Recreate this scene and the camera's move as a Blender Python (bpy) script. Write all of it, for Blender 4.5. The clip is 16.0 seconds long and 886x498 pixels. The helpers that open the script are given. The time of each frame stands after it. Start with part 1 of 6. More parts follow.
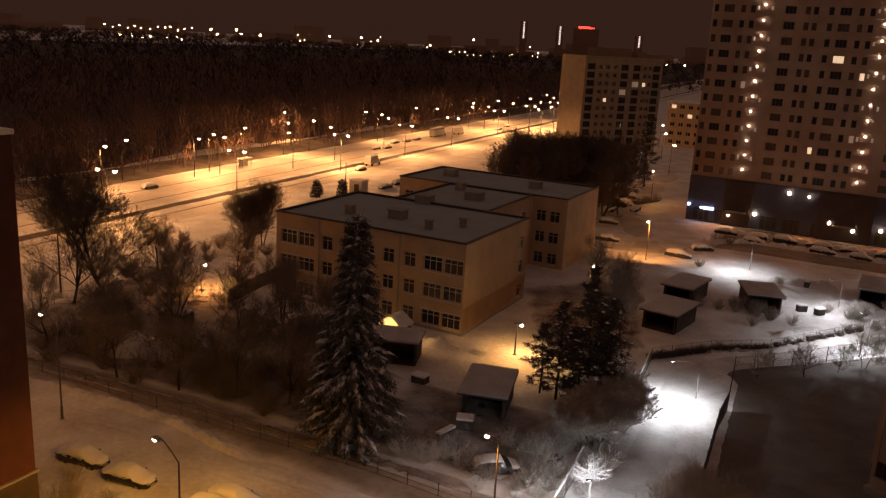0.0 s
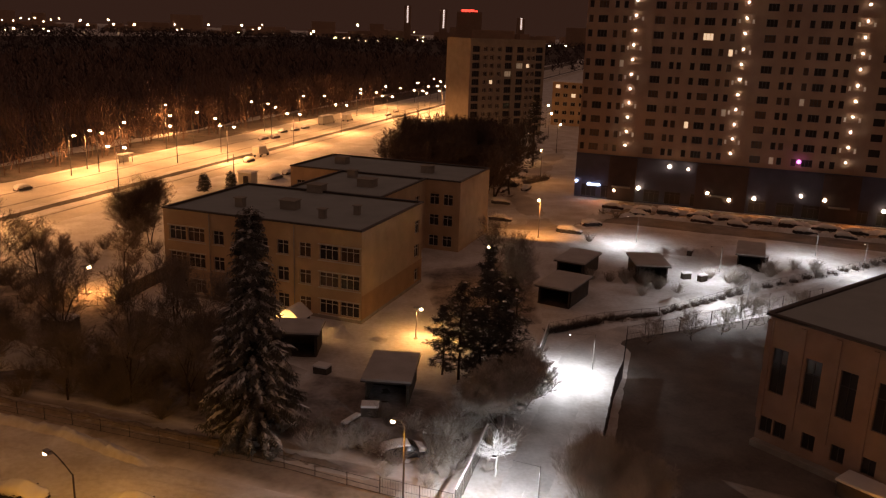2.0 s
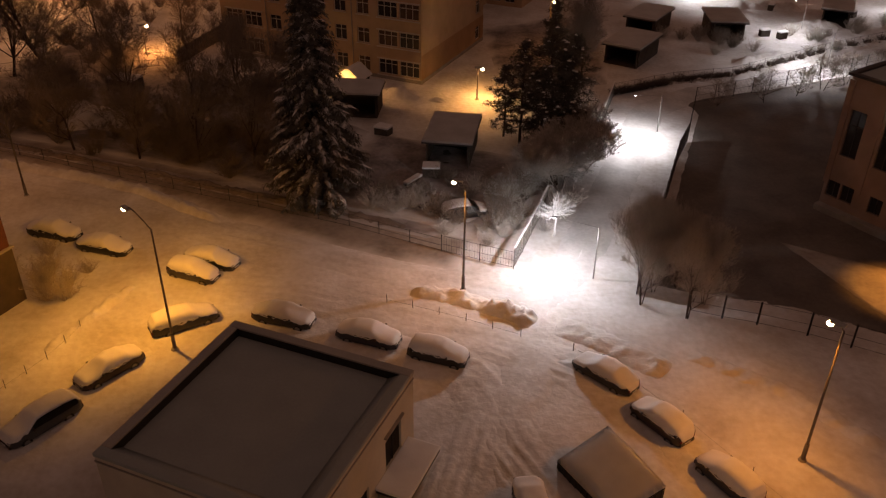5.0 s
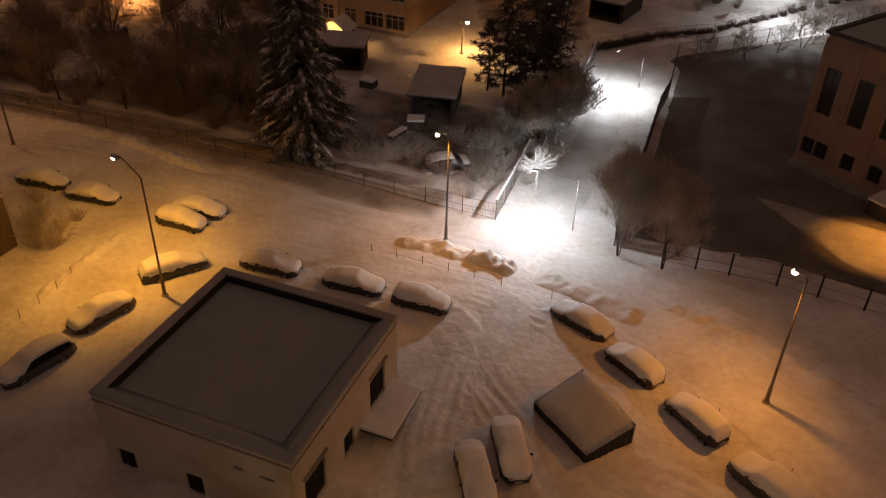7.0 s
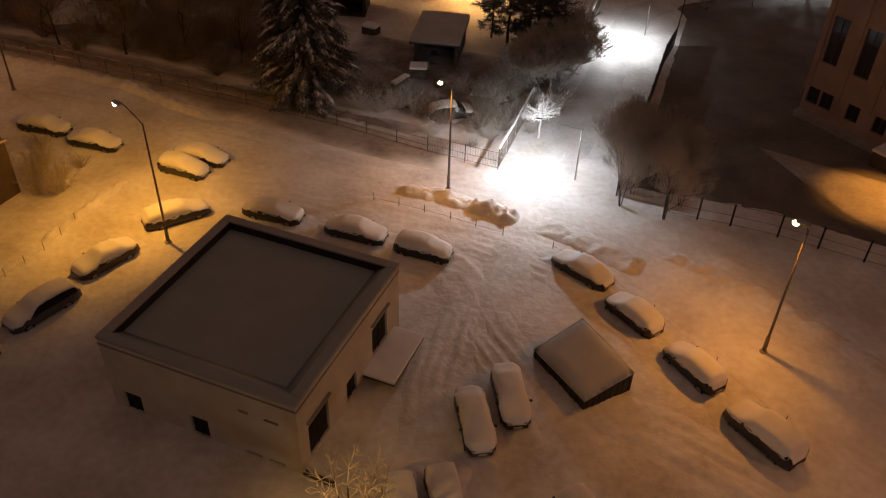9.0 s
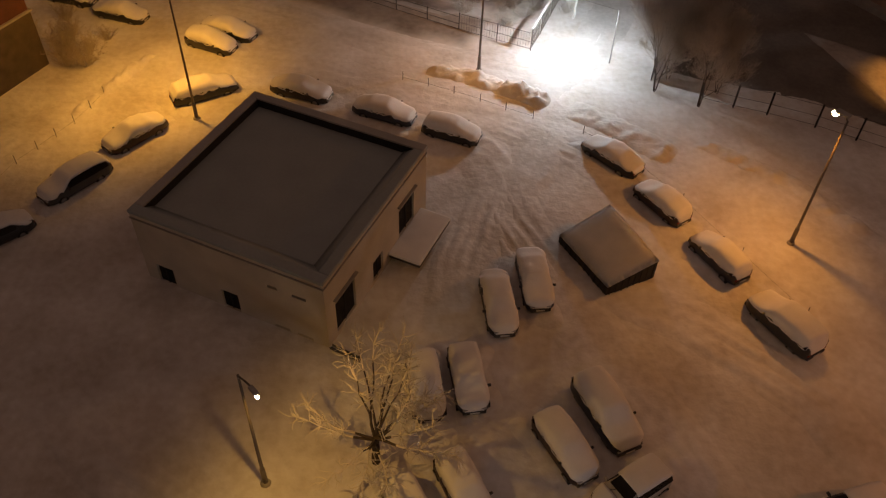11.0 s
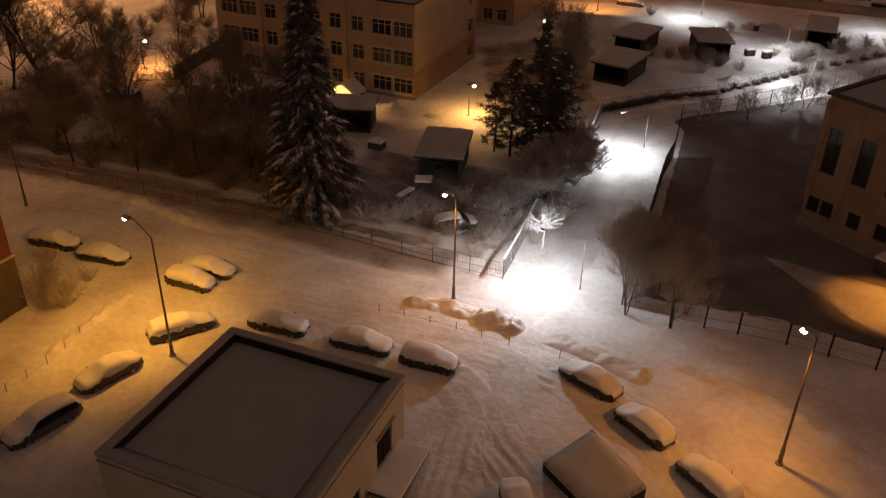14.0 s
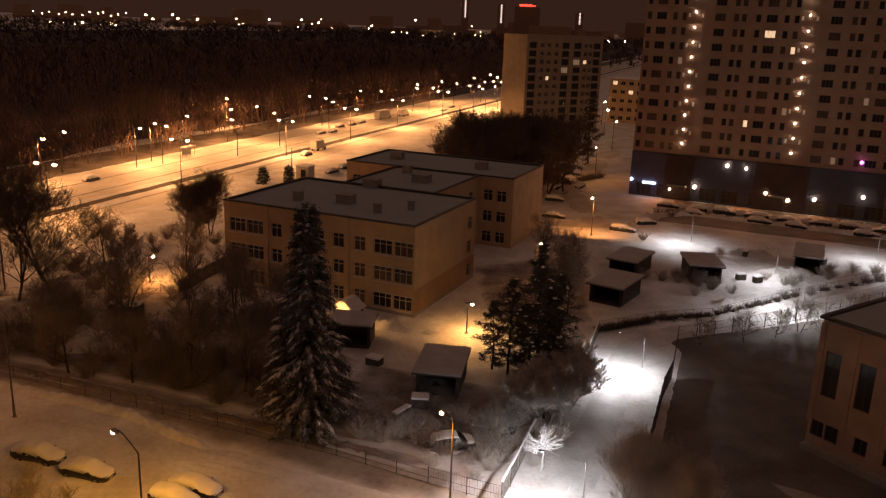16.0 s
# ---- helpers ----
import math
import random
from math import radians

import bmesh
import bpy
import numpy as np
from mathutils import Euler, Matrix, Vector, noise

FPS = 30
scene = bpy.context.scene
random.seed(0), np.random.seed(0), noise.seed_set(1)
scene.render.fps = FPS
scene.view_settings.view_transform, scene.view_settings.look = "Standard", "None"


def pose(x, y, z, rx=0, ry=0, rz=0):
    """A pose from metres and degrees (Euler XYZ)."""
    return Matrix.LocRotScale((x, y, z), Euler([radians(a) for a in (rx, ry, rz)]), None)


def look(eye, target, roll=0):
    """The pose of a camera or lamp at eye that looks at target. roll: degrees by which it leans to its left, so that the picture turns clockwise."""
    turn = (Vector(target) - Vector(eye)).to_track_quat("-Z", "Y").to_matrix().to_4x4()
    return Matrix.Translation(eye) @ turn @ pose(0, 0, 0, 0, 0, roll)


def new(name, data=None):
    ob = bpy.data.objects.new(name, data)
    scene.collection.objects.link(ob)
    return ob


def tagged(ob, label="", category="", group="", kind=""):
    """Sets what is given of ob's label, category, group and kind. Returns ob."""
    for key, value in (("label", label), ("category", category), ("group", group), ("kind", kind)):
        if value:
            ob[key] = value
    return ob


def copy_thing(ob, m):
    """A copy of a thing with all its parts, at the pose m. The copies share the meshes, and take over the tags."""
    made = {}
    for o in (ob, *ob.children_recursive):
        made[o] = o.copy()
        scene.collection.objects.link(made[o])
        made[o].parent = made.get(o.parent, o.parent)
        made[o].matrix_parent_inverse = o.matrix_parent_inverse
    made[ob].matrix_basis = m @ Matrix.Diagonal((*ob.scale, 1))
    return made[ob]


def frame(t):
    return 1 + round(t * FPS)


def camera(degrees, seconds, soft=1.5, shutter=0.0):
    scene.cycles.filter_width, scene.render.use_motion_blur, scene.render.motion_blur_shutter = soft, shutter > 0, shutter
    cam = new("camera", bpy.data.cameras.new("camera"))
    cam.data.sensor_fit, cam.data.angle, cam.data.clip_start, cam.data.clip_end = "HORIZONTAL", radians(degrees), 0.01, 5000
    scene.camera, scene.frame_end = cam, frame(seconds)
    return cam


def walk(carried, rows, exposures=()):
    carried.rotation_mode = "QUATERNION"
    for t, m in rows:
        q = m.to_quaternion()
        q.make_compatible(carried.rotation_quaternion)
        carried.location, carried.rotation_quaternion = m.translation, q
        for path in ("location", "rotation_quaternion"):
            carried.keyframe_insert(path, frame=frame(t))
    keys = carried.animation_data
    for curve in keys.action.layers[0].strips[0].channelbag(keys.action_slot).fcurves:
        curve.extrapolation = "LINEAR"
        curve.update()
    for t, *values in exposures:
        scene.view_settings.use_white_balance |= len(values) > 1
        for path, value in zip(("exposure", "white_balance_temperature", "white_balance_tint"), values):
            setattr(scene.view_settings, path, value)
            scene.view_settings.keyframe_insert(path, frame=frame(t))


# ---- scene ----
cam = camera(56.24, 16.0, soft=1.25)
EYE = 36.0
# seconds, metres forward, yaw, pitch, roll
PATH = [
    (0, 1.00, 0.95, -14.18, -3.10), (0.5, 1.00, 1.02, -14.49, -3.10), (1, 1.00, -1.23, -13.84, -2.24),
    (1.5, 1.00, -4.89, -14.07, -2.33), (2, 1.00, -6.78, -14.83, -1.91), (2.5, 1.00, -4.35, -15.70, -1.44),
    (3, 1.00, -3.17, -18.61, -1.01), (3.5, 1.00, -2.56, -21.60, -1.00), (4, 1.00, -2.20, -24.00, -1.01),
    (4.5, 1.35, -2.40, -27.32, -0.70), (5, 1.55, -2.87, -31.31, -0.53), (7.5, -0.35, -3.64, -34.55, -1.64),
    (8, -0.35, -3.54, -34.88, -1.77), (8.5, -0.35, -3.47, -35.54, -1.83), (9, -0.35, -3.20, -37.84, -1.67),
    (9.5, -0.35, -2.29, -40.66, -1.75), (10, -0.35, -1.82, -42.31, -1.64), (12.5, -0.35, 0.29, -49.70, -1.56),
    (13, -0.35, -0.25, -45.97, -1.62), (13.5, -0.35, -3.55, -36.36, -3.08), (14, -0.35, -3.16, -30.22, -1.08),
    (14.5, -0.35, -5.32, -27.31, -1.97), (15, -0.35, -6.08, -21.77, -2.03), (15.5, -0.35, -4.45, -17.18, -1.48),
    (16, -0.35, -2.94, -15.31, -1.99),
]
walk(cam, [(t, pose(0, 0.94 * d, EYE - 0.33 * d, 90 + p, r, y)) for t, d, y, p, r in PATH], exposures=[(0, 0.2, 7050, 20), (3, 0.18, 7300, 22), (3.6, 0.14, 7400, 25), (5.2, 0.12, 7500, 26), (7.3, 0.17, 7100, 17), (9, 0.17, 7100, 17), (10.2, 0.17, 6900, 13), (12.3, 0.17, 6950, 13), (14.2, 0.17, 7150, 19), (15.2, 0.2, 7150, 20), (16, 0.22, 7250, 22)])

# ---- night sky, lit by the town ----
world = bpy.data.worlds.new("night_sky")
scene.world = world
world.use_nodes = True
wn, wl = world.node_tree.nodes, world.node_tree.links
bg = wn["Background"]
tc = wn.new("ShaderNodeTexCoord")
sep = wn.new("ShaderNodeSeparateXYZ")
ramp = wn.new("ShaderNodeValToRGB")
wl.new(tc.outputs["Generated"], sep.inputs[0])
wl.new(sep.outputs["Z"], ramp.inputs[0])
wl.new(ramp.outputs[0], bg.inputs[0])
ramp.color_ramp.elements[0].position, ramp.color_ramp.elements[0].color = 0.06, (0.020, 0.0095, 0.0066, 1)
ramp.color_ramp.elements[1].position, ramp.color_ramp.elements[1].color = 0.3, (0.072, 0.0425, 0.0315, 1)
bg.inputs[1].default_value = 1.26

SODIUM, LED, WARM = (1.0, 0.40, 0.10), (0.84, 0.94, 1.0), (1.0, 0.56, 0.17)


def lamp_light(place, target, watts, colour, wide=150, soft=0.10, blend=0.6):
    """The light that a luminaire throws, from just under its lens."""
    data = bpy.data.lights.new("street_light", "SPOT")
    data.energy, data.color, data.spot_size, data.spot_blend, data.shadow_soft_size = watts, colour, radians(wide), blend, soft
    ob = new("street_light", data)
    ob.matrix_world = look(place, target)
    return ob


# ---- materials ----
def mat(name, base, rough=0.8, var=0.12, scale=0.6, fine=9.0, bump=0.25, dist=0.02, metal=0.0, tint=None, per_object=0.0, coat=0.0, edge=None):
    """A surface with broad stains and fine grain, at world size; edge: the colour it runs out into where wear or
    painted tone is weak.
    """
    m = bpy.data.materials.new(name)
    m.use_nodes = True
    n, l = m.node_tree.nodes, m.node_tree.links
    b = n["Principled BSDF"]
    geo = n.new("ShaderNodeNewGeometry")
    broad, grain = n.new("ShaderNodeTexNoise"), n.new("ShaderNodeTexNoise")
    broad.inputs["Scale"].default_value, broad.inputs["Detail"].default_value = scale, 5
    grain.inputs["Scale"].default_value, grain.inputs["Detail"].default_value = fine, 4
    for t in (broad, grain):
        l.new(geo.outputs["Position"], t.inputs["Vector"])
    tint = tint or tuple(c * (1 - 2.2 * var) for c in base)
    mix = n.new("ShaderNodeMix")
    mix.data_type = "RGBA"
    mix.inputs[6].default_value, mix.inputs[7].default_value = (*tint, 1), (*base, 1)
    add = n.new("ShaderNodeMath")
    add.operation = "MULTIPLY_ADD"
    add.inputs[1].default_value = 0.45
    l.new(grain.outputs["Fac"], add.inputs[0])
    l.new(broad.outputs["Fac"], add.inputs[2])
    rng = n.new("ShaderNodeMapRange")
    rng.inputs[1].default_value, rng.inputs[2].default_value = 0.5, 0.95
    l.new(add.outputs[0], rng.inputs[0])
    l.new(rng.outputs[0], mix.inputs[0])
    out = mix.outputs[2]
    if edge:
        mask, run = n.new("ShaderNodeAttribute"), n.new("ShaderNodeMix")
        mask.attribute_name, run.data_type = "wear_tone", "RGBA"
        run.inputs[6].default_value = (*edge, 1)
        l.new(mask.outputs["Fac"], run.inputs[0])
        l.new(out, run.inputs[7])
        out = run.outputs[2]
    if per_object:
        info, hsv = n.new("ShaderNodeObjectInfo"), n.new("ShaderNodeHueSaturation")
        r2 = n.new("ShaderNodeMapRange")
        r2.inputs[3].default_value, r2.inputs[4].default_value = 1 - per_object, 1 + per_object
        l.new(info.outputs["Random"], r2.inputs[0])
        l.new(r2.outputs[0], hsv.inputs["Value"])
        l.new(out, hsv.inputs["Color"])
        out = hsv.outputs[0]
    l.new(out, b.inputs["Base Color"])
    b.inputs["Roughness"].default_value, b.inputs["Metallic"].default_value = rough, metal
    b.inputs["Coat Weight"].default_value = coat
    if bump:
        bn = n.new("ShaderNodeBump")
        bn.inputs["Strength"].default_value, bn.inputs["Distance"].default_value = bump, dist
        l.new(add.outputs[0], bn.inputs["Height"])
        l.new(bn.outputs[0], b.inputs["Normal"])
    return m


def glow(name, colour, strength):
    m = bpy.data.materials.new(name)
    m.use_nodes = True
    b = m.node_tree.nodes["Principled BSDF"]
    b.inputs["Base Color"].default_value = (0.8, 0.8, 0.8, 1)
    b.inputs["Emission Color"].default_value, b.inputs["Emission Strength"].default_value = (*colour, 1), strength
    m.cycles.emission_sampling = "NONE"
    return m


SNOW = mat("snow", (0.83, 0.83, 0.84), 0.65, 0.10, 0.22, 1.9, 0.9, 0.17, tint=(0.52, 0.49, 0.46))
SNOW_PACKED = mat("packed_snow", (0.72, 0.71, 0.70), 0.55, 0.16, 0.35, 3.0, 0.6, 0.05)
SNOW_CAP = mat("fresh_snow", (0.84, 0.84, 0.85), 0.7, 0.04, 1.2, 14.0, 0.4, 0.02)
PLASTER_GREY = mat("grey_beige_plaster", (0.40, 0.33, 0.25), 0.9, 0.10, 0.5, 18.0, 0.2)
PLASTER_YELLOW = mat("yellow_plaster", (0.57, 0.42, 0.27), 0.9, 0.10, 0.5, 18.0, 0.2)
PLASTER_OCHRE = mat("ochre_plaster", (0.46, 0.29, 0.16), 0.9, 0.12, 0.5, 18.0, 0.2)
PLASTER_PALE = mat("pale_plaster", (0.62, 0.58, 0.50), 0.9, 0.10, 0.5, 18.0, 0.2)
PANEL_DARK = mat("brown_facade_panel", (0.40, 0.27, 0.19), 0.85, 0.12, 0.3, 10.0, 0.2)
PANEL_BAY = mat("dark_brown_bay_panel", (0.075, 0.05, 0.045), 0.85, 0.15, 0.5, 10.0, 0.2)
PANEL_PINK = mat("pink_beige_plaster", (0.42, 0.30, 0.235), 0.9, 0.12, 0.5, 14.0, 0.2)
SHOP_DARK = mat("dark_shop_cladding", (0.06, 0.065, 0.11), 0.5, 0.15, 0.5, 8.0, 0.1)
BRICK_RED = mat("red_brick", (0.105, 0.036, 0.026), 0.9, 0.18, 0.8, 16.0, 0.5)
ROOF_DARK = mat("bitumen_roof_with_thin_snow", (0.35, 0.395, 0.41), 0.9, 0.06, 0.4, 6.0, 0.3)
PARAPET_LIT = mat("lit_parapet_under_thin_snow", (0.44, 0.435, 0.43), 0.9, 0.10, 0.5, 7.0, 0.3)
CONCRETE = mat("concrete", (0.36, 0.34, 0.31), 0.9, 0.14, 0.7, 12.0, 0.3)
METAL_DARK = mat("dark_painted_metal", (0.085, 0.08, 0.08), 0.5, 0.15, 2.0, 20.0, 0.1, metal=0.3)
POLE = mat("weathered_lamp_pole", (0.17, 0.15, 0.13), 0.6, 0.15, 1.0, 12.0, 0.1)
METAL_GREY = mat("galvanised_metal", (0.42, 0.42, 0.41), 0.45, 0.12, 1.0, 12.0, 0.1, metal=0.7)
METAL_BLACK = mat("black_metal", (0.022, 0.021, 0.021), 0.6, 0.15, 2.0, 20.0, 0.1)
WOOD_DARK = mat("dark_weathered_wood", (0.085, 0.065, 0.05), 0.85, 0.2, 1.5, 20.0, 0.4)
GLASS_DARK = mat("dark_window_glass", (0.035, 0.03, 0.028), 0.15, 0.1, 0.5, 3.0, 0.0)
GLASS_CURTAIN = mat("curtained_window_glass", (0.13, 0.085, 0.06), 0.25, 0.2, 0.8, 3.0, 0.0)
FRAME_WHITE = mat("white_window_frame", (0.66, 0.63, 0.58), 0.6, 0.08, 2.0, 20.0, 0.0)
SODIUM_LENS = glow("sodium_lens", (1.0, 0.72, 0.36), 26.0)
LED_LENS = glow("led_lens", (0.88, 0.94, 1.0), 26.0)
PALE_LENS = glow("pale_warm_lens", (1.0, 0.86, 0.68), 15.0)
WARM_LENS = glow("warm_lens", (1.0, 0.78, 0.50), 16.0)


# ---- mesh helpers ----
def box(bm, cx, cy, cz, sx, sy, sz, m=None, index=0, bevel=0.0):
    """A box by its centre and size, turned by m."""
    t = Matrix.Translation((cx, cy, cz)) @ Matrix.Diagonal((sx, sy, sz, 1))
    vs = bmesh.ops.create_cube(bm, size=1, matrix=(m @ t) if m else t)["verts"]
    faces = {f for v in vs for f in v.link_faces}
    for f in faces:
        f.material_index = index
    if bevel:
        bmesh.ops.bevel(bm, geom=list({e for f in faces for e in f.edges}), offset=bevel, segments=2, affect="EDGES", profile=0.6)


def tube(bm, a, b, ra, rb, sides=6, index=0, caps=True):
    """A tapered tube between two points."""
    a, b = Vector(a), Vector(b)
    q = (b - a).to_track_quat("Z", "Y").to_matrix()
    rings = []
    for p, r in ((a, ra), (b, rb)):
        rings.append([bm.verts.new(p + q @ Vector((r * math.cos(k * math.tau / sides), r * math.sin(k * math.tau / sides), 0))) for k in range(sides)])
    for k in range(sides):
        f = bm.faces.new((rings[0][k], rings[0][(k + 1) % sides], rings[1][(k + 1) % sides], rings[1][k]))
        f.material_index, f.smooth = index, sides > 5
    if caps:
        bm.faces.new(rings[1]).material_index = index
        bm.faces.new(rings[0][::-1]).material_index = index


def loft(bm, rings, index=0, close=True, smooth=True):
    made = [[bm.verts.new(p) for p in r] for r in rings]
    for a, b in zip(made, made[1:]):
        n = len(a)
        for k in range(n if close else n - 1):
            f = bm.faces.new((a[k], a[(k + 1) % n], b[(k + 1) % n], b[k]))
            f.smooth, f.material_index = smooth, index
    if close:
        bm.faces.new(made[0][::-1]).material_index = index
        bm.faces.new(made[-1]).material_index = index


def part(name, bm, materials, parent=None, label="", smooth=False):
    """Links a bmesh as one mesh object under a thing or a part."""
    me = bpy.data.meshes.new(name)
    if smooth:
        for f in bm.faces:
            f.smooth = True
    bm.to_mesh(me)
    bm.free()
    for m in (materials if isinstance(materials, (list, tuple)) else [materials]):
        me.materials.append(m)
    ob = new(name, me)
    if parent is not None:
        ob.parent = parent
    if label:
        tagged(ob, label)
    return ob


def repeat(name, me, parent, m):
    """One more object on a mesh that is there already."""
    ob = new(name, me)
    ob.parent = parent
    ob.matrix_basis = m
    return ob


def thing(name, m, label, category, group="", kind=""):
    ob = new(name)
    ob.matrix_basis = m
    ob.empty_display_size = 0.2
    return tagged(ob, label, category, group, kind)


def facade(bm, m, width, height, openings, depth=0.25, z0=0.0, index=0):
    """A wall face in the plane y = 0 of m (outside towards -y), with the openings (x0, z0, x1, z1) cut through to a depth."""
    xs = sorted({0.0, width, *(round(o[0], 3) for o in openings), *(round(o[2], 3) for o in openings)})
    zs = sorted({z0, height, *(round(o[1], 3) for o in openings), *(round(o[3], 3) for o in openings)})

    def quad(*pts):
        f = bm.faces.new([bm.verts.new(m @ Vector(p)) for p in pts])
        f.material_index = index

    for i in range(len(xs) - 1):
        xm = (xs[i] + xs[i + 1]) / 2
        cols = [o for o in openings if o[0] < xm < o[2]]
        start = zs[0]
        for o in sorted(cols, key=lambda o: o[1]) + [(0, height, 0, height)]:
            if o[1] > start + 1e-4:
                quad((xs[i], 0, start), (xs[i + 1], 0, start), (xs[i + 1], 0, o[1]), (xs[i], 0, o[1]))
            start = o[3]
    for x0, a, x1, b in openings:
        quad((x0, 0, a), (x0, depth, a), (x0, depth, b), (x0, 0, b))
        quad((x1, 0, a), (x1, 0, b), (x1, depth, b), (x1, depth, a))
        quad((x0, 0, a), (x1, 0, a), (x1, depth, a), (x0, depth, a))
        quad((x0, 0, b), (x0, depth, b), (x1, depth, b), (x1, 0, b))


def window_mesh(name, w, h, casements=2, transom=0.0, frame_w=0.07, pane=None, frame_m=None):
    """A window as two meshes, frame and glass, with the lower left corner at the origin, outside towards -y."""
    bm = bmesh.new()
    step = w / casements
    rows = [(frame_w, h - frame_w)] if not transom else [(frame_w, transom - frame_w / 2), (transom + frame_w / 2, h - frame_w)]
    holes = [(k * step + frame_w * (1 if k == 0 else 0.5), a, (k + 1) * step - frame_w * (1 if k == casements - 1 else 0.5), b) for k in range(casements) for a, b in rows]
    facade(bm, Matrix(), w, h, holes, 0.07)
    bmesh.ops.remove_doubles(bm, verts=bm.verts, dist=0.0005)
    frame_me = bpy.data.meshes.new(name)
    bm.to_mesh(frame_me)
    bm.free()
    frame_me.materials.append(frame_m or FRAME_WHITE)
    bm = bmesh.new()
    box(bm, w / 2, 0.06, h / 2, w - 0.02, 0.012, h - 0.02)
    glass_me = bpy.data.meshes.new("pane")
    bm.to_mesh(glass_me)
    bm.free()
    glass_me.materials.append(pane or GLASS_DARK)
    return frame_me, glass_me


def window(name, meshes, parent, m):
    ob = repeat(name, meshes[0], parent, m)
    repeat("pane", meshes[1], ob, Matrix())
    return ob


# ---- ground ----
GRID = -27.0  # the town's blocks are turned by this


def uv(x, y, u, v, turn=GRID):
    """The point u along and v across a block's grid, from its corner."""
    a = radians(turn)
    return x + u * math.cos(a) - v * math.sin(a), y + u * math.sin(a) + v * math.cos(a)


def rise(x, y):
    """Height of the snow."""
    z = 0.10 * noise.noise((x * 0.11, y * 0.11, 0)) + 0.05 * noise.noise((x * 0.45, y * 0.45, 3))
    if -45 < x < 60 and 4 < y < 130:
        z += 0.025 * noise.noise((x * 1.4, y * 1.4, 7))
    return z if y < 400 else 0.0


def steps(lo, hi, fine, grow=1.22, end=6000):
    out, s, v = [], fine, lo
    while v > -end:
        s *= grow
        v -= s
        out.append(v)
    out = out[::-1]
    v = lo
    while v <= hi:
        out.append(v)
        v += fine
    s = fine
    while v < end:
        out.append(v)
        s *= grow
        v += s
    return out


def sheet(name, xs, ys, height, material):
    verts = [(x, y, height(x, y)) for y in ys for x in xs]
    w = len(xs)
    faces = [(j * w + i, j * w + i + 1, (j + 1) * w + i + 1, (j + 1) * w + i) for j in range(len(ys) - 1) for i in range(w - 1)]
    me = bpy.data.meshes.new(name)
    me.from_pydata(verts, [], faces)
    me.materials.append(material)
    me.polygons.foreach_set("use_smooth", [True] * len(faces))
    return new(name, me)


tagged(sheet("ground", steps(-45, 60, 0.75), steps(8, 90, 0.75), rise, SNOW), "snow-covered ground of a courtyard and town at night", "ground", kind="structure")


def wear_tone_of(me, values):
    """How far each vertex takes the cover's colour, 0 to 1: wear on roads, painted light or shade on patches."""
    layer = me.attributes.new("wear_tone", "FLOAT", "POINT")
    layer.data.foreach_set("value", values)


def wear_tone_at(x, y, inside):
    """Wear or painted tone that runs out raggedly over a metre or two from the edge."""
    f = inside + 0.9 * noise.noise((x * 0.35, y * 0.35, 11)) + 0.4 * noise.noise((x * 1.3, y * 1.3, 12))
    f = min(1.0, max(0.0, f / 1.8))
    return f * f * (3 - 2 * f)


def strip(name, line, width, material, label, lift=0.05, cell=1.0, crown=None, category="road"):
    """A way laid over the ground along a line of points."""
    pts = [Vector((*p, 0)) for p in line]
    run = []
    for a, b in zip(pts, pts[1:]):
        n = max(1, int((b - a).length / cell))
        run += [a.lerp(b, k / n) for k in range(n)]
    run.append(pts[-1])
    for _ in range(6):
        run = [run[0]] + [(run[i - 1] + 2 * run[i] + run[i + 1]) / 4 for i in range(1, len(run) - 1)] + [run[-1]]
    across = max(2, int(width / cell))
    verts, faces, wear_tone = [], [], []
    for i, p in enumerate(run):
        d = (run[min(i + 1, len(run) - 1)] - run[max(i - 1, 0)]).normalized()
        nrm = Vector((-d.y, d.x, 0))
        for k in range(across + 1):
            s = k / across - 0.5
            q = p + nrm * s * width
            inside = min(width / 2 - abs(s * width), min(i, len(run) - 1 - i) * cell)
            wear_tone.append(wear_tone_at(q.x, q.y, inside))
            f = min(1.0, inside / min(1.6, width * 0.3))
            f = f * f * (3 - 2 * f)
            verts.append((q.x, q.y, rise(q.x, q.y) - 0.06 + (lift + 0.06 + (crown(s * width, i * cell) if crown else 0)) * f))
    w = across + 1
    for i in range(len(run) - 1):
        faces += [(i * w + k, (i + 1) * w + k, (i + 1) * w + k + 1, i * w + k + 1) for k in range(across)]
    me = bpy.data.meshes.new(name)
    me.from_pydata(verts, [], faces)
    me.materials.append(material)
    me.polygons.foreach_set("use_smooth", [True] * len(faces))
    wear_tone_of(me, wear_tone)
    return tagged(new(name, me), label, category, kind="structure")


# ---- transformer house in the courtyard ----
SUB = pose(-15.57, 32.2, 0, 0, 0, -25.5)
SUB_W, SUB_D, SUB_H = 11.95, 12.05, 5.15


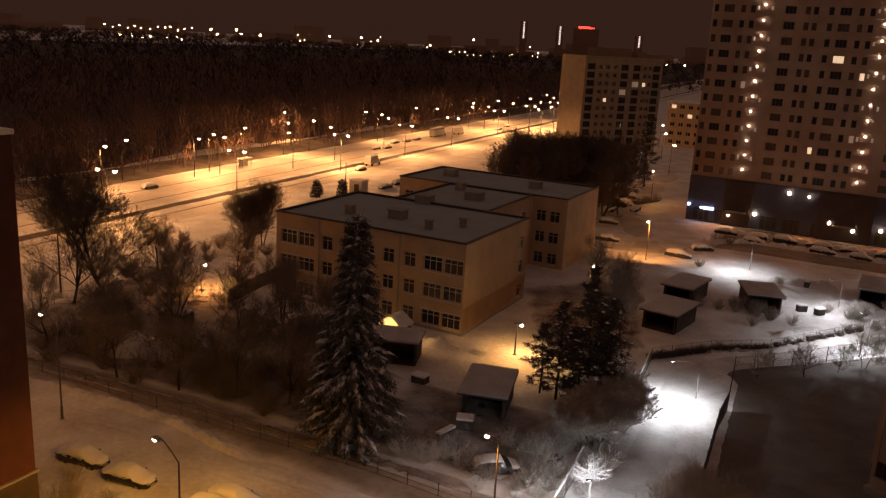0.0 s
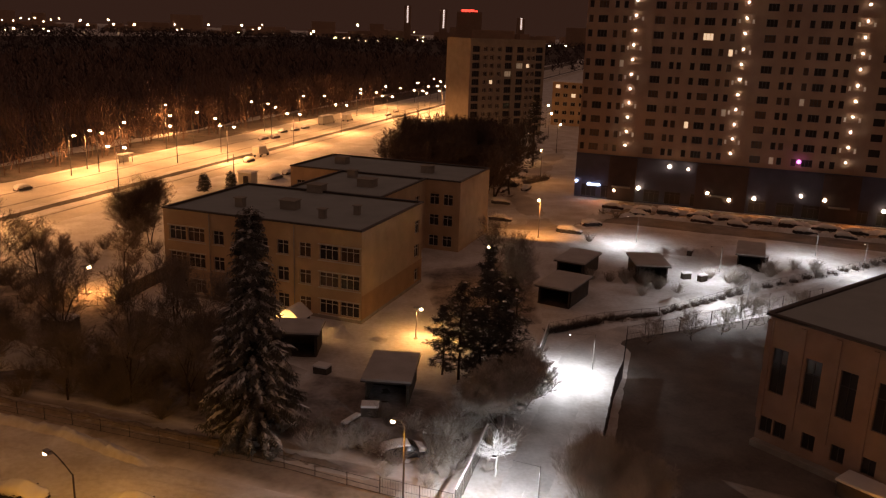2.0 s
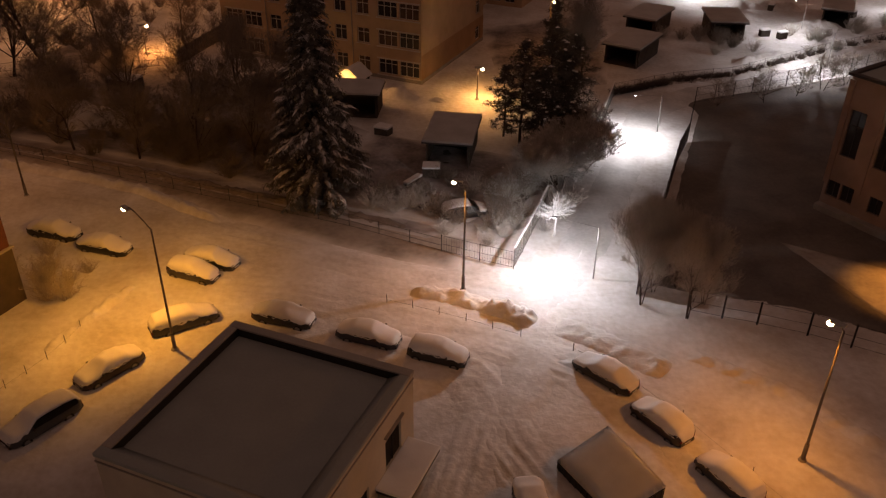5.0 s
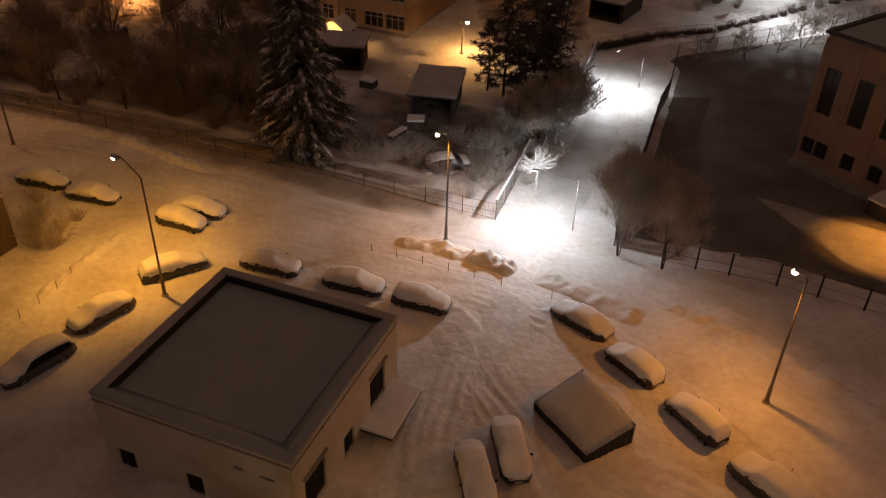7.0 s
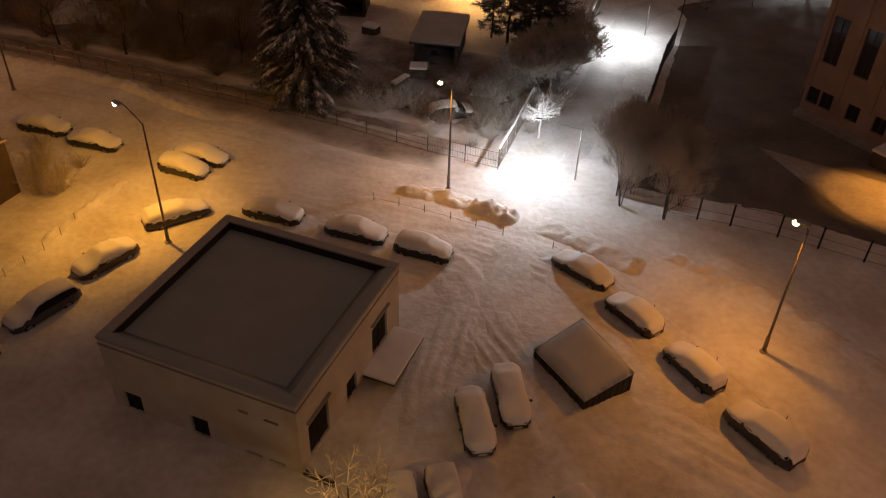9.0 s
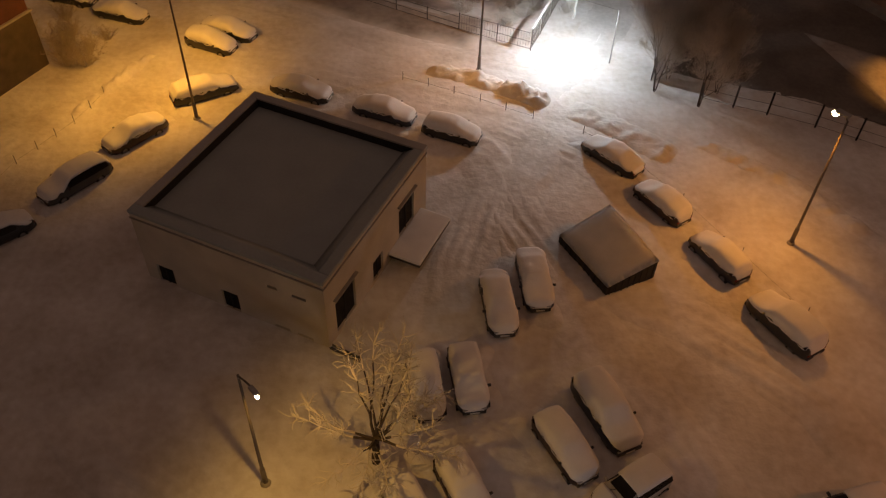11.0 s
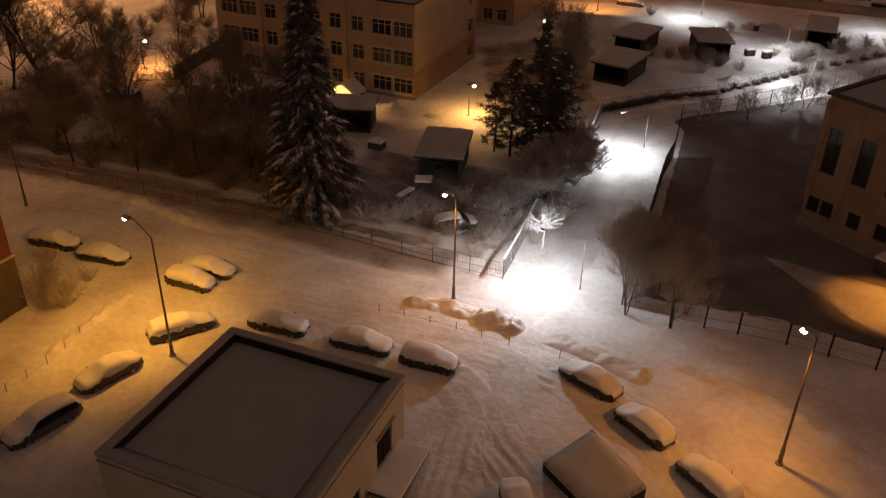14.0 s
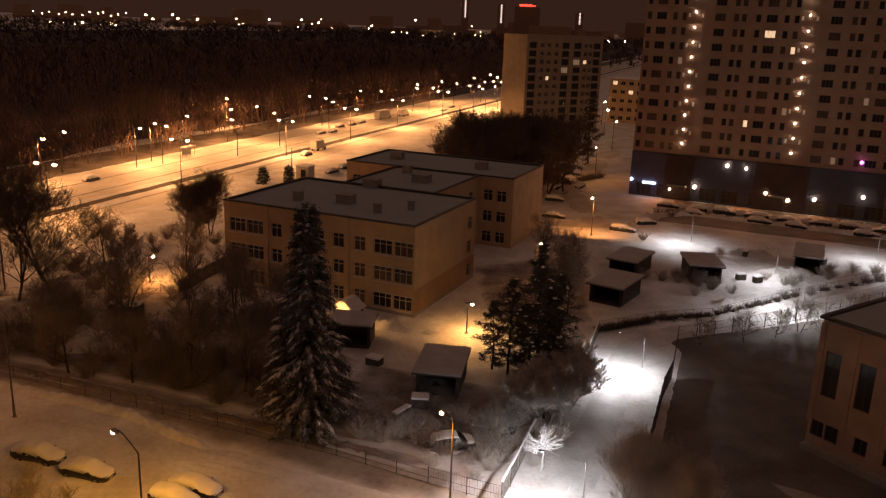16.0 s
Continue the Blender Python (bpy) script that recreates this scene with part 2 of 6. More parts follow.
def transformer_house():
    t = thing("transformer_house", SUB, "square pale transformer house with a dark flat roof in snow", "building")
    bm = bmesh.new()
    vents = [(0.78, 0.02, 1.95, 1.4), (5.18, 0.02, 6.3, 1.45)]
    slits = [(8.44, 3.22, 9.05, 3.44), (9.98, 3.22, 10.82, 3.42), (8.52, 0.04, 9.54, 0.24), (9.98, 0.04, 10.96, 0.24)]
    facade(bm, Matrix(), SUB_W, SUB_H, vents + slits, 0.25)
    doors = [(0.95, 0.3, 3.05, 2.6), (5.1, 0.25, 6.28, 1.75), (8.36, 0.9, 10.36, 3.0)]
    facade(bm, pose(SUB_W, 0, 0, 0, 0, 90), SUB_D, SUB_H, doors, 0.2)
    facade(bm, pose(SUB_W, SUB_D, 0, 0, 0, 180), SUB_W, SUB_H, [])
    facade(bm, pose(0, SUB_D, 0, 0, 0, 270), SUB_D, SUB_H, [])
    part("wall", bm, PLASTER_PALE, t)
    for name, m, openings in (("vent", Matrix(), vents), ("louvre_door", pose(SUB_W, 0, 0, 0, 0, 90), doors)):
        for x0, z0, x1, z1 in openings:
            bm = bmesh.new()
            box(bm, (x0 + x1) / 2, 0.2, (z0 + z1) / 2, x1 - x0, 0.06, z1 - z0, m)
            for k in range(int((z1 - z0) / 0.12)):
                box(bm, (x0 + x1) / 2, 0.13, z0 + 0.08 + 0.12 * k, x1 - x0 - 0.1, 0.05, 0.05, m @ Matrix())
            box(bm, (x0 + x1) / 2, 0.1, (z0 + z1) / 2, 0.05, 0.09, z1 - z0, m)
            part(name, bm, METAL_BLACK, t, "dark metal louvres")
    for x0, z0, x1, z1 in slits:
        bm = bmesh.new()
        box(bm, (x0 + x1) / 2, 0.22, (z0 + z1) / 2, x1 - x0, 0.04, z1 - z0)
        part("slit_grille", bm, METAL_DARK, t)
    for x0, z0, x1, z1 in (doors[0], doors[2]):
        bm = bmesh.new()
        box(bm, (x0 + x1) / 2, -0.09, z1 + 0.42, x1 - x0 + 0.3, 0.2, 0.1, pose(SUB_W, 0, 0, 0, 0, 90), bevel=0.02)
        part("door_hood", bm, CONCRETE, t)
    bm = bmesh.new()
    box(bm, SUB_W / 2, SUB_D / 2, SUB_H - 0.52, SUB_W - 0.4, SUB_D - 0.4, 0.16)
    part("roof", bm, ROOF_DARK, t, "dark bitumen roof under a thin dusting of snow")
    # back and left parapets get a lighter colour for the lamplight on them
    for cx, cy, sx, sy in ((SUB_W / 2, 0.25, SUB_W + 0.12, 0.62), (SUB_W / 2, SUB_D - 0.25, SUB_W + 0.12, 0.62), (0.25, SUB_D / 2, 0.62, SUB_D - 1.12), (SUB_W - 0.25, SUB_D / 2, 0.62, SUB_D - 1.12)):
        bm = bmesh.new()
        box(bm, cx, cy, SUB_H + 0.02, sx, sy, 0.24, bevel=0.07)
        part("parapet", bm, PARAPET_LIT if (cy > SUB_D * 0.6 or cx < 1) else ROOF_DARK, t, "parapet under thin snow, its lamplit sides coloured lighter")
    # added black strips that draw the shadow line inside the back and left parapets
    for bx, by, sx, sy in ((SUB_W / 2, SUB_D - 0.585, SUB_W - 1.12, 0.04), (0.585, SUB_D / 2, 0.04, SUB_D - 1.16)):
        bm = bmesh.new()
        box(bm, bx, by, SUB_H - 0.2, sx, sy, 0.5)
        part("flashing", bm, METAL_BLACK, t, "black strip in place of the shade inside the parapet")
    for cx, cy, sx, sy in ((SUB_W / 2, -0.03, SUB_W + 0.08, 0.06), (SUB_W + 0.03, SUB_D / 2, 0.06, SUB_D - 0.02)):
        bm = bmesh.new()
        box(bm, cx, cy, SUB_H - 0.42, sx, sy, 0.1, bevel=0.015)
        part("string_course", bm, CONCRETE, t)
    # soft snow banked against the two nearer parapets
    bm = bmesh.new()
    loft(bm, [[(xx, 0.50, SUB_H - 0.5), (xx, 0.50, SUB_H + 0.10), (xx, 0.75, SUB_H - 0.05), (xx, 1.25, SUB_H - 0.38)] for xx in (0.6, SUB_W / 2, SUB_W - 0.6)])
    part("roof_snow", bm, ROOF_DARK, t)
    bm = bmesh.new()
    loft(bm, [[(SUB_W - 0.50, yy, SUB_H - 0.5), (SUB_W - 0.50, yy, SUB_H + 0.10), (SUB_W - 0.75, yy, SUB_H - 0.05), (SUB_W - 1.25, yy, SUB_H - 0.38)] for yy in (0.6, SUB_D / 2, SUB_D - 0.6)])
    part("roof_snow", bm, ROOF_DARK, t)
    # landing
    land = thing("loading_landing", SUB @ pose(SUB_W, 0, 0), "snow-covered concrete landing beside the doors", "landing")
    bm = bmesh.new()
    box(bm, 1.02, 9.15, 0.60, 2.0, 4.3, 0.22, bevel=0.03)
    part("slab", bm, METAL_DARK, land)
    for y in (7.6, 9.2, 10.8):
        bm = bmesh.new()
        box(bm, 0.85, y, 0.22, 1.3, 0.18, 0.55)
        part("pier", bm, CONCRETE, land)
    bm = bmesh.new()
    box(bm, 1.02, 9.15, 0.80, 2.06, 4.36, 0.22, bevel=0.08)
    part("snow_layer", bm, SNOW_CAP, land)
    beam = thing("steel_channel", pose(-3.87, 26.54, 0.08, 0, 0, -28.5), "dark steel channel lying at the corner of the house", "beam")
    bm = bmesh.new()
    box(bm, 0, 0, 0.08, 1.85, 0.26, 0.08, bevel=0.01)
    box(bm, 0, -0.12, 0.16, 1.85, 0.03, 0.16)
    box(bm, 0, 0.12, 0.16, 1.85, 0.03, 0.16)
    part("channel", bm, METAL_DARK, beam)


transformer_house()


# ---- kiosk ----
def garage_shed():
    m = pose(10.78, 30.8, 0, 0, 0, 27)
    t = thing("garage_shed", m, "low dark metal lean-to with thick snow on its sloping roof", "shed")
    w, d = 3.5, 4.9
    tops = ((0, 0, 0.80), (w, 0, 1.35), (w, d, 1.65), (0, d, 0.62))
    bm = bmesh.new()
    lo = [bm.verts.new((x, y, -0.1)) for x, y, z in tops]
    hi = [bm.verts.new((x, y, z)) for x, y, z in tops]
    bm.faces.new(hi)
    for k in range(4):
        bm.faces.new((lo[k], lo[(k + 1) % 4], hi[(k + 1) % 4], hi[k]))
    for k in range(8):
        x = w * (k + 0.5) / 8
        box(bm, x, -0.03, (0.80 + 0.55 * x / w) / 2, 0.05, 0.05, 0.76 + 0.5 * x / w)
    for k in range(10):
        y = d * (k + 0.5) / 10
        box(bm, -0.03, y, 0.36, 0.05, 0.05, 0.66)
    part("body", bm, METAL_BLACK, t)
    # snow blanket following the slope, soft at its rim
    bm = bmesh.new()
    n = 12
    grid = []
    for j in range(n + 1):
        for i in range(n + 1):
            a, b = i / n, j / n
            z = (1 - a) * (1 - b) * 0.80 + a * (1 - b) * 1.35 + a * b * 1.65 + (1 - a) * b * 0.62
            e = min(a, 1 - a, b, 1 - b)
            z += 0.05 + 0.24 * min(1, math.sqrt(e * 6)) + 0.25 * a * b * (1 - b) * 2
            grid.append(bm.verts.new((-0.04 + a * (w + 0.08), -0.04 + b * (d + 0.08), z)))
    for j in range(n):
        for i in range(n):
            k = j * (n + 1) + i
            bm.faces.new((grid[k], grid[k + 1], grid[k + n + 2], grid[k + n + 1]))
    bmesh.ops.solidify(bm, geom=bm.faces[:], thickness=0.1)
    part("snow_layer", bm, SNOW_CAP, t, smooth=True)


garage_shed()


# ---- kindergarten ----
def window_set(parent, m, me, spots, veiled=None):
    for k, (x, z) in enumerate(spots):
        window("window", veiled if veiled and (k * 7 + 3) % 5 < 2 else me, parent, m @ pose(x, 0.16, z))


def kindergarten():
    t = thing("kindergarten", pose(-23.3, 111.6, 0, 0, 0, GRID), "three-storey yellow plastered kindergarten with flat dark roofs and white windows", "building")
    hh, front, deep = 11.8, 29.0, 20.0
    wide, narrow = window_mesh("wide_window", 2.6, 1.85, 3, 1.3), window_mesh("narrow_window", 1.65, 1.85, 2, 1.3)
    wide_v = window_mesh("veiled_wide_window", 2.6, 1.85, 3, 1.3, pane=GLASS_CURTAIN)
    narrow_v = window_mesh("veiled_narrow_window", 1.65, 1.85, 2, 1.3, pane=GLASS_CURTAIN)
    rows = (0.62, 4.15, 7.65)
    right = pose(front, 0, 0, 0, 0, 90)

    def spread(xs, w):
        return [(x, z, x + w, z + 1.85) for z in rows for x in xs]

    # front block
    wx, nx = (0.85, 3.75, 23.2, 26.1), (7.65, 11.0, 14.2, 17.2, 20.35)
    bm = bmesh.new()
    facade(bm, Matrix(), front, hh, spread(wx, 2.6) + spread(nx, 1.65), 0.22)
    facade(bm, right, deep, hh, spread((17.2,), 1.65), 0.22)
    facade(bm, pose(front, deep, 0, 0, 0, 180), front, hh, [])
    facade(bm, pose(0, deep, 0, 0, 0, 270), deep, hh, [])
    part("wall", bm, PLASTER_YELLOW, t)
    window_set(t, Matrix(), wide, [(x, z) for z in rows for x in wx], wide_v)
    window_set(t, Matrix(), narrow, [(x, z) for z in rows for x in nx], narrow_v)
    window_set(t, right, narrow, [(17.2, z) for z in rows])
    for x in (0.7, 23.05):
        for z in rows:
            bm = bmesh.new()
            box(bm, x + 2.92, -0.05, z + 1.98, 5.85, 0.12, 0.12)
            box(bm, x + 2.92, -0.05, z - 0.12, 5.85, 0.12, 0.12)
            part("window_band", bm, FRAME_WHITE, t)
    bm = bmesh.new()
    box(bm, front / 2, -0.04, 0.22, front + 0.1, 0.1, 0.44)
    box(bm, front + 0.04, deep / 2, 0.22, 0.1, deep + 0.1, 0.44)
    part("plinth", bm, CONCRETE, t)
    bm = bmesh.new()
    facade(bm, pose(front + 0.05, 0, 0, 0, 0, 90), deep, 3.55, [(17.2, 0.62, 18.85, 2.47)], 0.05, z0=0.46)
    part("lower_wall", bm, PLASTER_OCHRE, t, "darker ochre plaster of the ground floor")
    for x, w2 in [(x, 1.65) for x in nx]:
        for z in rows:
            bm = bmesh.new()
            box(bm, x + w2 / 2, -0.06, z - 0.06, w2 + 0.2, 0.14, 0.07)
            part("sill", bm, FRAME_WHITE, t)
    for x in (7.2, 19.7):
        bm = bmesh.new()
        tube(bm, (x, -0.1, 0.3), (x, -0.1, hh - 0.2), 0.06, 0.06, 6)
        part("downpipe", bm, METAL_GREY, t)
    # link and rear block
    bm = bmesh.new()
    facade(bm, pose(22.5, deep, 0, 0, 0, 90), 38 - deep, hh, spread((2.5, 8.0, 13.5), 1.65), 0.22)
    part("wall", bm, PLASTER_YELLOW, t)
    bm = bmesh.new()
    facade(bm, pose(7, 38, 0, 0, 0, 270), 38 - deep, hh, spread((3, 9, 14), 1.65), 0.22)
    part("wall", bm, PLASTER_YELLOW, t)
    window_set(t, pose(22.5, deep, 0, 0, 0, 90), narrow, [(x, z) for z in rows for x in (2.5, 8.0, 13.5)])
    bm = bmesh.new()
    rear = pose(-3, 38, 0)
    facade(bm, rear, 31.5, hh, spread((26.2, 28.6), 1.65) + spread((1.2, 4.5), 1.65), 0.22)
    facade(bm, pose(28.5, 38, 0, 0, 0, 90), 16, hh, [], 0.22)
    facade(bm, pose(28.5, 54, 0, 0, 0, 180), 31.5, hh, [])
    facade(bm, pose(-3, 54, 0, 0, 0, 270), 16, hh, spread((2, 6, 10, 13), 1.65), 0.22)
    part("wall", bm, PLASTER_YELLOW, t)
    window_set(t, rear, narrow, [(x, z) for z in rows for x in (26.2, 28.6, 1.2, 4.5)])
    for x0, x1, y0, y1 in ((0, front, 0, deep), (7, 22.5, deep + 0.05, 37.95), (-3, 28.5, 38, 54)):
        bm = bmesh.new()
        box(bm, (x0 + x1) / 2, (y0 + y1) / 2, hh - 0.3, x1 - x0 - 0.5, y1 - y0 - 0.5, 0.2)
        part("roof", bm, ROOF_DARK, t, "dark flat roof with thin snow")
        bm = bmesh.new()
        for cx, cy, sx, sy in (((x0 + x1) / 2, y0 + 0.1, x1 - x0 + 0.2, 0.4), ((x0 + x1) / 2, y1 - 0.1, x1 - x0 + 0.2, 0.4), (x0 + 0.1, (y0 + y1) / 2, 0.4, y1 - y0 - 0.21), (x1 - 0.1, (y0 + y1) / 2, 0.4, y1 - y0 - 0.21)):
            box(bm, cx, cy, hh + 0.02, sx, sy, 0.2)
        part("parapet", bm, METAL_DARK, t)
    for x, y, s in ((8, 6, 1.2), (14.5, 8.0, 2.2), (21, 5, 0.9), (24, 9, 0.8), (12, 20, 2.4), (16.5, 28, 2.6), (3, 46, 2.2), (20, 45, 2.0), (11, 34, 1.4)):
        bm = bmesh.new()
        box(bm, x, y, hh + 0.35, s, s * 0.8, 1.3, bevel=0.03)
        box(bm, x, y, hh + 1.05, s + 0.3, s * 0.8 + 0.3, 0.12)
        part("roof_vent", bm, CONCRETE, t)


kindergarten()


# ---- school hall with tall windows ----
def school_hall():
    t = thing("school_hall", pose(37.5, 65.8, 0, 0, 0, -58.6), "pinkish plastered school hall with tall dark upper windows", "building")
    w, d, hh = 46.0, 30.0, 12.5
    tall, low = window_mesh("tall_window", 1.45, 4.2, 2, 2.8, 0.05, frame_m=METAL_DARK), window_mesh("low_window", 1.2, 1.5, 2, frame_m=METAL_DARK)
    tx = [0.65 + 3.05 * k for k in range(14)]
    lx = [0.3, 1.65] + [4.3 + 2.6 * k for k in range(15)]
    left = pose(0, d, 0, 0, 0, 270)
    bm = bmesh.new()
    facade(bm, Matrix(), w, hh, [(x, 5.45, x + 1.45, 9.65) for x in tx] + [(x, 1.5, x + 1.2, 3.0) for x in lx], 0.3)
    facade(bm, left, d, hh, [(x, 5.45, x + 1.45, 9.65) for x in (3, 9, 15, 21, 26)], 0.3)
    facade(bm, pose(w, 0, 0, 0, 0, 90), d, hh, [])
    facade(bm, pose(w, d, 0, 0, 0, 180), w, hh, [])
    part("wall", bm, PANEL_PINK, t)
    for x in tx:
        window("window", tall, t, pose(x, 0.2, 5.45))
    for x in (3, 9, 15, 21, 26):
        window("window", tall, t, left @ pose(x, 0.2, 5.45))
    for x in lx:
        window("window", low, t, pose(x, 0.2, 1.5))
    bm = bmesh.new()
    box(bm, w / 2, d / 2, hh - 0.1, w - 0.4, d - 0.4, 0.2)
    part("roof", bm, ROOF_DARK, t)
    bm = bmesh.new()
    box(bm, w / 2, -0.1, hh + 0.06, w + 0.5, 0.5, 0.22)
    box(bm, -0.1, d / 2, hh + 0.06, 0.5, d, 0.21)
    part("cornice", bm, METAL_DARK, t)
    for k in range(15):
        bm = bmesh.new()
        box(bm, 0.15 + 3.05 * k, -0.06, 7.4, 0.5, 0.14, 9.4)
        part("pilaster", bm, PANEL_PINK, t)
    bm = bmesh.new()
    box(bm, w / 2, -0.35, 0.35, w, 0.8, 0.7, bevel=0.05)
    part("plinth", bm, CONCRETE, t)
    porch = thing("entrance_porch", pose(37.5, 65.8, 0, 0, 0, -58.6) @ pose(9, -2.6, 0), "low dark entrance porch with snow on its roof", "porch")
    bm = bmesh.new()
    box(bm, 3, 1.1, 0.7, 6, 2.2, 1.4, bevel=0.03)
    part("body", bm, METAL_DARK, porch)
    bm = bmesh.new()
    box(bm, 3, 1.1, 1.52, 6.3, 2.4, 0.24, bevel=0.09)
    part("snow_layer", bm, SNOW_CAP, porch)


school_hall()


# ---- tower block ----
WINDOW_LIT = glow("lit_window", (1.0, 0.74, 0.46), 0.7)
WINDOW_DIM = glow("dim_window", (1.0, 0.75, 0.45), 0.10)
SIGN_BLUE = glow("blue_white_sign", (0.55, 0.72, 1.0), 6.0)
LAMP_PURPLE = glow("purple_lamp", (0.85, 0.2, 0.95), 4.0)
TOWER_O = (53.0, 182.5)


def tower_block():
    t = thing("tower_block", pose(*TOWER_O, 0, 0, 0, -28.5), "dark brown tower block with balcony lights and dark shop fronts", "building")
    floor_h, base, floors, w, d = 3.06, 9.9, 16, 92.0, 18.0
    hh = base + floors * floor_h + 8
    bay = 22.1
    wide = (2.4, 14.4)   # wide loggias in a bay
    thin = (0.4, 5.8, 7.7, 18.2, 19.7)   # narrow windows
    openings, wides, thins = [], [], []
    for b in range(-1, 4):
        for k in range(floors):
            z = base + k * floor_h + 0.9
            for x in wide:
                wides.append((b * bay + x, z))
            for x in thin:
                thins.append((b * bay + x, z))
    wides = [p for p in wides if 0.3 < p[0] < w - 3]
    thins = [p for p in thins if 0.3 < p[0] < w - 3]
    openings = [(x, z, x + 2.1, z + 1.5) for x, z in wides] + [(x, z, x + 0.95, z + 1.5) for x, z in thins]
    bm = bmesh.new()
    facade(bm, Matrix(), w, hh, openings, 0.35, z0=base)
    facade(bm, pose(w, 0, 0, 0, 0, 90), d, hh, [])
    facade(bm, pose(w, d, 0, 0, 0, 180), w, hh, [])
    facade(bm, pose(0, d, 0, 0, 0, 270), d, hh, [])
    box(bm, w / 2, d / 2, hh - 0.2, w - 0.2, d - 0.2, 0.3)
    part("wall", bm, PANEL_DARK, t)
    big, small = window_mesh("loggia_window", 2.1, 1.5, 3, frame_w=0.09, frame_m=METAL_DARK), window_mesh("flat_window", 0.95, 1.5, 1, frame_w=0.09, frame_m=METAL_DARK)
    lit_big = window_mesh("lit_loggia_window", 2.1, 1.5, 3, frame_w=0.09, pane=WINDOW_LIT)
    lit_small = window_mesh("lit_flat_window", 0.95, 1.5, 1, frame_w=0.09, pane=WINDOW_LIT)
    dim_small = window_mesh("dim_flat_window", 0.95, 1.5, 1, frame_w=0.09, pane=WINDOW_DIM)
    veiled = window_mesh("veiled_flat_window", 0.95, 1.5, 1, frame_w=0.09, frame_m=METAL_DARK, pane=GLASS_CURTAIN)
    veiled_big = window_mesh("veiled_loggia_window", 2.1, 1.5, 3, frame_w=0.09, frame_m=METAL_DARK, pane=GLASS_CURTAIN)
    rng = random.Random(5)
    near = 0
    rest = bmesh.new()
    for spots, normal, lit in ((wides, big, lit_big), (thins, small, lit_small)):
        for x, z in spots:
            r = rng.random()
            me = lit if r < 0.004 else (dim_small if r < 0.06 and normal is small else (normal if r < 0.62 else (veiled if normal is small else veiled_big)))
            if near < 290 and x < 48:
                window("window", me, t, pose(x, 0.25, z))
                near += 1
            else:
                box(rest, x + (1.05 if normal is big else 0.475), 0.32, z + 0.75, 2.1 if normal is big else 0.95, 0.06, 1.5)
    tagged(part("far_window", rest, GLASS_DARK, t), kind="stuff")
    # stair columns: recess, railing slabs and a lamp on every floor
    for b in range(4):
        x = 10.6 + b * bay
        if x > w - 3:
            continue
        for k in range(floors + 3):
            z = 3.2 + 2.95 + k * floor_h if k < 0 else 9.36 + (k - 2) * floor_h
            if z < 2.6:
                continue
            if z > 11:
                bm = bmesh.new()
                box(bm, x, -0.55, z - 2.1, 3.4, 1.0, 0.14)
                box(bm, x, -1.0, z - 1.55, 3.4, 0.08, 1.0)
                part("balcony", bm, PANEL_DARK, t)
            bm = bmesh.new()
            bmesh.ops.create_icosphere(bm, subdivisions=1, radius=0.21, matrix=pose(x, -0.62, z))
            part("balcony_lamp", bm, PALE_LENS, t)
            if k % 2 == 0:
                for dx in (-1.35, 1.35):
                    bm = bmesh.new()
                    box(bm, x + dx, -0.05, z - 0.8, 0.4, 0.06, 1.1)
                    part("stair_window", bm, WINDOW_DIM, t)
    # shop fronts
    bm = bmesh.new()
    doors = [(x, 0.3, x + 3.4, 3.0) for x in (1.5, 6.0, 15.5, 20.0, 25.5, 37.5, 43, 48, 57, 62, 68, 80, 85)]
    facade(bm, pose(0, -0.3, 0), w, 9.9, doors, 0.3)
    box(bm, w / 2, 0.0, 9.9, w, 0.6, 0.1)
    part("shop_front", bm, SHOP_DARK, t, "dark blue shop fronts")
    shop = window_mesh("shop_window", 3.4, 2.7, 3, 2.1, frame_m=METAL_DARK)
    for x0, z0, x1, z1 in doors:
        window("shop_window", shop, t, pose(x0, -0.15, z0))
    for x, bw in ((10.6, 6.0), (31.6, 10.5), (54.8, 7.0), (76.9, 8.0)):
        bm = bmesh.new()
        box(bm, x, -0.5, 4.9, bw, 0.6, 9.8)
        part("entrance_bay", bm, PANEL_BAY, t)
        bm = bmesh.new()
        box(bm, x, -1.1, 3.2, 4.0, 1.6, 0.25)
        part("entrance_canopy", bm, CONCRETE, t)
    for x, z, r in ((14.4, 3.3, 0.45), (33.5, 2.6, 0.42), (29.0, 3.6, 0.36), (20.6, 8.6, 0.42), (24.5, 8.4, 0.3), (9.1, 2.2, 0.3), (38.5, 3.4, 0.4), (52, 4.5, 0.4), (63, 3.4, 0.4), (47.4, 4.9, 0.36)):
        bm = bmesh.new()
        bmesh.ops.create_icosphere(bm, subdivisions=1, radius=r, matrix=pose(x, -0.9, z))
        part("wall_lamp", bm, WARM_LENS, t)
    bm = bmesh.new()
    box(bm, 4.4, -0.7, 3.1, 2.9, 0.2, 0.5, bevel=0.06)
    part("shop_sign", bm, SIGN_BLUE, t, "glowing blue-white shop sign")
    bm = bmesh.new()
    bmesh.ops.create_icosphere(bm, subdivisions=1, radius=0.4, matrix=pose(0.5, -0.9, 3.6))
    part("shop_sign", bm, SIGN_BLUE, t, "glowing blue-white shop sign")
    bm = bmesh.new()
    bmesh.ops.create_icosphere(bm, subdivisions=1, radius=0.42, matrix=pose(46.1, -0.9, 11.9))
    part("wall_lamp", bm, LAMP_PURPLE, t, "purple lamp")


tower_block()
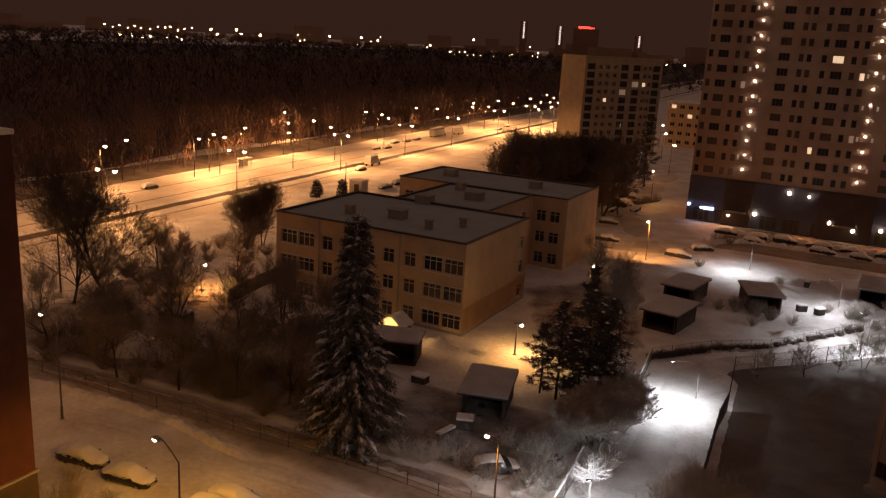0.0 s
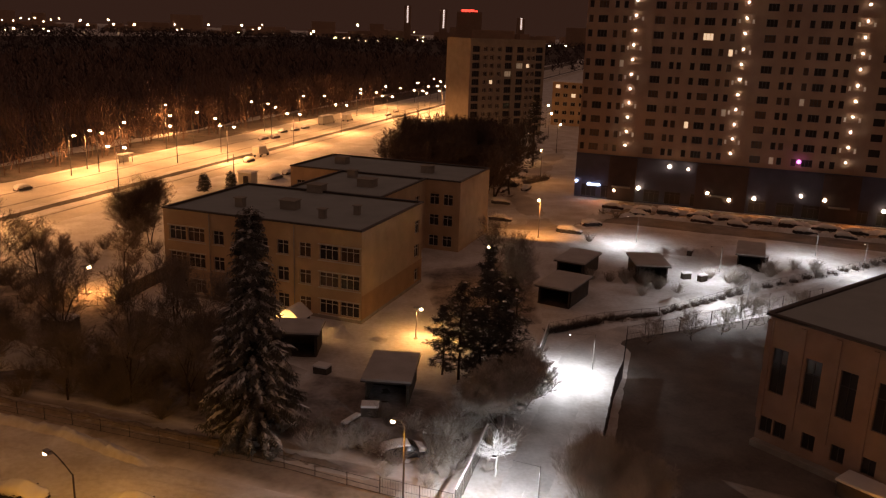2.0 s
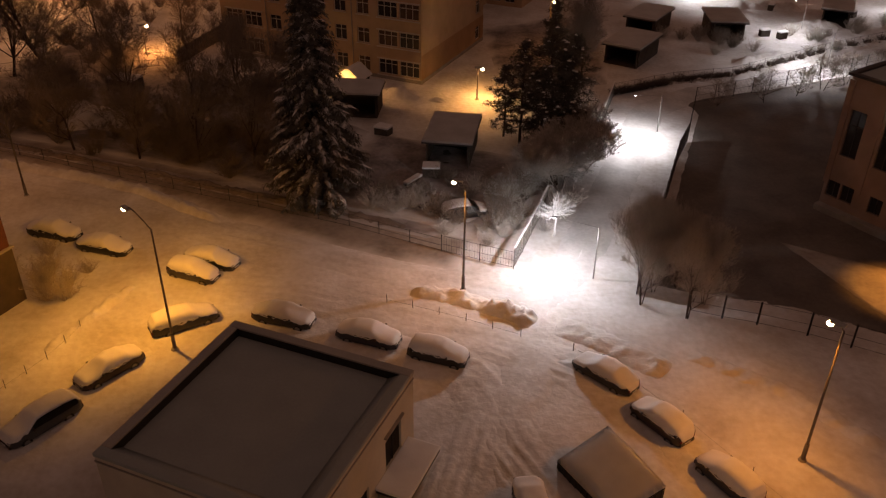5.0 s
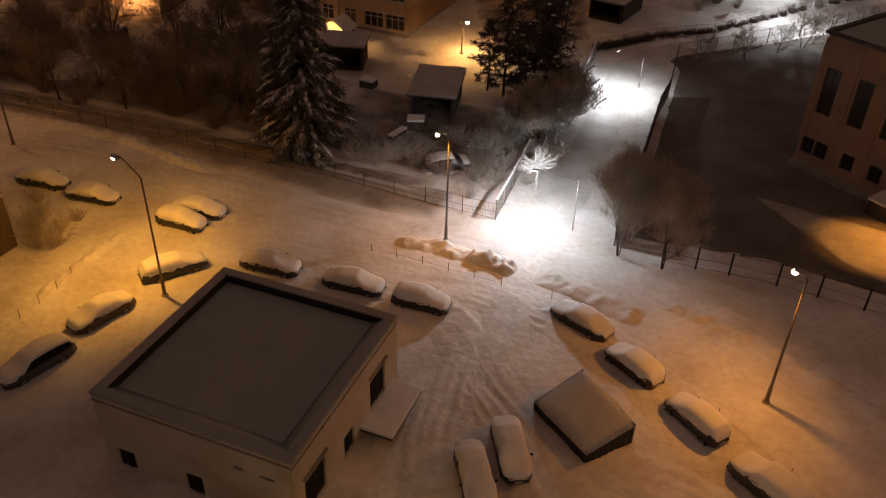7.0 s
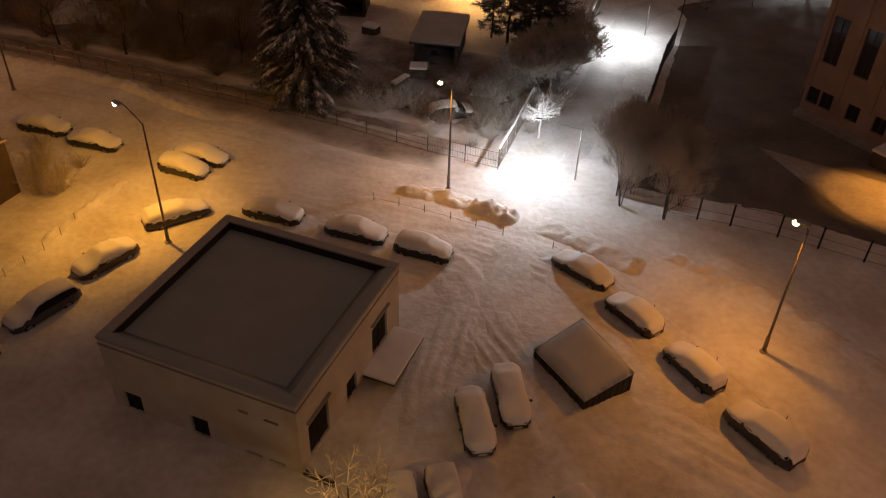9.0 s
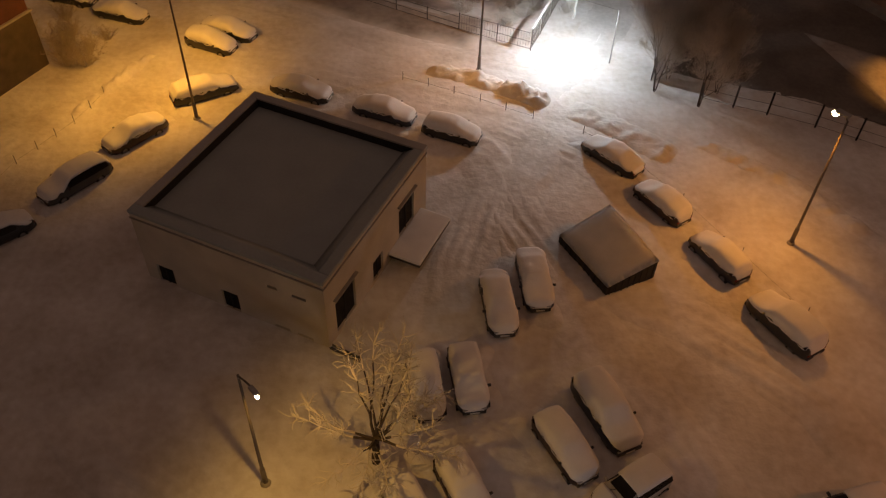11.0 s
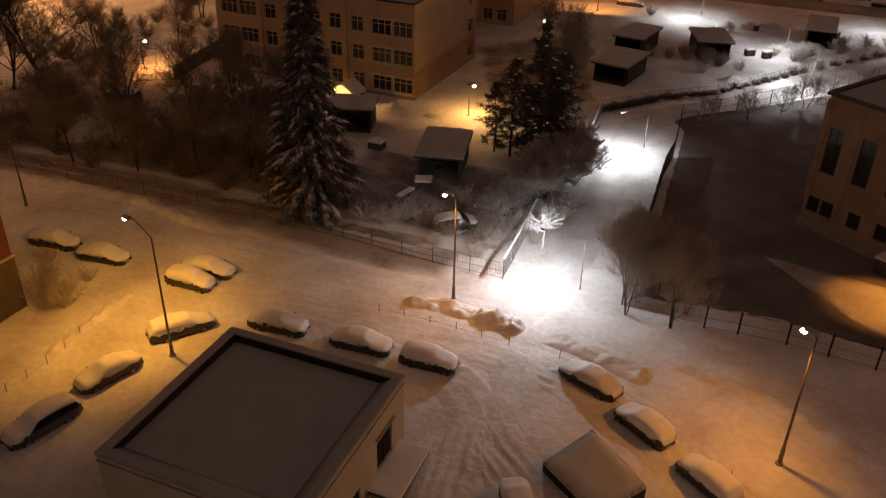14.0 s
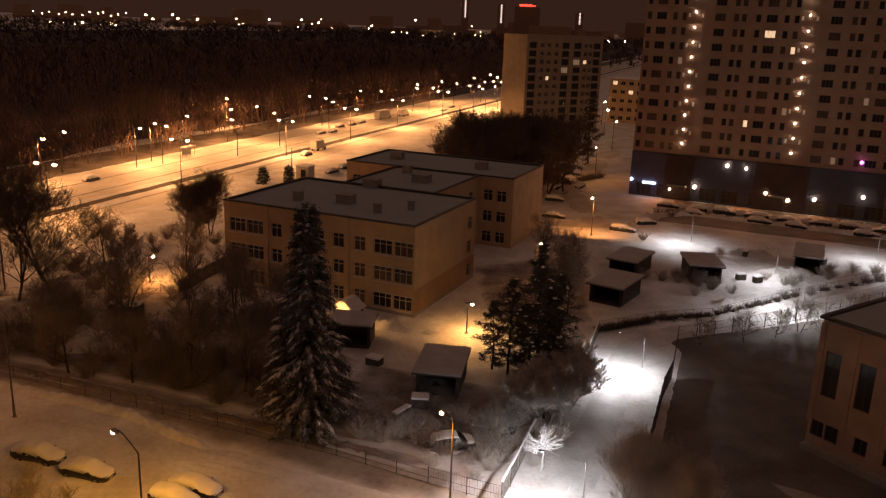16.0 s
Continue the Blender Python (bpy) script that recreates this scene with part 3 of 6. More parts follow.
for u in (8, 24, 40, 58):
    x, y = uv(*TOWER_O, u, -2.2, -28.5)
    x2, y2 = uv(*TOWER_O, u, -12, -28.5)
    lamp_light((x, y, 4.2), (x2, y2, 0), 750, (1.0, 0.34, 0.09), 168, 0.3)


# ---- twelve-storey block by the highway ----
def highway_block():
    t = thing("highway_block", pose(43.2, 284.4, 0, 0, 0, 25), "pale twelve-storey block with a blank end wall, beside the highway", "building")
    w, d, hh, fh = 32.0, 14.8, 33.2, 2.75
    loggias, flats = (1.0, 14.6, 19.6, 28.0), (5.6, 8.3, 11.4, 23.9, 26.0)
    bm = bmesh.new()
    spots = [(x, 1.2 + fh * k) for x in loggias for k in range(11)]
    small = [(x, 1.5 + fh * k) for x in flats for k in range(11)]
    facade(bm, Matrix(), w, hh, [(x, z, x + 3.0, z + 2.0) for x, z in spots] + [(x, z, x + 1.5, z + 1.4) for x, z in small], 0.5)
    facade(bm, pose(w, 0, 0, 0, 0, 90), d, hh, [])
    facade(bm, pose(w, d, 0, 0, 0, 180), w, hh, [])
    facade(bm, pose(0, d, 0, 0, 0, 270), d, hh, [])
    box(bm, w / 2, d / 2, hh - 0.3, w - 0.3, d - 0.3, 0.3)
    part("wall", bm, PLASTER_GREY, t)
    dark, lit = window_mesh("loggia", 3.0, 2.0, 3, frame_w=0.12, frame_m=METAL_DARK), window_mesh("lit_loggia", 3.0, 2.0, 3, frame_w=0.12, pane=WINDOW_DIM)
    veiled, lamp_lit = window_mesh("flat_window", 1.5, 1.4, 2, pane=GLASS_CURTAIN), window_mesh("lit_flat_window", 1.5, 1.4, 2, pane=WINDOW_LIT)
    for k, (x, z) in enumerate(spots):
        window("window", lit if k in (18, 30) else dark, t, pose(x, 0.4, z))
    for k, (x, z) in enumerate(small):
        window("window", lamp_lit if k in (17, 41) else veiled, t, pose(x, 0.4, z))
    bm = bmesh.new()
    box(bm, 14, 7, hh + 1.4, 14, 6, 2.8)
    box(bm, 26, 7, hh + 0.9, 4, 5, 1.8)
    part("roof_house", bm, PANEL_DARK, t)


highway_block()


# ---- brick block at the courtyard's edge ----
def brick_block():
    t = thing("brick_block", pose(-34.5, 41.2, 0, 0, 0, -27), "dark red brick block of flats with a snowy parapet", "building")
    hh = 28.4
    bm = bmesh.new()
    facade(bm, pose(-24, 0, 0), 24, hh, [(x, z, x + 1.6, z + 1.5) for x in (2, 6, 10, 14, 18) for z in (1.5 + 2.9 * k for k in range(9))], 0.25)
    facade(bm, pose(0, 0, 0, 0, 0, 90), 14, hh, [])
    facade(bm, pose(0, 14, 0, 0, 0, 180), 24, hh, [])
    facade(bm, pose(-24, 14, 0, 0, 0, 270), 14, hh, [])
    part("wall", bm, BRICK_RED, t)
    me = window_mesh("flat_window", 1.6, 1.5, 2)
    for x in (2, 6, 10, 14, 18):
        for k in range(9):
            window("window", me, t, pose(-24 + x, 0.18, 1.5 + 2.9 * k))
    bm = bmesh.new()
    box(bm, -12, 7, hh + 0.1, 24.3, 14.3, 0.35, bevel=0.05)
    part("roof", bm, SNOW_CAP, t)
    bm = bmesh.new()
    box(bm, -12, 7, 2.2, 24.16, 14.16, 4.4)
    part("base_storey", bm, WOOD_DARK, t, "dark cladding of the ground floor")
    bm = bmesh.new()
    box(bm, -12, 7, 4.5, 24.4, 14.4, 0.16, bevel=0.03)
    part("ledge", bm, CONCRETE, t)


brick_block()


# ---- street lamps ----
def street_lamp(x, y, top, head, watts, colour=SODIUM, lens=SODIUM_LENS, label="tall grey street lamp with a lit sodium head, in snow", size=1.0, wide=158, group="street lamps", light=True, thick=0.09, aim=None, blend=0.6):
    """A pole, its base, a bent arm and a head; head is a place in the world."""
    z0 = rise(x, y)
    t = thing("street_lamp", pose(x, y, z0), label, "street lamp", group)
    h = Vector(head) - Vector((x, y, z0))
    bm = bmesh.new()
    tube(bm, (0, 0, -0.3), (0, 0, 1.3), thick * 1.5, thick * 1.4, 10)
    tube(bm, (0, 0, 1.3), (0, 0, top - z0), thick, thick * 0.62, 10)
    part("pole", bm, POLE, t)
    bm = bmesh.new()
    tube(bm, (0, 0, -0.2), (0, 0, 0.16), 0.34, 0.20, 10)
    part("footing", bm, CONCRETE, t)
    flat = Vector((h.x, h.y, 0))
    out = flat.normalized() if flat.length > 0.05 else Vector((1, 0, 0))
    a, b = Vector((0, 0, top - z0 - 0.05)), Vector((h.x, h.y, h.z + 0.02)) - out * 0.42 * size
    bm = bmesh.new()
    mid = [a.lerp(b, s) + Vector((0, 0, 0.35 * math.sin(s * math.pi * 0.6) * (b - a).length * 0.4)) for s in (0, 0.3, 0.6, 0.85)]
    for p, q in zip(mid, mid[1:]):
        tube(bm, p, q, 0.045, 0.04, 7)
    tube(bm, mid[-1], b + Vector((0, 0, 0.06)), 0.04, 0.04, 7)
    part("arm", bm, POLE, t)
    turn = math.atan2(out.y, out.x)
    m = Matrix.Translation(b) @ Matrix.Rotation(turn, 4, "Z")
    bm = bmesh.new()
    box(bm, 0.1, 0, 0.07, 0.75 * size, 0.34 * size, 0.16, m, bevel=0.05)
    hood = part("head", bm, METAL_GREY, t)
    bm = bmesh.new()
    bmesh.ops.create_uvsphere(bm, u_segments=10, v_segments=6, radius=1, matrix=m @ Matrix.Translation((0.45 * size, 0, -0.15)) @ Matrix.Diagonal((0.19 * size, 0.14 * size, 0.15 * size, 1)))
    part("lens", bm, lens, hood)
    if light:
        p = Vector((x, y, z0)) + b + out * 0.42 * size
        lamp_light(p - Vector((0, 0, 0.35)), aim or p + out * 0.5 - Vector((0, 0, 5)), watts, colour, wide, blend=blend)
    return t


street_lamp(-15.72, 47.15, 9.5, (-17.9, 49.2, 9.95), 3700, (1.0, 0.44, 0.05), size=1.0, wide=156, aim=(-22.0, 53.2, 0), blend=0.8)
street_lamp(4.47, 53.62, 8.8, (3.66, 53.8, 9.2), 1050, (1.0, 0.40, 0.05), size=0.95, wide=150, blend=0.9)
street_lamp(23.02, 35.28, 9.4, (22.55, 35.85, 9.6), 1900, (1.0, 0.37, 0.045), size=1.1, wide=156, blend=0.8, aim=(15.0, 36.0, 0))
street_lamp(-7.15, 19.05, 8.75, (-6.25, 18.0, 8.95), 950, (1.0, 0.53, 0.115), WARM_LENS, size=0.65, aim=(1.0, 14.0, 0), wide=178, blend=0.65)
street_lamp(-34.3, 70.5, 9.0, (-36.6, 72.4, 9.5), 280, size=1.2, wide=176)
street_lamp(36.0, 17.0, 9.0, (35.2, 17.4, 9.3), 2200, (1.0, 0.36, 0.10), size=1.2, wide=170)
street_lamp(-33.4, 110.2, 3.9, (-32.9, 110.4, 4.0), 2300, size=1.3, wide=177, thick=0.06)
street_lamp(8.9, 93.2, 3.7, (9.4, 93.2, 3.8), 1700, (1.0, 0.50, 0.14), WARM_LENS, "short yard lamp with a lit head", 1.2, 177, thick=0.06)
street_lamp(-8.2, 94.6, 3.2, (-7.7, 94.6, 3.3), 1100, (1.0, 0.50, 0.14), WARM_LENS, "short yard lamp behind the garden bushes", 1.1, 177, thick=0.06)
street_lamp(20.0, 110.4, 6.8, (20.3, 110.0, 7.0), 450, size=1.3, thick=0.07)
street_lamp(35.4, 143.0, 6.8, (35.0, 142.6, 7.0), 3200, size=1.3, thick=0.07, aim=(38, 151, 0), wide=160)
street_lamp(43.0, 50.5, 9.0, (42.2, 50.5, 9.3), 5200, (1.0, 0.40, 0.06), size=1.2, wide=54, aim=(38.8, 51.5, 0))
street_lamp(49.4, 200.8, 7.5, (49.0, 200.2, 7.8), 3000, size=1.6)
street_lamp(54.3, 236.5, 7.5, (54.0, 236.0, 7.8), 3000, size=1.7)


def arm_post(x, y, top, head, watts, wide=170, blend=0.5):
    """A thin pale post whose long arm holds a white lamp out over the way."""
    t = thing("led_lamp_post", pose(x, y, rise(x, y)), "thin pale post with a white lamp on a long arm", "street lamp", "white lamp posts")
    bm = bmesh.new()
    tube(bm, (0, 0, -0.2), (0, 0, top), 0.06, 0.05, 8)
    part("pole", bm, METAL_GREY, t)
    h = Vector(head) - Vector((x, y, rise(x, y)))
    bm = bmesh.new()
    tube(bm, (0, 0, top - 0.05), h + Vector((0, 0, 0.08)), 0.018, 0.014, 6)
    part("arm", bm, METAL_GREY, t)
    turn = math.atan2(h.y, h.x)
    m = Matrix.Translation(h) @ Matrix.Rotation(turn, 4, "Z")
    bm = bmesh.new()
    box(bm, 0, 0, 0.05, 0.42, 0.2, 0.06, m, bevel=0.02)
    hood = part("head", bm, METAL_DARK, t)
    bm = bmesh.new()
    box(bm, 0, 0, 0.01, 0.36, 0.15, 0.012, m)
    part("lens", bm, LED_LENS, hood)
    p = Vector(head)
    lamp_light(p - Vector((0, 0, 0.12)), p - Vector((0, 0, 4)), watts, LED, wide, 0.12, blend)


arm_post(14.75, 54.9, 4.6, (11.4, 55.6, 5.1), 2500, 174, 0.2)
arm_post(27.6, 83.3, 4.1, (24.0, 81.0, 5.0), 3300, 152, 0.8)
arm_post(52.6, 139.6, 4.6, (49.8, 137.5, 5.2), 2000, 150)
arm_post(58.6, 118.8, 4.6, (55.8, 116.6, 5.2), 1500, 150)
arm_post(81.4, 130.4, 4.6, (78.5, 128.4, 5.2), 1200, 150)
arm_post(55.5, 103.4, 4.6, (52.8, 101.0, 5.2), 2300)
arm_post(84.6, 121.6, 4.6, (81.8, 118.4, 5.2), 1700)


# ---- parked cars ----
def paint(name, colours):
    m = bpy.data.materials.new(name)
    m.use_nodes = True
    n, l = m.node_tree.nodes, m.node_tree.links
    info, r = n.new("ShaderNodeObjectInfo"), n.new("ShaderNodeValToRGB")
    r.color_ramp.interpolation = "CONSTANT"
    r.color_ramp.elements[0].color = (*colours[0], 1)
    r.color_ramp.elements[1].position, r.color_ramp.elements[1].color = 1 / len(colours), (*colours[1], 1)
    for k, c in enumerate(colours[2:], 2):
        r.color_ramp.elements.new(k / len(colours)).color = (*c, 1)
    l.new(info.outputs["Random"], r.inputs[0])
    b = n["Principled BSDF"]
    l.new(r.outputs[0], b.inputs["Base Color"])
    b.inputs["Roughness"].default_value, b.inputs["Coat Weight"].default_value = 0.45, 0.3
    return m


CAR_PAINT = paint("car_paint", [(0.012, 0.012, 0.013), (0.028, 0.028, 0.03), (0.010, 0.014, 0.03), (0.03, 0.03, 0.032), (0.025, 0.008, 0.007), (0.045, 0.045, 0.047)])
TYRE = mat("tyre_rubber", (0.012, 0.012, 0.012), 0.85, 0.1, 4, 30, 0.2)
RIM = mat("alloy_rim", (0.3, 0.3, 0.3), 0.35, 0.1, 4, 30, 0.0, metal=0.8)
TAIL = mat("red_lamp_glass", (0.22, 0.015, 0.012), 0.2, 0.1, 4, 30, 0.0)
HEADGLASS = mat("clear_lamp_glass", (0.4, 0.4, 0.42), 0.12, 0.1, 4, 30, 0.0)
PLATE = mat("plain_plate", (0.6, 0.6, 0.6), 0.5, 0.05, 4, 30, 0.0)

# x, top z, half width, half width at the top
CAR_SHAPES = {
    "sedan": [(-2.28, 0.70, 0.70, 0.60), (-2.18, 0.93, 0.80, 0.72), (-1.62, 1.00, 0.86, 0.74), (-0.95, 1.38, 0.88, 0.60), (-0.2, 1.46, 0.88, 0.62), (0.35, 1.42, 0.88, 0.60), (1.15, 0.98, 0.88, 0.76), (1.95, 0.86, 0.84, 0.70), (2.2, 0.66, 0.74, 0.60)],
    "hatch": [(-2.02, 0.75, 0.72, 0.62), (-1.95, 1.02, 0.80, 0.70), (-1.7, 1.36, 0.84, 0.60), (-0.9, 1.50, 0.86, 0.62), (-0.1, 1.52, 0.86, 0.62), (0.4, 1.46, 0.86, 0.60), (1.15, 1.02, 0.86, 0.74), (1.8, 0.88, 0.82, 0.68), (2.02, 0.66, 0.72, 0.58)],
    "suv": [(-2.3, 0.85, 0.80, 0.70), (-2.25, 1.15, 0.88, 0.78), (-2.0, 1.62, 0.90, 0.68), (-1.2, 1.74, 0.93, 0.70), (-0.2, 1.76, 0.93, 0.70), (0.4, 1.70, 0.93, 0.68), (1.15, 1.16, 0.93, 0.80), (2.0, 1.05, 0.90, 0.76), (2.28, 0.80, 0.80, 0.66)],
    "wagon": [(-2.4, 0.75, 0.74, 0.64), (-2.34, 1.00, 0.82, 0.72), (-2.0, 1.40, 0.86, 0.62), (-1.2, 1.52, 0.88, 0.64), (-0.2, 1.54, 0.88, 0.64), (0.4, 1.48, 0.88, 0.62), (1.2, 1.02, 0.88, 0.76), (2.0, 0.90, 0.84, 0.70), (2.3, 0.68, 0.74, 0.60)],
}


def smoothed(rows, n):
    """The rows of a shape, drawn finer along x by cosine steps."""
    out = []
    for a, b in zip(rows, rows[1:]):
        for k in range(n):
            s = k / n
            e = s * s * (3 - 2 * s) * 0.4 + s * 0.6
            out.append(tuple([a[0] + (b[0] - a[0]) * s] + [p + (q - p) * e for p, q in zip(a[1:], b[1:])]))
    return out + [rows[-1]]


def car(kind, m, snow=0.22, label="", seed=0, bare=False, coat=None):
    """A parked car under snow; bare: "sides" leaves the side windows free, True the windscreen too."""
    rows = CAR_SHAPES[kind]
    t = thing("parked_car", m, label or f"dark parked {kind} buried under a thick cap of snow", "car", "parked cars")
    belt = 0.98 if kind != "suv" else 1.14
    bm = bmesh.new()
    rings = []
    for x, z, w, tw in smoothed(rows, 3):
        w *= 1 - 0.22 * max(0.0, 1 - min(x - rows[0][0], rows[-1][0] - x) / 0.5) ** 2
        b = min(belt, z)
        half = [(w * 0.90, 0.28), (w, 0.42), (w * 1.01, 0.62), (w * 0.97, b * 0.94), (tw + (w - tw) * 0.35 if z > b + 0.1 else w * 0.92, b + (z - b) * 0.5), (tw, z - 0.05), (tw * 0.8, z)]
        rings.append([(x, -y, h) for y, h in half] + [(x, y, h) for y, h in half[::-1]])
    loft(bm, rings)
    part("body", bm, coat or CAR_PAINT, t)
    # side glass, just proud of the pillars
    cabin = [r for r in smoothed(rows, 3) if r[1] > belt + 0.16]
    for s in (-1, 1):
        bm = bmesh.new()
        lines = []
        for x, z, w, tw in cabin:
            lo, hi = Vector((x, s * (w * 0.97 + 0.012), belt * 0.96)), Vector((x, s * (tw + 0.045), z - 0.10))
            lines.append([lo, hi])
        made = [[bm.verts.new(p) for p in r] for r in lines]
        for a, b in zip(made, made[1:]):
            bm.faces.new((a[0], b[0], b[1], a[1]) if s < 0 else (a[0], a[1], b[1], b[0]))
        bmesh.ops.solidify(bm, geom=bm.faces[:], thickness=0.012)
        part("side_window", bm, GLASS_DARK, t)
    # bumpers, lamps, plate
    x0, x1 = rows[0][0], rows[-1][0]
    for x, name, glass in ((x1, "headlight", HEADGLASS), (x0, "taillight", TAIL)):
        d = 1 if x > 0 else -1
        bm = bmesh.new()
        box(bm, x - d * 0.02, 0, 0.42, 0.16, rows[0][2] * 1.7, 0.24, bevel=0.06)
        part("bumper", bm, coat or CAR_PAINT, t)
        for s in (-1, 1):
            bm = bmesh.new()
            box(bm, x - d * 0.06, s * (rows[0][2] - 0.24), 0.66, 0.16, 0.28, 0.14, bevel=0.04)
            part(name, bm, glass, t)
        bm = bmesh.new()
        box(bm, x + d * 0.065, 0, 0.45, 0.02, 0.5, 0.11)
        part("number_plate", bm, PLATE, t)
    wheel = None
    for wx in (-1.32, 1.38):
        for s in (-1, 1):
            if wheel is None:
                bm = bmesh.new()
                tube(bm, (0, -0.1, 0), (0, 0.1, 0), 0.32, 0.32, 16)
                wheel = part("wheel", bm, TYRE, t)
                bm = bmesh.new()
                tube(bm, (0, -0.105, 0), (0, 0.105, 0), 0.2, 0.2, 12)
                rim = part("rim", bm, RIM, wheel)
                wheel.matrix_basis = pose(wx, s * 0.78, 0.3)
            else:
                o = repeat("wheel", wheel.data, t, pose(wx, s * 0.78, 0.3))
                repeat("rim", rim.data, o, Matrix())
    for s in (-1, 1):
        bm = bmesh.new()
        box(bm, 0.86, s * (rows[4][2] + 0.08), belt + 0.02, 0.12, 0.2, 0.13, bevel=0.03)
        part("door_mirror", bm, coat or CAR_PAINT, t)
    if bare is True:
        bm = bmesh.new()
        made = [[bm.verts.new((x + 0.02, s * tw * 0.93, z + 0.02)) for s in (-1, 1)] for x, z, w, tw in smoothed(rows, 3) if 0.38 < x < 1.13]
        for a, b in zip(made, made[1:]):
            bm.faces.new((a[0], b[0], b[1], a[1]))
        bmesh.ops.solidify(bm, geom=bm.faces[:], thickness=0.012)
        part("windscreen", bm, GLASS_DARK, t, "cleared dark windscreen")
        for s in (-0.4, 0.25):
            bm = bmesh.new()
            tube(bm, (1.12, s, belt + 0.08), (0.75, s + 0.35, belt + 0.30), 0.015, 0.012, 5)
            part("wiper", bm, TYRE, t)
    # the snow it stands in, drifted up to the sills
    bm = bmesh.new()
    half, girth = (x1 - x0) / 2, rows[4][2]
    rings = []
    for off, z in ((-0.22, 0.22), (0.08, 0.25), (0.32, 0.20), (0.62, 0.14), (1.0, 0.05)):
        ring = []
        for k in range(44):
            a = k * math.tau / 44
            c, n = math.cos(a), math.sin(a)
            e = (abs(c) ** 4 + abs(n) ** 4) ** -0.25
            wob = noise.noise((c * 2.2, n * 2.2, seed + 0.5)) + 0.6 * noise.noise((c * 6, n * 6, seed + 3))
            ring.append(((x0 + x1) / 2 + (half + off * (1 + 0.4 * wob)) * c * e, (girth + off * (1 + 0.4 * wob)) * n * e, z + (0.12 * wob if 0 < off < 0.9 else 0.0)))
        rings.append(ring)
    made = [[bm.verts.new(p) for p in r] for r in rings]
    for ra, rb in zip(made, made[1:]):
        for k in range(44):
            bm.faces.new((ra[k], rb[k], rb[(k + 1) % 44], ra[(k + 1) % 44])).smooth = True
    part("snow_drift", bm, SNOW, t, "snow drifted up to the sills")
    if snow:
        # one blanket over bonnet, roof and boot, heaped and soft-edged
        bm = bmesh.new()
        rings = []
        fine = smoothed(rows, 5)
        zs = [r[1] for r in fine]
        for _ in range(3):
            zs = [zs[0]] + [max(zs[i], (zs[i - 1] + 2 * zs[i] + zs[i + 1]) / 4) for i in range(1, len(zs) - 1)] + [zs[-1]]
        for i, (x, z, w, tw) in enumerate(fine):
            e = min(1, min(x - x0, x1 - x) / 0.35)
            th = snow * (0.35 + 0.65 * math.sqrt(max(e, 0))) * (1 + 0.25 * noise.noise((x * 1.2, seed, 0)))
            sw = (tw + 0.10 if z > belt + 0.1 else w * 0.98) + 0.03
            low = belt * 0.92 if z > belt + 0.1 else z - 0.12
            low += 0.17 * noise.noise((x * 2.1, seed * 3.1, 4)) + 0.09 * noise.noise((x * 7, seed, 8))
            lw = w * 0.99 + 0.03 * noise.noise((x * 2.3, seed, 6))
            end = max(0.0, 1 - min(x - x0, x1 - x) / 0.55)
            round_off = 1 - 0.34 * end ** 2.2
            sw, lw = sw * round_off, lw * round_off
            if bare is True and 0.42 < x < 1.12:
                if rings:
                    loft(bm, rings)
                    rings = []
                continue
            if bare and z > belt + 0.1:
                low, lw = z - 0.12, tw + 0.08
            ring = [(x * 1.01, -lw, low)]
            for k in range(9):
                f = -1 + k / 4
                ring.append((x * 1.012, sw * f, zs[i] - 0.03 + th * (1 - abs(f) ** 3.5) + 0.035 * noise.noise((x * 2, f * 2, seed))))
            ring += [(x * 1.01, lw, low), (x, lw * 0.85, low - 0.03), (x, -lw * 0.85, low - 0.03)]
            rings.append(ring)
        loft(bm, rings)
        part("snow_cover", bm, SNOW_CAP, t, "thick white snow")
    return t


def car_pose(x, y, heading, roll=0):
    return pose(x, y, rise(x, y) - 0.13, 0, 0, heading)


def beside(x, y, d, off=0.85):
    """The middle of a car whose nearer side lies along d through a point."""
    a = radians(d)
    return x - off * math.sin(a), y + off * math.cos(a)


CARS = {}
for i, (kind, x, y, d, by_side) in enumerate((
    ("sedan", 12.4, 42.5, 132, 1), ("hatch", 14.8, 38.0, 122, 1), ("hatch", 17.3, 33.3, 118, 1), ("suv", 19.7, 28.1, 120, 1),
    ("wagon", -15.2, 49.2, 29, 1), ("sedan", -8.9, 49.4, -19, 1), ("sedan", -2.8, 46.9, -22, 1), ("hatch", 1.9, 44.7, -22, 1),
    ("sedan", -18.8, 44.3, 228, 1),
    ("sedan", -29.3, 62.1, -18, 1), ("sedan", -24.5, 59.6, -19, 1), ("hatch", -16.6, 55.4, -24, 1), ("sedan", -15.5, 57.3, -25, 1),
    ("sedan", 4.5, 29.9, -84, 0), ("sedan", 6.7, 31.7, -86, 0), ("hatch", 0.4, 24.3, -83, 0), ("hatch", 2.6, 24.8, -82, 0),
    ("hatch", 7.2, 20.8, -63, 0), ("suv", 9.5, 22.7, -67, 0), ("hatch", 2.2, 18.5, -66, 0), ("wagon", 0.0, 16.8, -63, 0),
    ("hatch", -2.1, 15.3, -66, 0), ("hatch", -4.5, 14.7, -66, 0), ("hatch", -7.0, 13.9, -66, 0),
)):
    if by_side:
        x, y = beside(x, y, d if d < 90 else d - 180)
    key = kind if kind not in CARS else kind + " deep"
    depth = 0.15 if key == kind else 0.22
    if key not in CARS:
        CARS[key] = car(kind, car_pose(x, y, d), depth, seed=i)
    else:
        copy_thing(CARS[(kind, key)[i % 2]], car_pose(x, y, d))
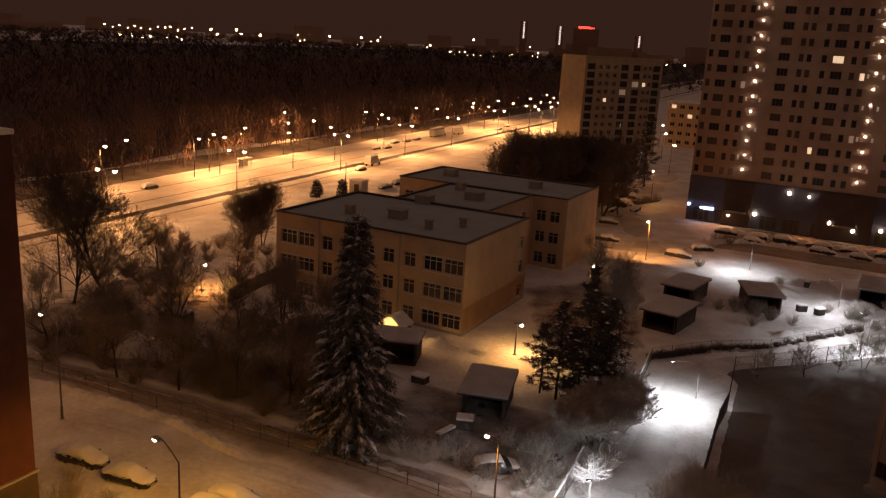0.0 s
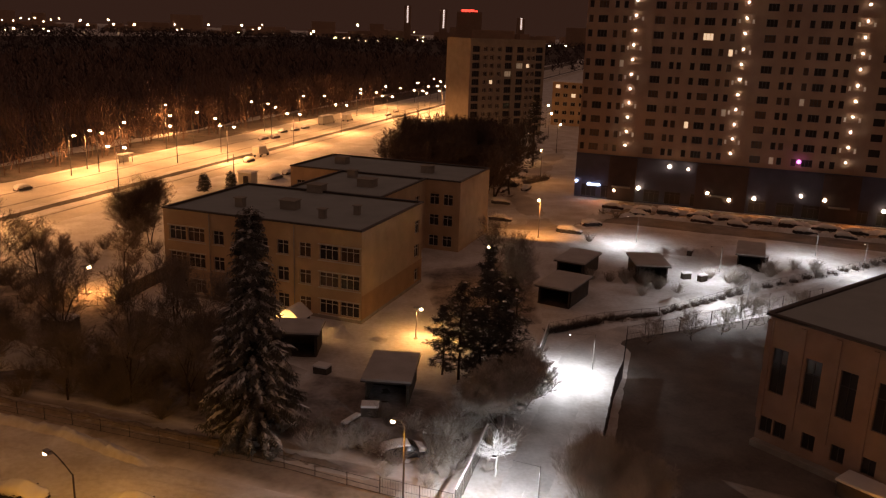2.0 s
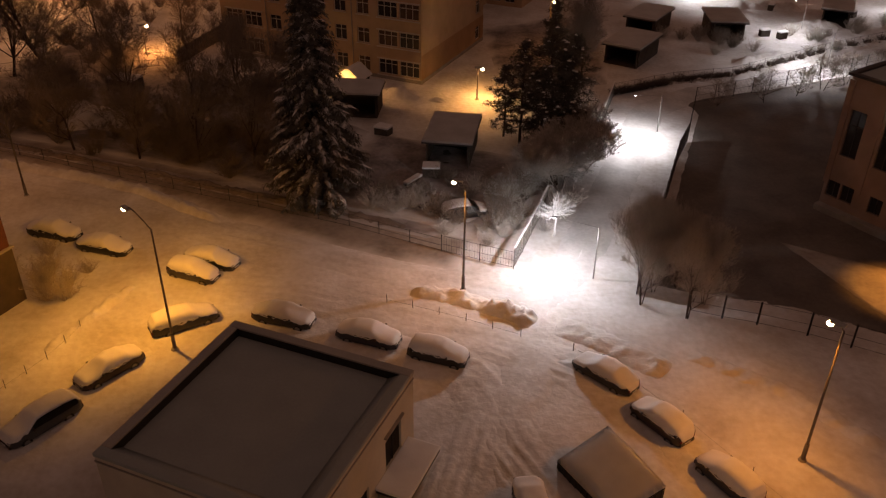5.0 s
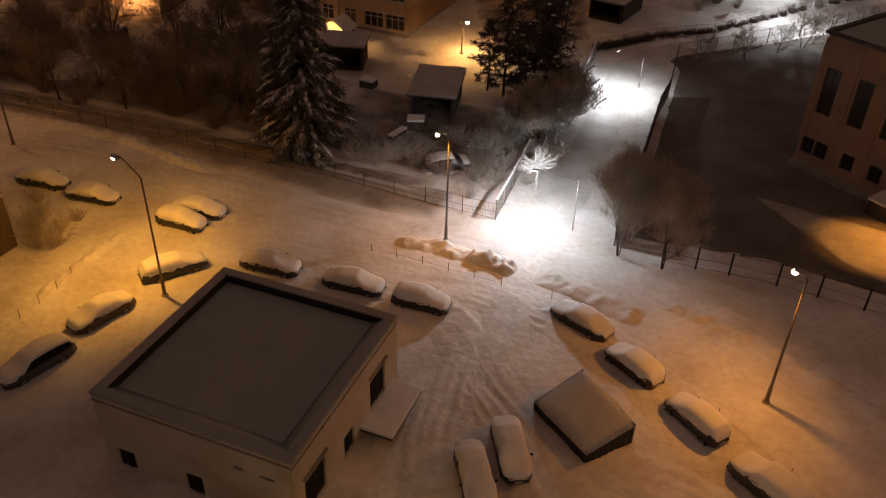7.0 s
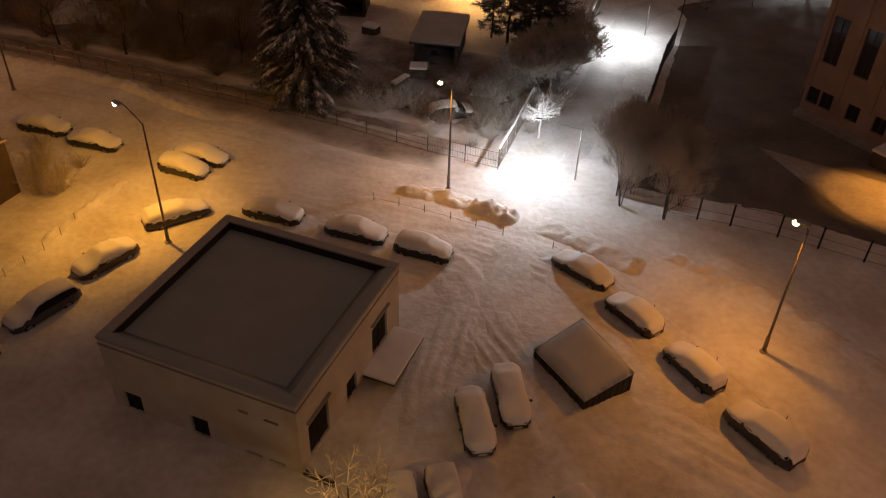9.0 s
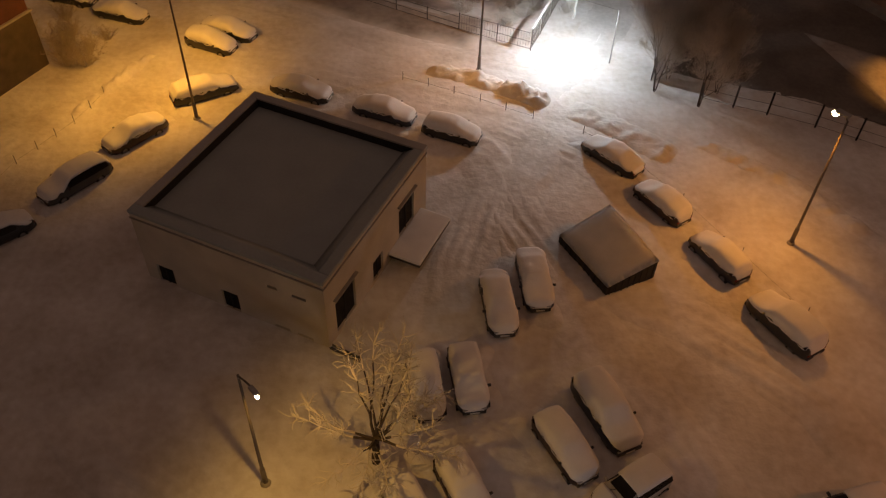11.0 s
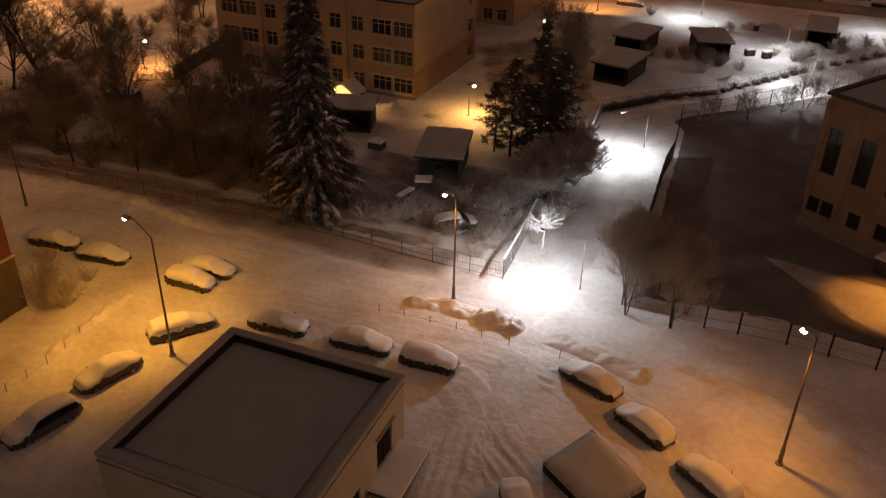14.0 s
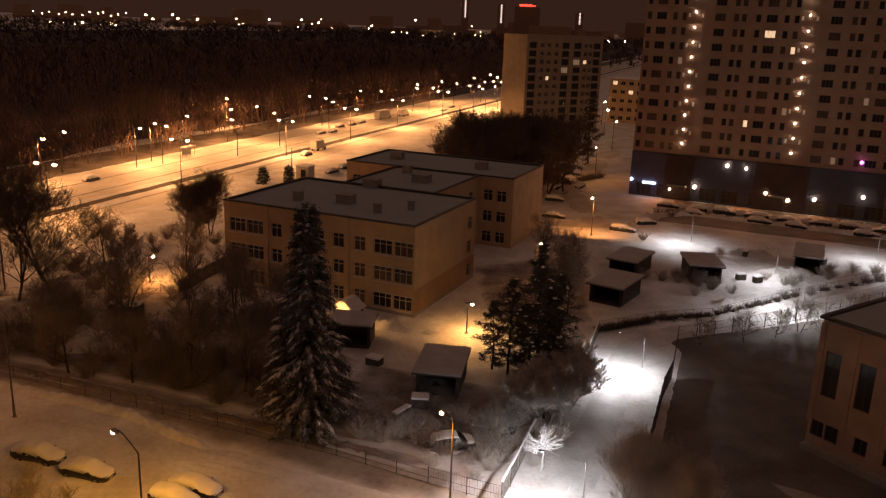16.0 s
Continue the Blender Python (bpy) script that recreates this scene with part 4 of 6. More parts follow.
for kind, x, y, d, deep, seed in (("wagon", -21.4, 39.4, 230, 0.13, 34), ("sedan", -24.8, 34.4, 222, 0.12, 35)):
    car(kind, car_pose(*beside(x, y, d - 180), d), deep, "dark car with snow on roof and bonnet, its side windows bare", seed, "sides")
PALE_PAINT = mat("pale_car_paint", (0.42, 0.40, 0.37), 0.35, 0.05, 2.0, 30.0, 0.0, coat=0.6)
car("hatch", car_pose(10.1, 18.5, 212), 0.09, "pale car freshly brushed free of snow on its windscreen", 31, True, PALE_PAINT)
car("hatch", car_pose(20.3, 17.4, 196), 0.10, "dark car half cleared of snow", 32, True)
copy_thing(CARS["wagon"], car_pose(15.9, 15.2, 6))


# ---- trees ----
BARK = mat("dark_bark", (0.075, 0.058, 0.048), 0.95, 0.2, 2.0, 16.0, 0.5)
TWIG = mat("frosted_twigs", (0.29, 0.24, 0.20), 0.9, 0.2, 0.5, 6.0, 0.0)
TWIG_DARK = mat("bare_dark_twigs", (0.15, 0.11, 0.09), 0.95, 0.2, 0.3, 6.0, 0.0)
WOODS = mat("frosted_far_woods", (0.27, 0.175, 0.14), 0.95, 0.2, 0.05, 0.6, 0.0)
# shaded copy of the far woods: the darkness far off is in the colour
FOREST_SHADED = mat("shaded_far_woods", (0.10, 0.07, 0.068), 0.95, 0.2, 0.05, 0.6, 0.0)
TWIG_FROST = mat("frosted_grey_twigs", (0.56, 0.51, 0.45), 0.9, 0.2, 0.5, 6.0, 0.0)
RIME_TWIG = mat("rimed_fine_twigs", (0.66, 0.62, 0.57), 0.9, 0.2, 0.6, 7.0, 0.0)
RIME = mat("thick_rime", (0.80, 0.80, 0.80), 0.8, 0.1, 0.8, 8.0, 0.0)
TWIG_LIT = mat("lamplit_rimed_branches", (0.76, 0.71, 0.62), 0.9, 0.15, 0.8, 8.0, 0.0)
FROSTED = mat("snowy_needles", (0.46, 0.46, 0.46), 0.85, 0.25, 0.8, 8.0, 0.0)
NEEDLE = mat("frosted_conifer_needles", (0.12, 0.115, 0.10), 0.85, 0.25, 0.8, 8.0, 0.0)


def stick(verts, faces, a, b, ra, rb, sides=3):
    d = b - a
    q = d.to_track_quat("Z", "Y").to_matrix()
    n = len(verts)
    for p, r in ((a, ra), (b, rb)):
        for k in range(sides):
            w = k * math.tau / sides
            verts.append(p + q @ Vector((r * math.cos(w), r * math.sin(w), 0)))
    for k in range(sides):
        faces.append((n + k, n + (k + 1) % sides, n + sides + (k + 1) % sides, n + sides + k))


def mesh_of(name, verts, faces, material):
    me = bpy.data.meshes.new(name)
    me.from_pydata([tuple(v) for v in verts], [], faces)
    me.materials.append(material)
    return me


def grow(rng, wood, twigs, p, d, length, r, level, top, droop, thin):
    """One limb with its side limbs, down to the twigs."""
    n = 3 if level < top else 2
    for k in range(n):
        d2 = (d + Vector((rng.uniform(-1, 1), rng.uniform(-1, 1), rng.uniform(-0.6, 0.8) - droop * level)) * (0.16 + 0.06 * level)).normalized()
        q = p + d2 * length / n
        r2 = r * (0.80 if level < top else 0.7)
        stick(*(wood if level < 2 else twigs), p, q, max(r, thin), max(r2, thin * 0.8), 6 if level == 0 else (4 if level == 1 else 3))
        if level < top:
            for _ in range(rng.choice((1, 2, 2, 3)) if level else rng.choice((1, 2))):
                side = Vector((rng.uniform(-1, 1), rng.uniform(-1, 1), rng.uniform(-0.1, 0.7))).normalized()
                grow(rng, wood, twigs, q, (d2 * 0.55 + side * 0.85).normalized(), length * rng.uniform(0.5, 0.72), r2 * 0.55, level + 1, top, droop, thin)
        p, d, r = q, d2, r2
    if level < top:
        for _ in range(2):
            grow(rng, wood, twigs, p, (d + Vector((rng.uniform(-1, 1), rng.uniform(-1, 1), 0.4)) * 0.6).normalized(), length * 0.6, r * 0.7, level + 1, top, droop, thin)


def bare_tree(height, seed, twig, label, top=4, stems=1, thick=0.018, droop=0.0, name="bare_tree", lean=0.3, thin=0.015):
    rng = random.Random(seed)
    wood, twigs = ([], []), ([], [])
    for k in range(stems):
        a = rng.uniform(0, math.tau)
        d = Vector((math.cos(a) * lean * (stems > 1), math.sin(a) * lean * (stems > 1), 1)).normalized()
        grow(rng, wood, twigs, Vector((0.15 * math.cos(a) * (stems > 1), 0.15 * math.sin(a) * (stems > 1), -0.2)), d, height * 0.52, height * thick / (1 + 0.4 * (stems > 1)), 0, top, droop, thin)
    t = thing(name, Matrix(), label, "tree")
    w = new("trunk", mesh_of("trunk", *wood, BARK))
    c = new("crown", mesh_of("crown", *twigs, twig))
    w.parent = c.parent = t
    return t


def plant(tree, spots, seed=1, slim=1.0, clear=False):
    """The tree itself at the first spot, copies of it at the rest; spots are x, y and a size."""
    rng = random.Random(seed)
    if clear:  # nothing grows round the garden lamp
        spots = [p for p in spots if not (-39 < p[0] < -20 and 93 < p[1] < 116)]
    for k, (x, y, s) in enumerate(spots):
        m = pose(x, y, rise(x, y), 0, 0, rng.uniform(0, 360)) @ Matrix.Diagonal((s * slim, s * slim, s * rng.uniform(0.92, 1.08), 1))
        if k == 0:
            tree.matrix_basis = m
        else:
            o = copy_thing(tree, Matrix())
            o.matrix_basis = m


def spray(verts, faces, rng, at, along, length, width):
    """A flat, ragged needle spray."""
    side = along.cross(Vector((0, 0, 1)))
    side = side.normalized() if side.length > 0.01 else Vector((1, 0, 0))
    for s in (-1, 1):
        for k in range(3):
            f = (k + rng.random()) / 3
            a = at + along * length * f * 0.8
            tip = a + along * length * rng.uniform(0.2, 0.4) + side * s * width * rng.uniform(0.6, 1.1) * (1 - 0.5 * f) + Vector((0, 0, -rng.uniform(0.05, 0.25)))
            b = a + along * length * 0.22
            n = len(verts)
            verts += [a, tip, b + Vector((0, 0, -0.03))]
            faces.append((n, n + 1, n + 2))


def spruce(x, y, height, radius, seed, label, snowy=0.25):
    rng = random.Random(seed)
    t = thing("spruce", pose(x, y, rise(x, y)), label, "tree")
    wood = ([], [])
    stick(*wood, Vector((0, 0, -0.3)), Vector((0, 0, height * 0.97)), 0.28, 0.03, 8)
    nv, nf, sv, sf, fv, ff = [], [], [], [], [], []
    z = min(1.6, 0.12 * height)
    while z < height - 0.3:
        f = 1 - (z - 1.2) / (height - 1.2)
        reach = radius * (f ** 0.85) * (1 if z > 3 else 0.85)
        for k in range(int(6 + 6 * f)):
            a = rng.uniform(0, math.tau)
            out = Vector((math.cos(a), math.sin(a), 0))
            length = max(0.35, reach * rng.uniform(0.72, 1.12))
            p = Vector((0, 0, z + rng.uniform(-0.2, 0.2)))
            n = max(2, int(length / 0.55))
            for i in range(n):
                s = (i + 1) / n
                q = Vector((0, 0, p.z)) * 0 + Vector((0, 0, z)) + out * length * s + Vector((0, 0, 0.25 * s - 0.55 * length * s * s * 0.55))
                d = (q - p).normalized()
                stick(wood[0], wood[1], p, q, 0.03, 0.02)
                for _ in range(4):
                    spray(nv, nf, rng, p.lerp(q, rng.random()), (d + Vector((rng.uniform(-.6, .6), rng.uniform(-.6, .6), rng.uniform(-.6, .1)))).normalized(), 0.95, 0.5)
                if s > 0.3:
                    for _ in range(2):
                        spray(fv, ff, rng, p.lerp(q, rng.random()) + Vector((0, 0, 0.12)), (d + Vector((rng.uniform(-.5, .5), rng.uniform(-.5, .5), rng.uniform(-.1, .3)))).normalized(), 0.7, 0.42)
                # hanging needles under the branch
                spray(nv, nf, rng, p, Vector((d.x * 0.3, d.y * 0.3, -0.9)).normalized(), 0.85, 0.45)
                for _ in range(4):
                    if rng.random() > snowy or s < 0.25:
                        continue
                    # a pad of snow on the branch
                    w = rng.uniform(0.08, 0.22)
                    side = d.cross(Vector((0, 0, 1))).normalized() * w
                    lift = Vector((0, 0, 0.10))
                    up = Vector((0, 0, 0.10 + w * 0.45))
                    c = p.lerp(q, rng.uniform(0.1, 1.0)) + lift + Vector((rng.uniform(-.2, .2), rng.uniform(-.2, .2), 0))
                    b0, b1 = c - d * rng.uniform(0.2, 0.5), c + d * rng.uniform(0.3, 0.8)
                    m0 = c
                    k0 = len(sv)
                    sv += [b0, m0 - side, b1, m0 + side, m0 + up]
                    sf += [(k0, k0 + 1, k0 + 4), (k0 + 1, k0 + 2, k0 + 4), (k0 + 2, k0 + 3, k0 + 4), (k0 + 3, k0, k0 + 4)]
                p = q
        z += 0.30 + 0.22 * f
    for n, v, m in (("trunk", wood, BARK), ("needles", (nv, nf), NEEDLE), ("snowy_needles", (fv, ff), FROSTED), ("snow_load", (sv, sf), SNOW_CAP)):
        o = new(n, mesh_of(n, *v, m))
        o.parent = t
        if n != "trunk":
            tagged(o, kind="stuff")
    return t


def pine(height, seed, label, spread=3.2, low=0.35, snowy=0.4, needle=NEEDLE):
    """A trunk with limbs that carry round clumps of needles."""
    rng = random.Random(seed)
    t = thing("pine", Matrix(), label, "tree")
    wood, nv, nf, sv, sf = ([], []), [], [], [], []
    p = Vector((0, 0, -0.3))
    for k in range(6):
        q = Vector((rng.uniform(-.25, .25), rng.uniform(-.25, .25), height * (k + 1) / 6))
        stick(*wood, p, q, 0.24 - 0.033 * k, 0.207 - 0.033 * k, 7)
        p = q
    for k in range(46):
        f = low + (1 - low) * (k + rng.random()) / 46
        a = rng.uniform(0, math.tau)
        reach = spread * math.sin(math.pi * min(1, (f - low) / (1 - low) * 0.75 + 0.25)) * rng.uniform(0.35, 1.05)
        b = Vector((0, 0, height * f))
        e = b + Vector((math.cos(a) * reach, math.sin(a) * reach, rng.uniform(-0.2, 0.9)))
        stick(*wood, b, e, 0.06, 0.025, 4)
        for _ in range(3):
            c = b.lerp(e, rng.uniform(0.55, 1.05)) + Vector((rng.uniform(-.5, .5), rng.uniform(-.5, .5), rng.uniform(-.2, .3)))
            for _ in range(72):
                d = Vector((rng.gauss(0, 1), rng.gauss(0, 1), rng.gauss(0, 0.7))).normalized()
                w = d.cross(Vector((rng.random(), rng.random(), rng.random()))).normalized() * 0.04
                r = rng.uniform(0.3, 0.62)
                o = c + Vector((rng.gauss(0, 0.35), rng.gauss(0, 0.35), rng.gauss(0, 0.2)))
                n = len(nv)
                nv += [o + d * 0.05 - w, o + d * 0.05 + w, o + d * r]
                nf.append((n, n + 1, n + 2))
            if rng.random() < snowy:
                n = len(sv)
                r = rng.uniform(0.2, 0.45)
                sv += [c + Vector((r, 0, 0.3)), c + Vector((0, r, 0.33)), c + Vector((-r, 0, 0.28)), c + Vector((0, -r, 0.3)), c + Vector((0, 0, 0.5))]
                sf += [(n, n + 1, n + 4), (n + 1, n + 2, n + 4), (n + 2, n + 3, n + 4), (n + 3, n, n + 4)]
    for n, v, m in (("trunk", wood, BARK), ("needles", (nv, nf), needle), ("snow_load", (sv, sf), SNOW_CAP)):
        o = new(n, mesh_of(n, *v, m))
        o.parent = t
        if n != "trunk":
            tagged(o, kind="stuff")
    return t


spruce(-7.5, 68.9, 20.7, 4.6, 3, "tall dark spruce with snow along its drooping branches")
spruce(-29.5, 183.8, 3.6, 1.1, 4, "small snowy spruce by the highway")
spruce(-24.2, 187.3, 3.4, 1.0, 5, "small snowy spruce by the highway")



def knuckled_tree(x, y, seed):
    """A cut-back tree: a short trunk, long bare limbs and brooms of shoots along them."""
    rng = random.Random(seed)
    wood, twigs = ([], []), ([], [])
    stick(*wood, Vector((0, 0, -0.2)), Vector((0.05, 0.05, 2.1)), 0.22, 0.17, 8)
    # each limb: heading, climb, length
    limbs = [(25 + 17 * k, rng.uniform(1.2, 2.8), rng.uniform(4.6, 6.8)) for k in range(6)]
    limbs += [(-45 + 20 * k, rng.uniform(0.2, 1.0), rng.uniform(3.2, 4.4)) for k in range(6)]
    limbs += [(168 + 22 * k, rng.uniform(0.1, 0.35), rng.uniform(3.4, 4.2)) for k in range(2)]
    limbs += [(222 + 34 * k, rng.uniform(0.1, 0.4), rng.uniform(2.4, 3.2)) for k in range(3)]
    for heading, climb, length in limbs:
        a = radians(heading)
        d = Vector((math.cos(a), math.sin(a), climb)).normalized()
        p, r, n = Vector((0.05, 0.05, rng.uniform(1.5, 2.2))), 0.09, 7
        for i in range(n):
            d = (d + Vector((rng.uniform(-1, 1), rng.uniform(-1, 1), rng.uniform(-0.4, 0.7))) * 0.24).normalized()
            q = p + d * length / n
            # upright stems stay dark further out: their shade is in the colour
            stick(*(wood if i < (5 if climb > 1.2 else 2) else twigs), p, q, r, r * 0.82, 5)
            for _ in range(1 if i < 2 else rng.randint(8, 13) if heading < 75 else rng.randint(4, 8)):
                s = (d * 0.7 + Vector((rng.uniform(-1, 1), rng.uniform(-1, 1), rng.uniform(-0.6, 0.8)))).normalized()
                e = q
                for j in range(3):
                    s = (s + Vector((rng.uniform(-1, 1), rng.uniform(-1, 1), rng.uniform(-0.7, 0.5))) * 0.45).normalized()
                    e2 = e + s * rng.uniform(0.14, 0.34)
                    stick(*twigs, e, e2, 0.028 - 0.005 * j, 0.023 - 0.005 * j)
                    if rng.random() < 0.8:
                        w = (s + Vector((rng.uniform(-1, 1), rng.uniform(-1, 1), rng.uniform(-1, 1))) * 0.8).normalized()
                        stick(*twigs, e2, e2 + w * rng.uniform(0.15, 0.32), 0.013, 0.007)
                    e = e2
            p, r = q, r * 0.82
    t = thing("bare_tree", pose(x, y, rise(x, y)), "bare courtyard tree, rimed twigs and dark stems coloured for the lamplight", "tree")
    for n, v, m in (("trunk", wood, BARK), ("crown", twigs, TWIG_LIT)):
        o = new(n, mesh_of(n, *v, m))
        o.parent = t


knuckled_tree(-2.0, 20.2, 11)
alley_tree = bare_tree(9.4, 21, TWIG_FROST, "slim many-stemmed bare tree with fine frosted twigs beside the alley fence", 4, 3, 0.015, 0.0, lean=0.2, thin=0.010)
plant(alley_tree, [(17.6, 51.2, 0.78), (20.5, 49.4, 0.8), (18.9, 52.8, 0.7), (22.2, 51.0, 0.66), (18.6, 55.2, 0.66), (20.8, 53.4, 0.66), (19.8, 57.6, 0.55)], 2, 0.66)
for s, spots in ((31, [(-33.7, 135.9, 0.95), (-31.0, 137, 0.9), (-35.5, 138, 0.8), (-33, 104, 0.7)]),
                 (32, [(-28, 86, 1.0), (-22, 84, 0.95), (-16, 83, 0.9), (-31, 92, 0.95), (-24, 94, 1.0), (-18, 92, 0.9), (-12, 88, 0.8), (-36, 84, 0.85), (-39, 92, 0.9), (-44, 88, 0.8)]),
                 (34, [(-26, 78, 0.75), (-20, 77, 0.8), (-14.5, 76, 0.85), (-11, 80, 0.8), (-33, 80, 0.8), (-30, 105, 0.85), (-20, 101, 0.8), (-37, 110, 0.9), (-42, 118, 0.85), (-30, 116, 0.8)])):
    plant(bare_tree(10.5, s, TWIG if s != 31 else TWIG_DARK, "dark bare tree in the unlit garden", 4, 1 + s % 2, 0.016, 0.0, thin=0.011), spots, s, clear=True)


plant(bare_tree(16.0, 36, TWIG_DARK, "big dark bare tree at the garden corner", 4, 2, 0.02, 0.0, lean=0.45, thin=0.012), [(-44.0, 105.0, 1.08), (-47.5, 102.0, 0.85), (-33.7, 135.9, 0.62)], 36)


def bush(seed, label, material, height=2.2, stems=26, spread=0.8, girth=0.028):
    rng = random.Random(seed)
    v = ([], [])
    for k in range(stems):
        a = rng.uniform(0, math.tau)
        p = Vector((math.cos(a) * 0.3 * rng.random(), math.sin(a) * 0.3 * rng.random(), -0.1))
        d = Vector((math.cos(a) * spread * rng.random(), math.sin(a) * spread * rng.random(), 1)).normalized()
        r, length = girth, height * rng.uniform(0.6, 1.0)
        for i in range(4):
            d = (d + Vector((rng.uniform(-1, 1), rng.uniform(-1, 1), rng.uniform(-.3, .3))) * 0.3).normalized()
            q = p + d * length / 4
            stick(*v, p, q, r, r * 0.8)
            for _ in range(3):
                e = (d + Vector((rng.uniform(-1.2, 1.2), rng.uniform(-1.2, 1.2), rng.uniform(-.3, .5)))).normalized()
                tip = q + e * length * rng.uniform(0.10, 0.24)
                stick(*v, q, tip, r * 0.7, r * 0.4)
                for _ in range(2):
                    e2 = (e + Vector((rng.uniform(-1, 1), rng.uniform(-1, 1), rng.uniform(-.4, .6)))).normalized()
                    stick(*v, q.lerp(tip, rng.uniform(0.4, 1)), tip + e2 * length * rng.uniform(0.05, 0.12), r * 0.5, r * 0.3)
            p, r = q, r * 0.8
    t = thing("bush", Matrix(), label, "bush")
    o = new("brushwood", mesh_of("brushwood", *v, material))
    o.parent = t
    return t


rng = random.Random(8)
plant(bush(41, "bare snowy bush inside the garden fence", RIME_TWIG, 1.7, 44, 1.5, 0.015), [(-2.6, 67.0, 1.3), (0.5, 67.0, 1.35), (2.5, 65.9, 1.3), (-0.8, 66.2, 1.2), (1.6, 67.8, 1.2), (3.6, 62.2, 0.9), (7.0, 60.2, 0.8), (8.2, 63.0, 1.0), (10.0, 65.0, 1.1), (9.0, 68.5, 1.2), (11.5, 69.0, 1.1), (6.5, 70.0, 1.1), (13.0, 72.5, 1.2), (15.5, 76.0, 1.2), (17.0, 79.0, 1.1), (11.0, 73.5, 1.0), (14.3, 66.5, 1.5), (12.2, 62.5, 0.7)] + [(8.5 + 0.42 * k + rng.uniform(-2.2, 0.4), 61.5 + 0.98 * k + rng.uniform(-1, 1), rng.uniform(0.6, 1.2)) for k in range(22)], 3)
plant(bush(46, "dense dark bush in the unlit garden", TWIG, 3.6, 46, 1.3), [(rng.uniform(-46, -22), rng.uniform(88, 116), rng.uniform(0.6, 1.2)) for _ in range(20)], 24, clear=True)
plant(bush(47, "frosted bare bush in the garden", TWIG, 3.0, 40, 1.1), [(x, 68.5 - 0.47 * (x + 9) + rng.uniform(1.5, 11), rng.uniform(0.6, 1.2)) for x in (rng.uniform(-30, -9) for _ in range(28))], 25)
plant(bush(42, "dark bare bush in the unlit garden", TWIG, 2.6, 30, 1.0),
      [(-10 - 3.1 * k + rng.uniform(-1, 1), 72.5 + 1.25 * k + rng.uniform(-0.5, 1.8), rng.uniform(0.6, 1.0)) for k in range(12)]
      + [(rng.uniform(-44, -10), rng.uniform(78, 108), rng.uniform(0.8, 1.6)) for _ in range(30)]
      + [(rng.uniform(-50, -28), rng.uniform(112, 142), rng.uniform(0.7, 1.3)) for _ in range(20)], 4, clear=True)
plant(bush(48, "bare brown bush on the bank beside the alley", TWIG, 2.4, 36, 1.1), [(7.5 + 0.5 * k + rng.uniform(-5, 1.5), 61.0 + 0.75 * k + rng.uniform(-1, 3), rng.uniform(0.5, 1.1)) for k in range(26)] + [(rng.uniform(-4, 6), rng.uniform(66.5, 73), rng.uniform(0.4, 0.8)) for _ in range(14)], 26)
plant(bush(43, "bare frosted bush growing from the verge", TWIG_FROST, 2.2, 34, 1.2), [(-27.6, 56.0, 1.1), (-25.2, 53.7, 1.0), (-27.0, 54.6, 1.0), (-27.5, 57.5, 0.8), (-25.5, 55.5, 0.8), (-26.5, 53.5, 0.7), (-24.6, 57.2, 0.6), (-28.6, 60.0, 0.7), (-30.5, 57.0, 0.8)], 5)

def rime_tree(x, y, seed):
    """A small crooked tree, its stubby limbs thick with rime."""
    rng = random.Random(seed)
    wood, limbs = ([], []), ([], [])
    a = Vector((0, 0, -0.2))
    for k in range(4):
        b = Vector((rng.uniform(-.08, .12), rng.uniform(-.1, .1), 0.45 + 0.55 * k))
        stick(*wood, a, b, 0.11 - 0.012 * k, 0.10 - 0.012 * k, 6)
        a = b
    for k in range(34):
        d = Vector((rng.uniform(-1, 1), rng.uniform(-1, 1), rng.uniform(-0.25, 1.1))).normalized()
        p, r = Vector((0, 0, rng.uniform(1.6, 2.5))), 0.055
        for i in range(4):
            d = (d + Vector((rng.uniform(-1, 1), rng.uniform(-1, 1), rng.uniform(-.6, .6))) * 0.4).normalized()
            q = p + d * rng.uniform(0.28, 0.46)
            stick(*limbs, p, q, r, r * 0.85, 5)
            for _ in range(4):
                s = (d + Vector((rng.uniform(-1, 1), rng.uniform(-1, 1), rng.uniform(-1, 1)))).normalized()
                stick(*limbs, q, q + s * rng.uniform(0.15, 0.5), r * 0.6, r * 0.35, 4)
            p, r = q, r * 0.85
    t = thing("bare_tree", pose(x, y, rise(x, y)), "small crooked tree white with rime under the flood lamp", "tree")
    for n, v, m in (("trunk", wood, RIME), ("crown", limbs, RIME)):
        o = new(n, mesh_of(n, *v, m))
        o.parent = t


rime_tree(12.7, 61.6, 15)
pine_a = pine(14.0, 51, "dark pine with clumped needles and a little snow", 4.6, 0.12, 0.2)
plant(pine_a, [(12.2, 80.0, 0.72), (15.2, 80.6, 0.88), (14.0, 77.5, 0.6), (10.8, 82.5, 0.52), (17.8, 82.5, 0.72)], 6)
pine_b = pine(13.0, 52, "dark snowy pine beside the alley fence", 3.2, 0.2, 0.35)
plant(pine_b, [(16.4, 79.2, 0.8), (19.5, 103.0, 0.7)], 7)
low_pine = pine(3.4, 53, "low spreading pine with frosted needles beside the alley", 3.6, 0.3, 0.2, mat("frosted_grey_needles", (0.60, 0.59, 0.56), 0.85, 0.25, 0.8, 8.0, 0.0))
plant(low_pine, [(14.6, 71.0, 0.85), (16.4, 74.4, 0.85), (13.8, 74.2, 0.85)], 18)
